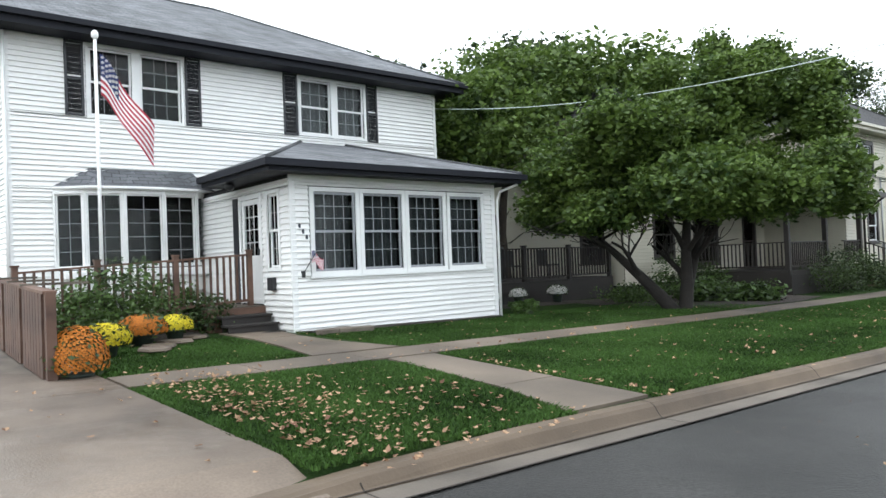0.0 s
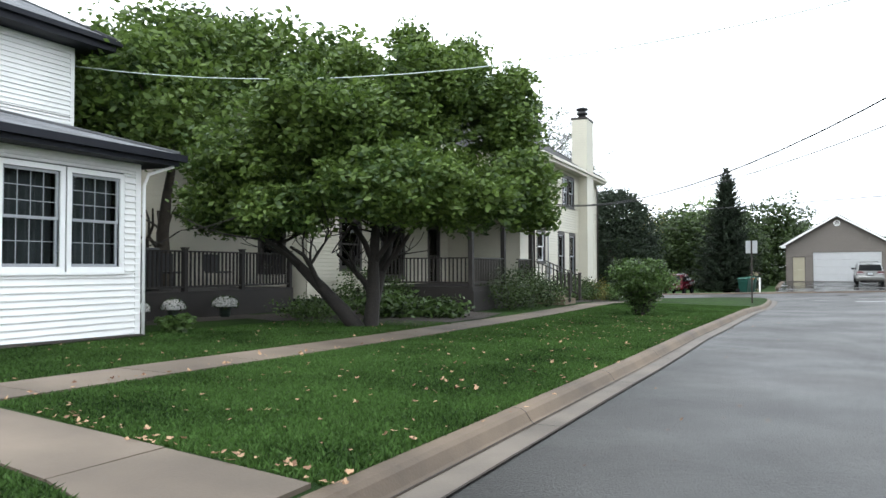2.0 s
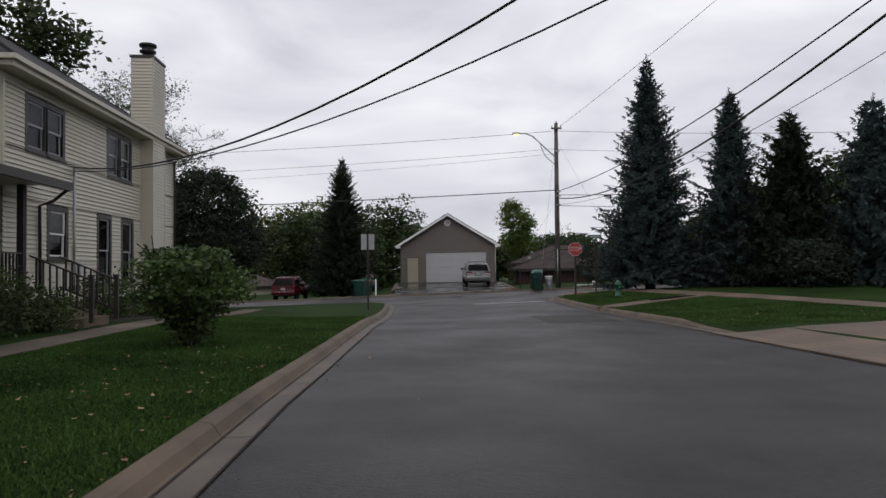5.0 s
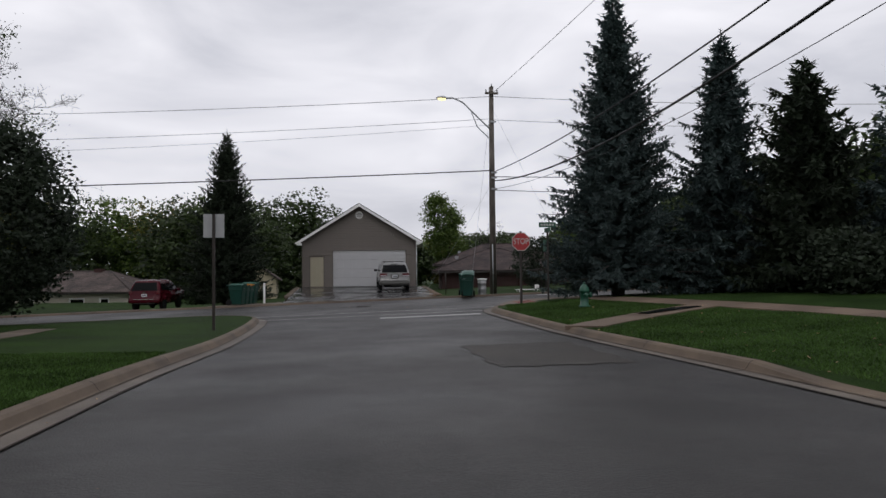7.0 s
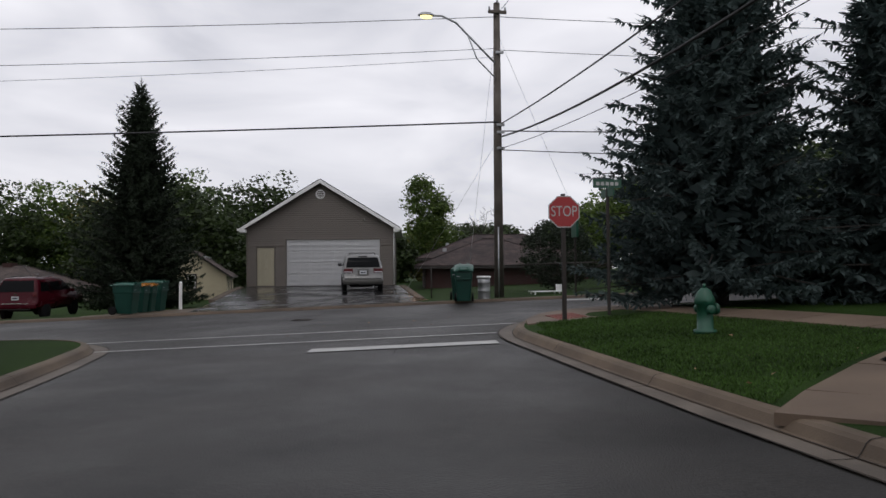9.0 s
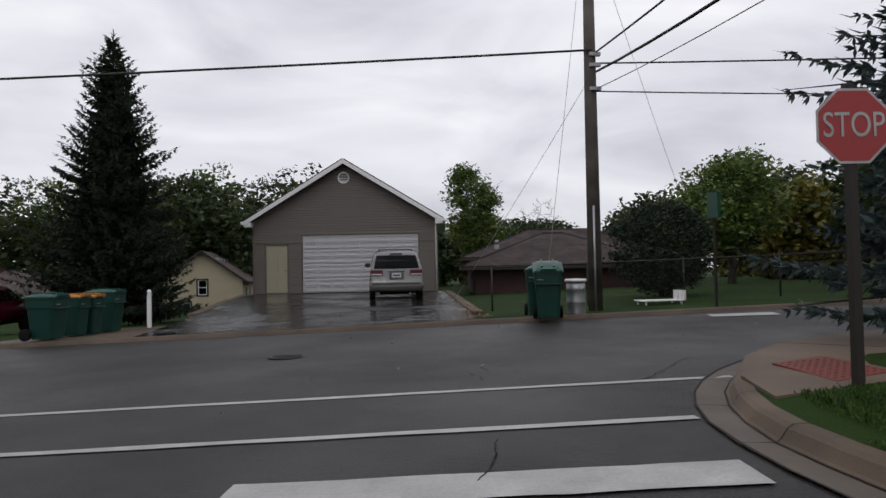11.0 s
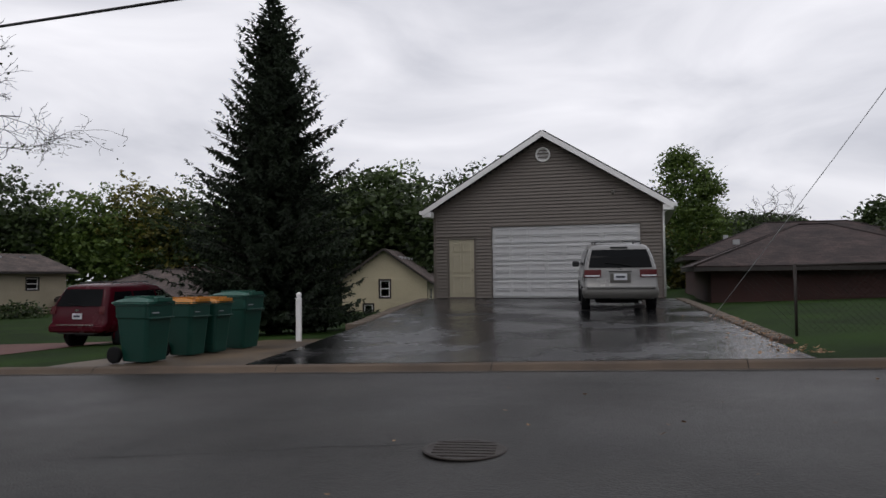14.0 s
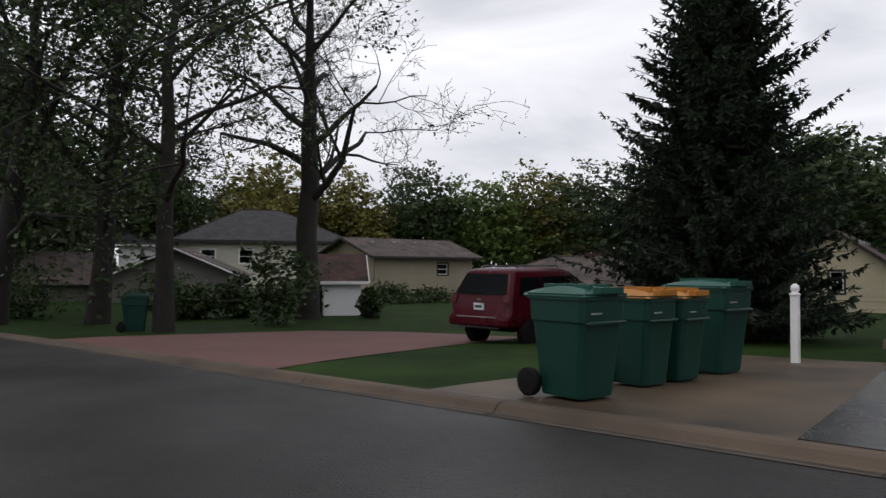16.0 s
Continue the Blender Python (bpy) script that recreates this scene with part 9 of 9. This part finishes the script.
def litter(name, pts, size, seed, label, mat=None):
    rng = np.random.default_rng(seed)
    pts = np.array(pts)
    n = len(pts)
    out = []
    for p in pts:
        a0 = rng.uniform(0, 6.28)
        s = size * rng.uniform(0.6, 1.4)
        tilt = rng.normal(size=2) * 0.35
        for k in range(3):
            a = a0 + (k - 1) * 0.95
            u = np.array([math.cos(a), math.sin(a), 0.0]); v = np.array([-math.sin(a), math.cos(a), 0.0])
            L = s * (1.15 if k == 1 else 0.8)
            loc = [np.zeros(3), u * L * 0.55 + v * L * 0.33, u * L, u * L * 0.5 - v * L * 0.33]
            out.append([p + np.array([q[0], q[1], 0.004 + abs(q[0] * tilt[0] + q[1] * tilt[1]) + 0.10 * np.linalg.norm(q)]) for q in loc])
    return tagged(quads(name, np.array(out), mat or M_FALLEN), label, "fallen leaves", kind="stuff")


rng = np.random.default_rng(5)
pts = []


def lay(x, y, up=0.03):
    pts.append((x, y, ground_z(x, y) + up))


for _ in range(420):                      # drift along the drive's edge
    t = rng.uniform()
    x = -4.3 - 4.2 * t
    lay(x + rng.normal() * 0.3, -66.95 + abs(rng.normal()) * 0.75)
for _ in range(260):
    lay(rng.uniform(-7.4, -4.0), rng.uniform(-66.9, -64.6))
for _ in range(380):
    lay(rng.uniform(-7.4, -4.0), rng.uniform(-63.4, -46.0))
for _ in range(140):
    lay(rng.uniform(-11.8, -8.8), rng.uniform(-66.8, -52.0))
for _ in range(70):
    lay(rng.uniform(-13.0, -4.2), rng.uniform(-71.0, -67.2), 0.025)
for _ in range(110):                      # along slab edges
    lay(-8.05 + rng.normal() * 0.12, rng.uniform(-66.9, -52))
for _ in range(60):
    t = rng.uniform()
    lay(-3.9 - 3.5 * t, -63.62 + 0.42 * t + rng.normal() * 0.08)
for _ in range(60):
    lay(rng.uniform(4.6, 10.0), rng.uniform(-42.0, -29.0))
for _ in range(220):                      # blown against the garage drive's edging and the far kerb
    ly = -14.7 + 6.5 * rng.uniform() ** 1.6
    x, y = gw(6.75 - 0.06 * (ly + 15) + 0.25 - abs(rng.normal()) * 0.35, ly)
    pts.append((x, y, max(drive_z(*gl(x, y)), ground_z(x, y)) + 0.035))
litter("fallen_leaves", pts, 0.034, 6, "scattered dry brown and tan fallen leaves on grass")
pts = []
for _ in range(40):
    x = rng.uniform(-3.4, -2.0)
    y = rng.uniform(-66, -40)
    pts.append((x, y, road_z(x, y) + 0.015))
for _ in range(60):
    x, y = rng.uniform(0, 9), rng.uniform(-24, -16)
    pts.append((x, y, road_z(x, y) + 0.015))
litter("gutter_leaves", pts, 0.026, 7, "few dark fallen leaves on the asphalt")
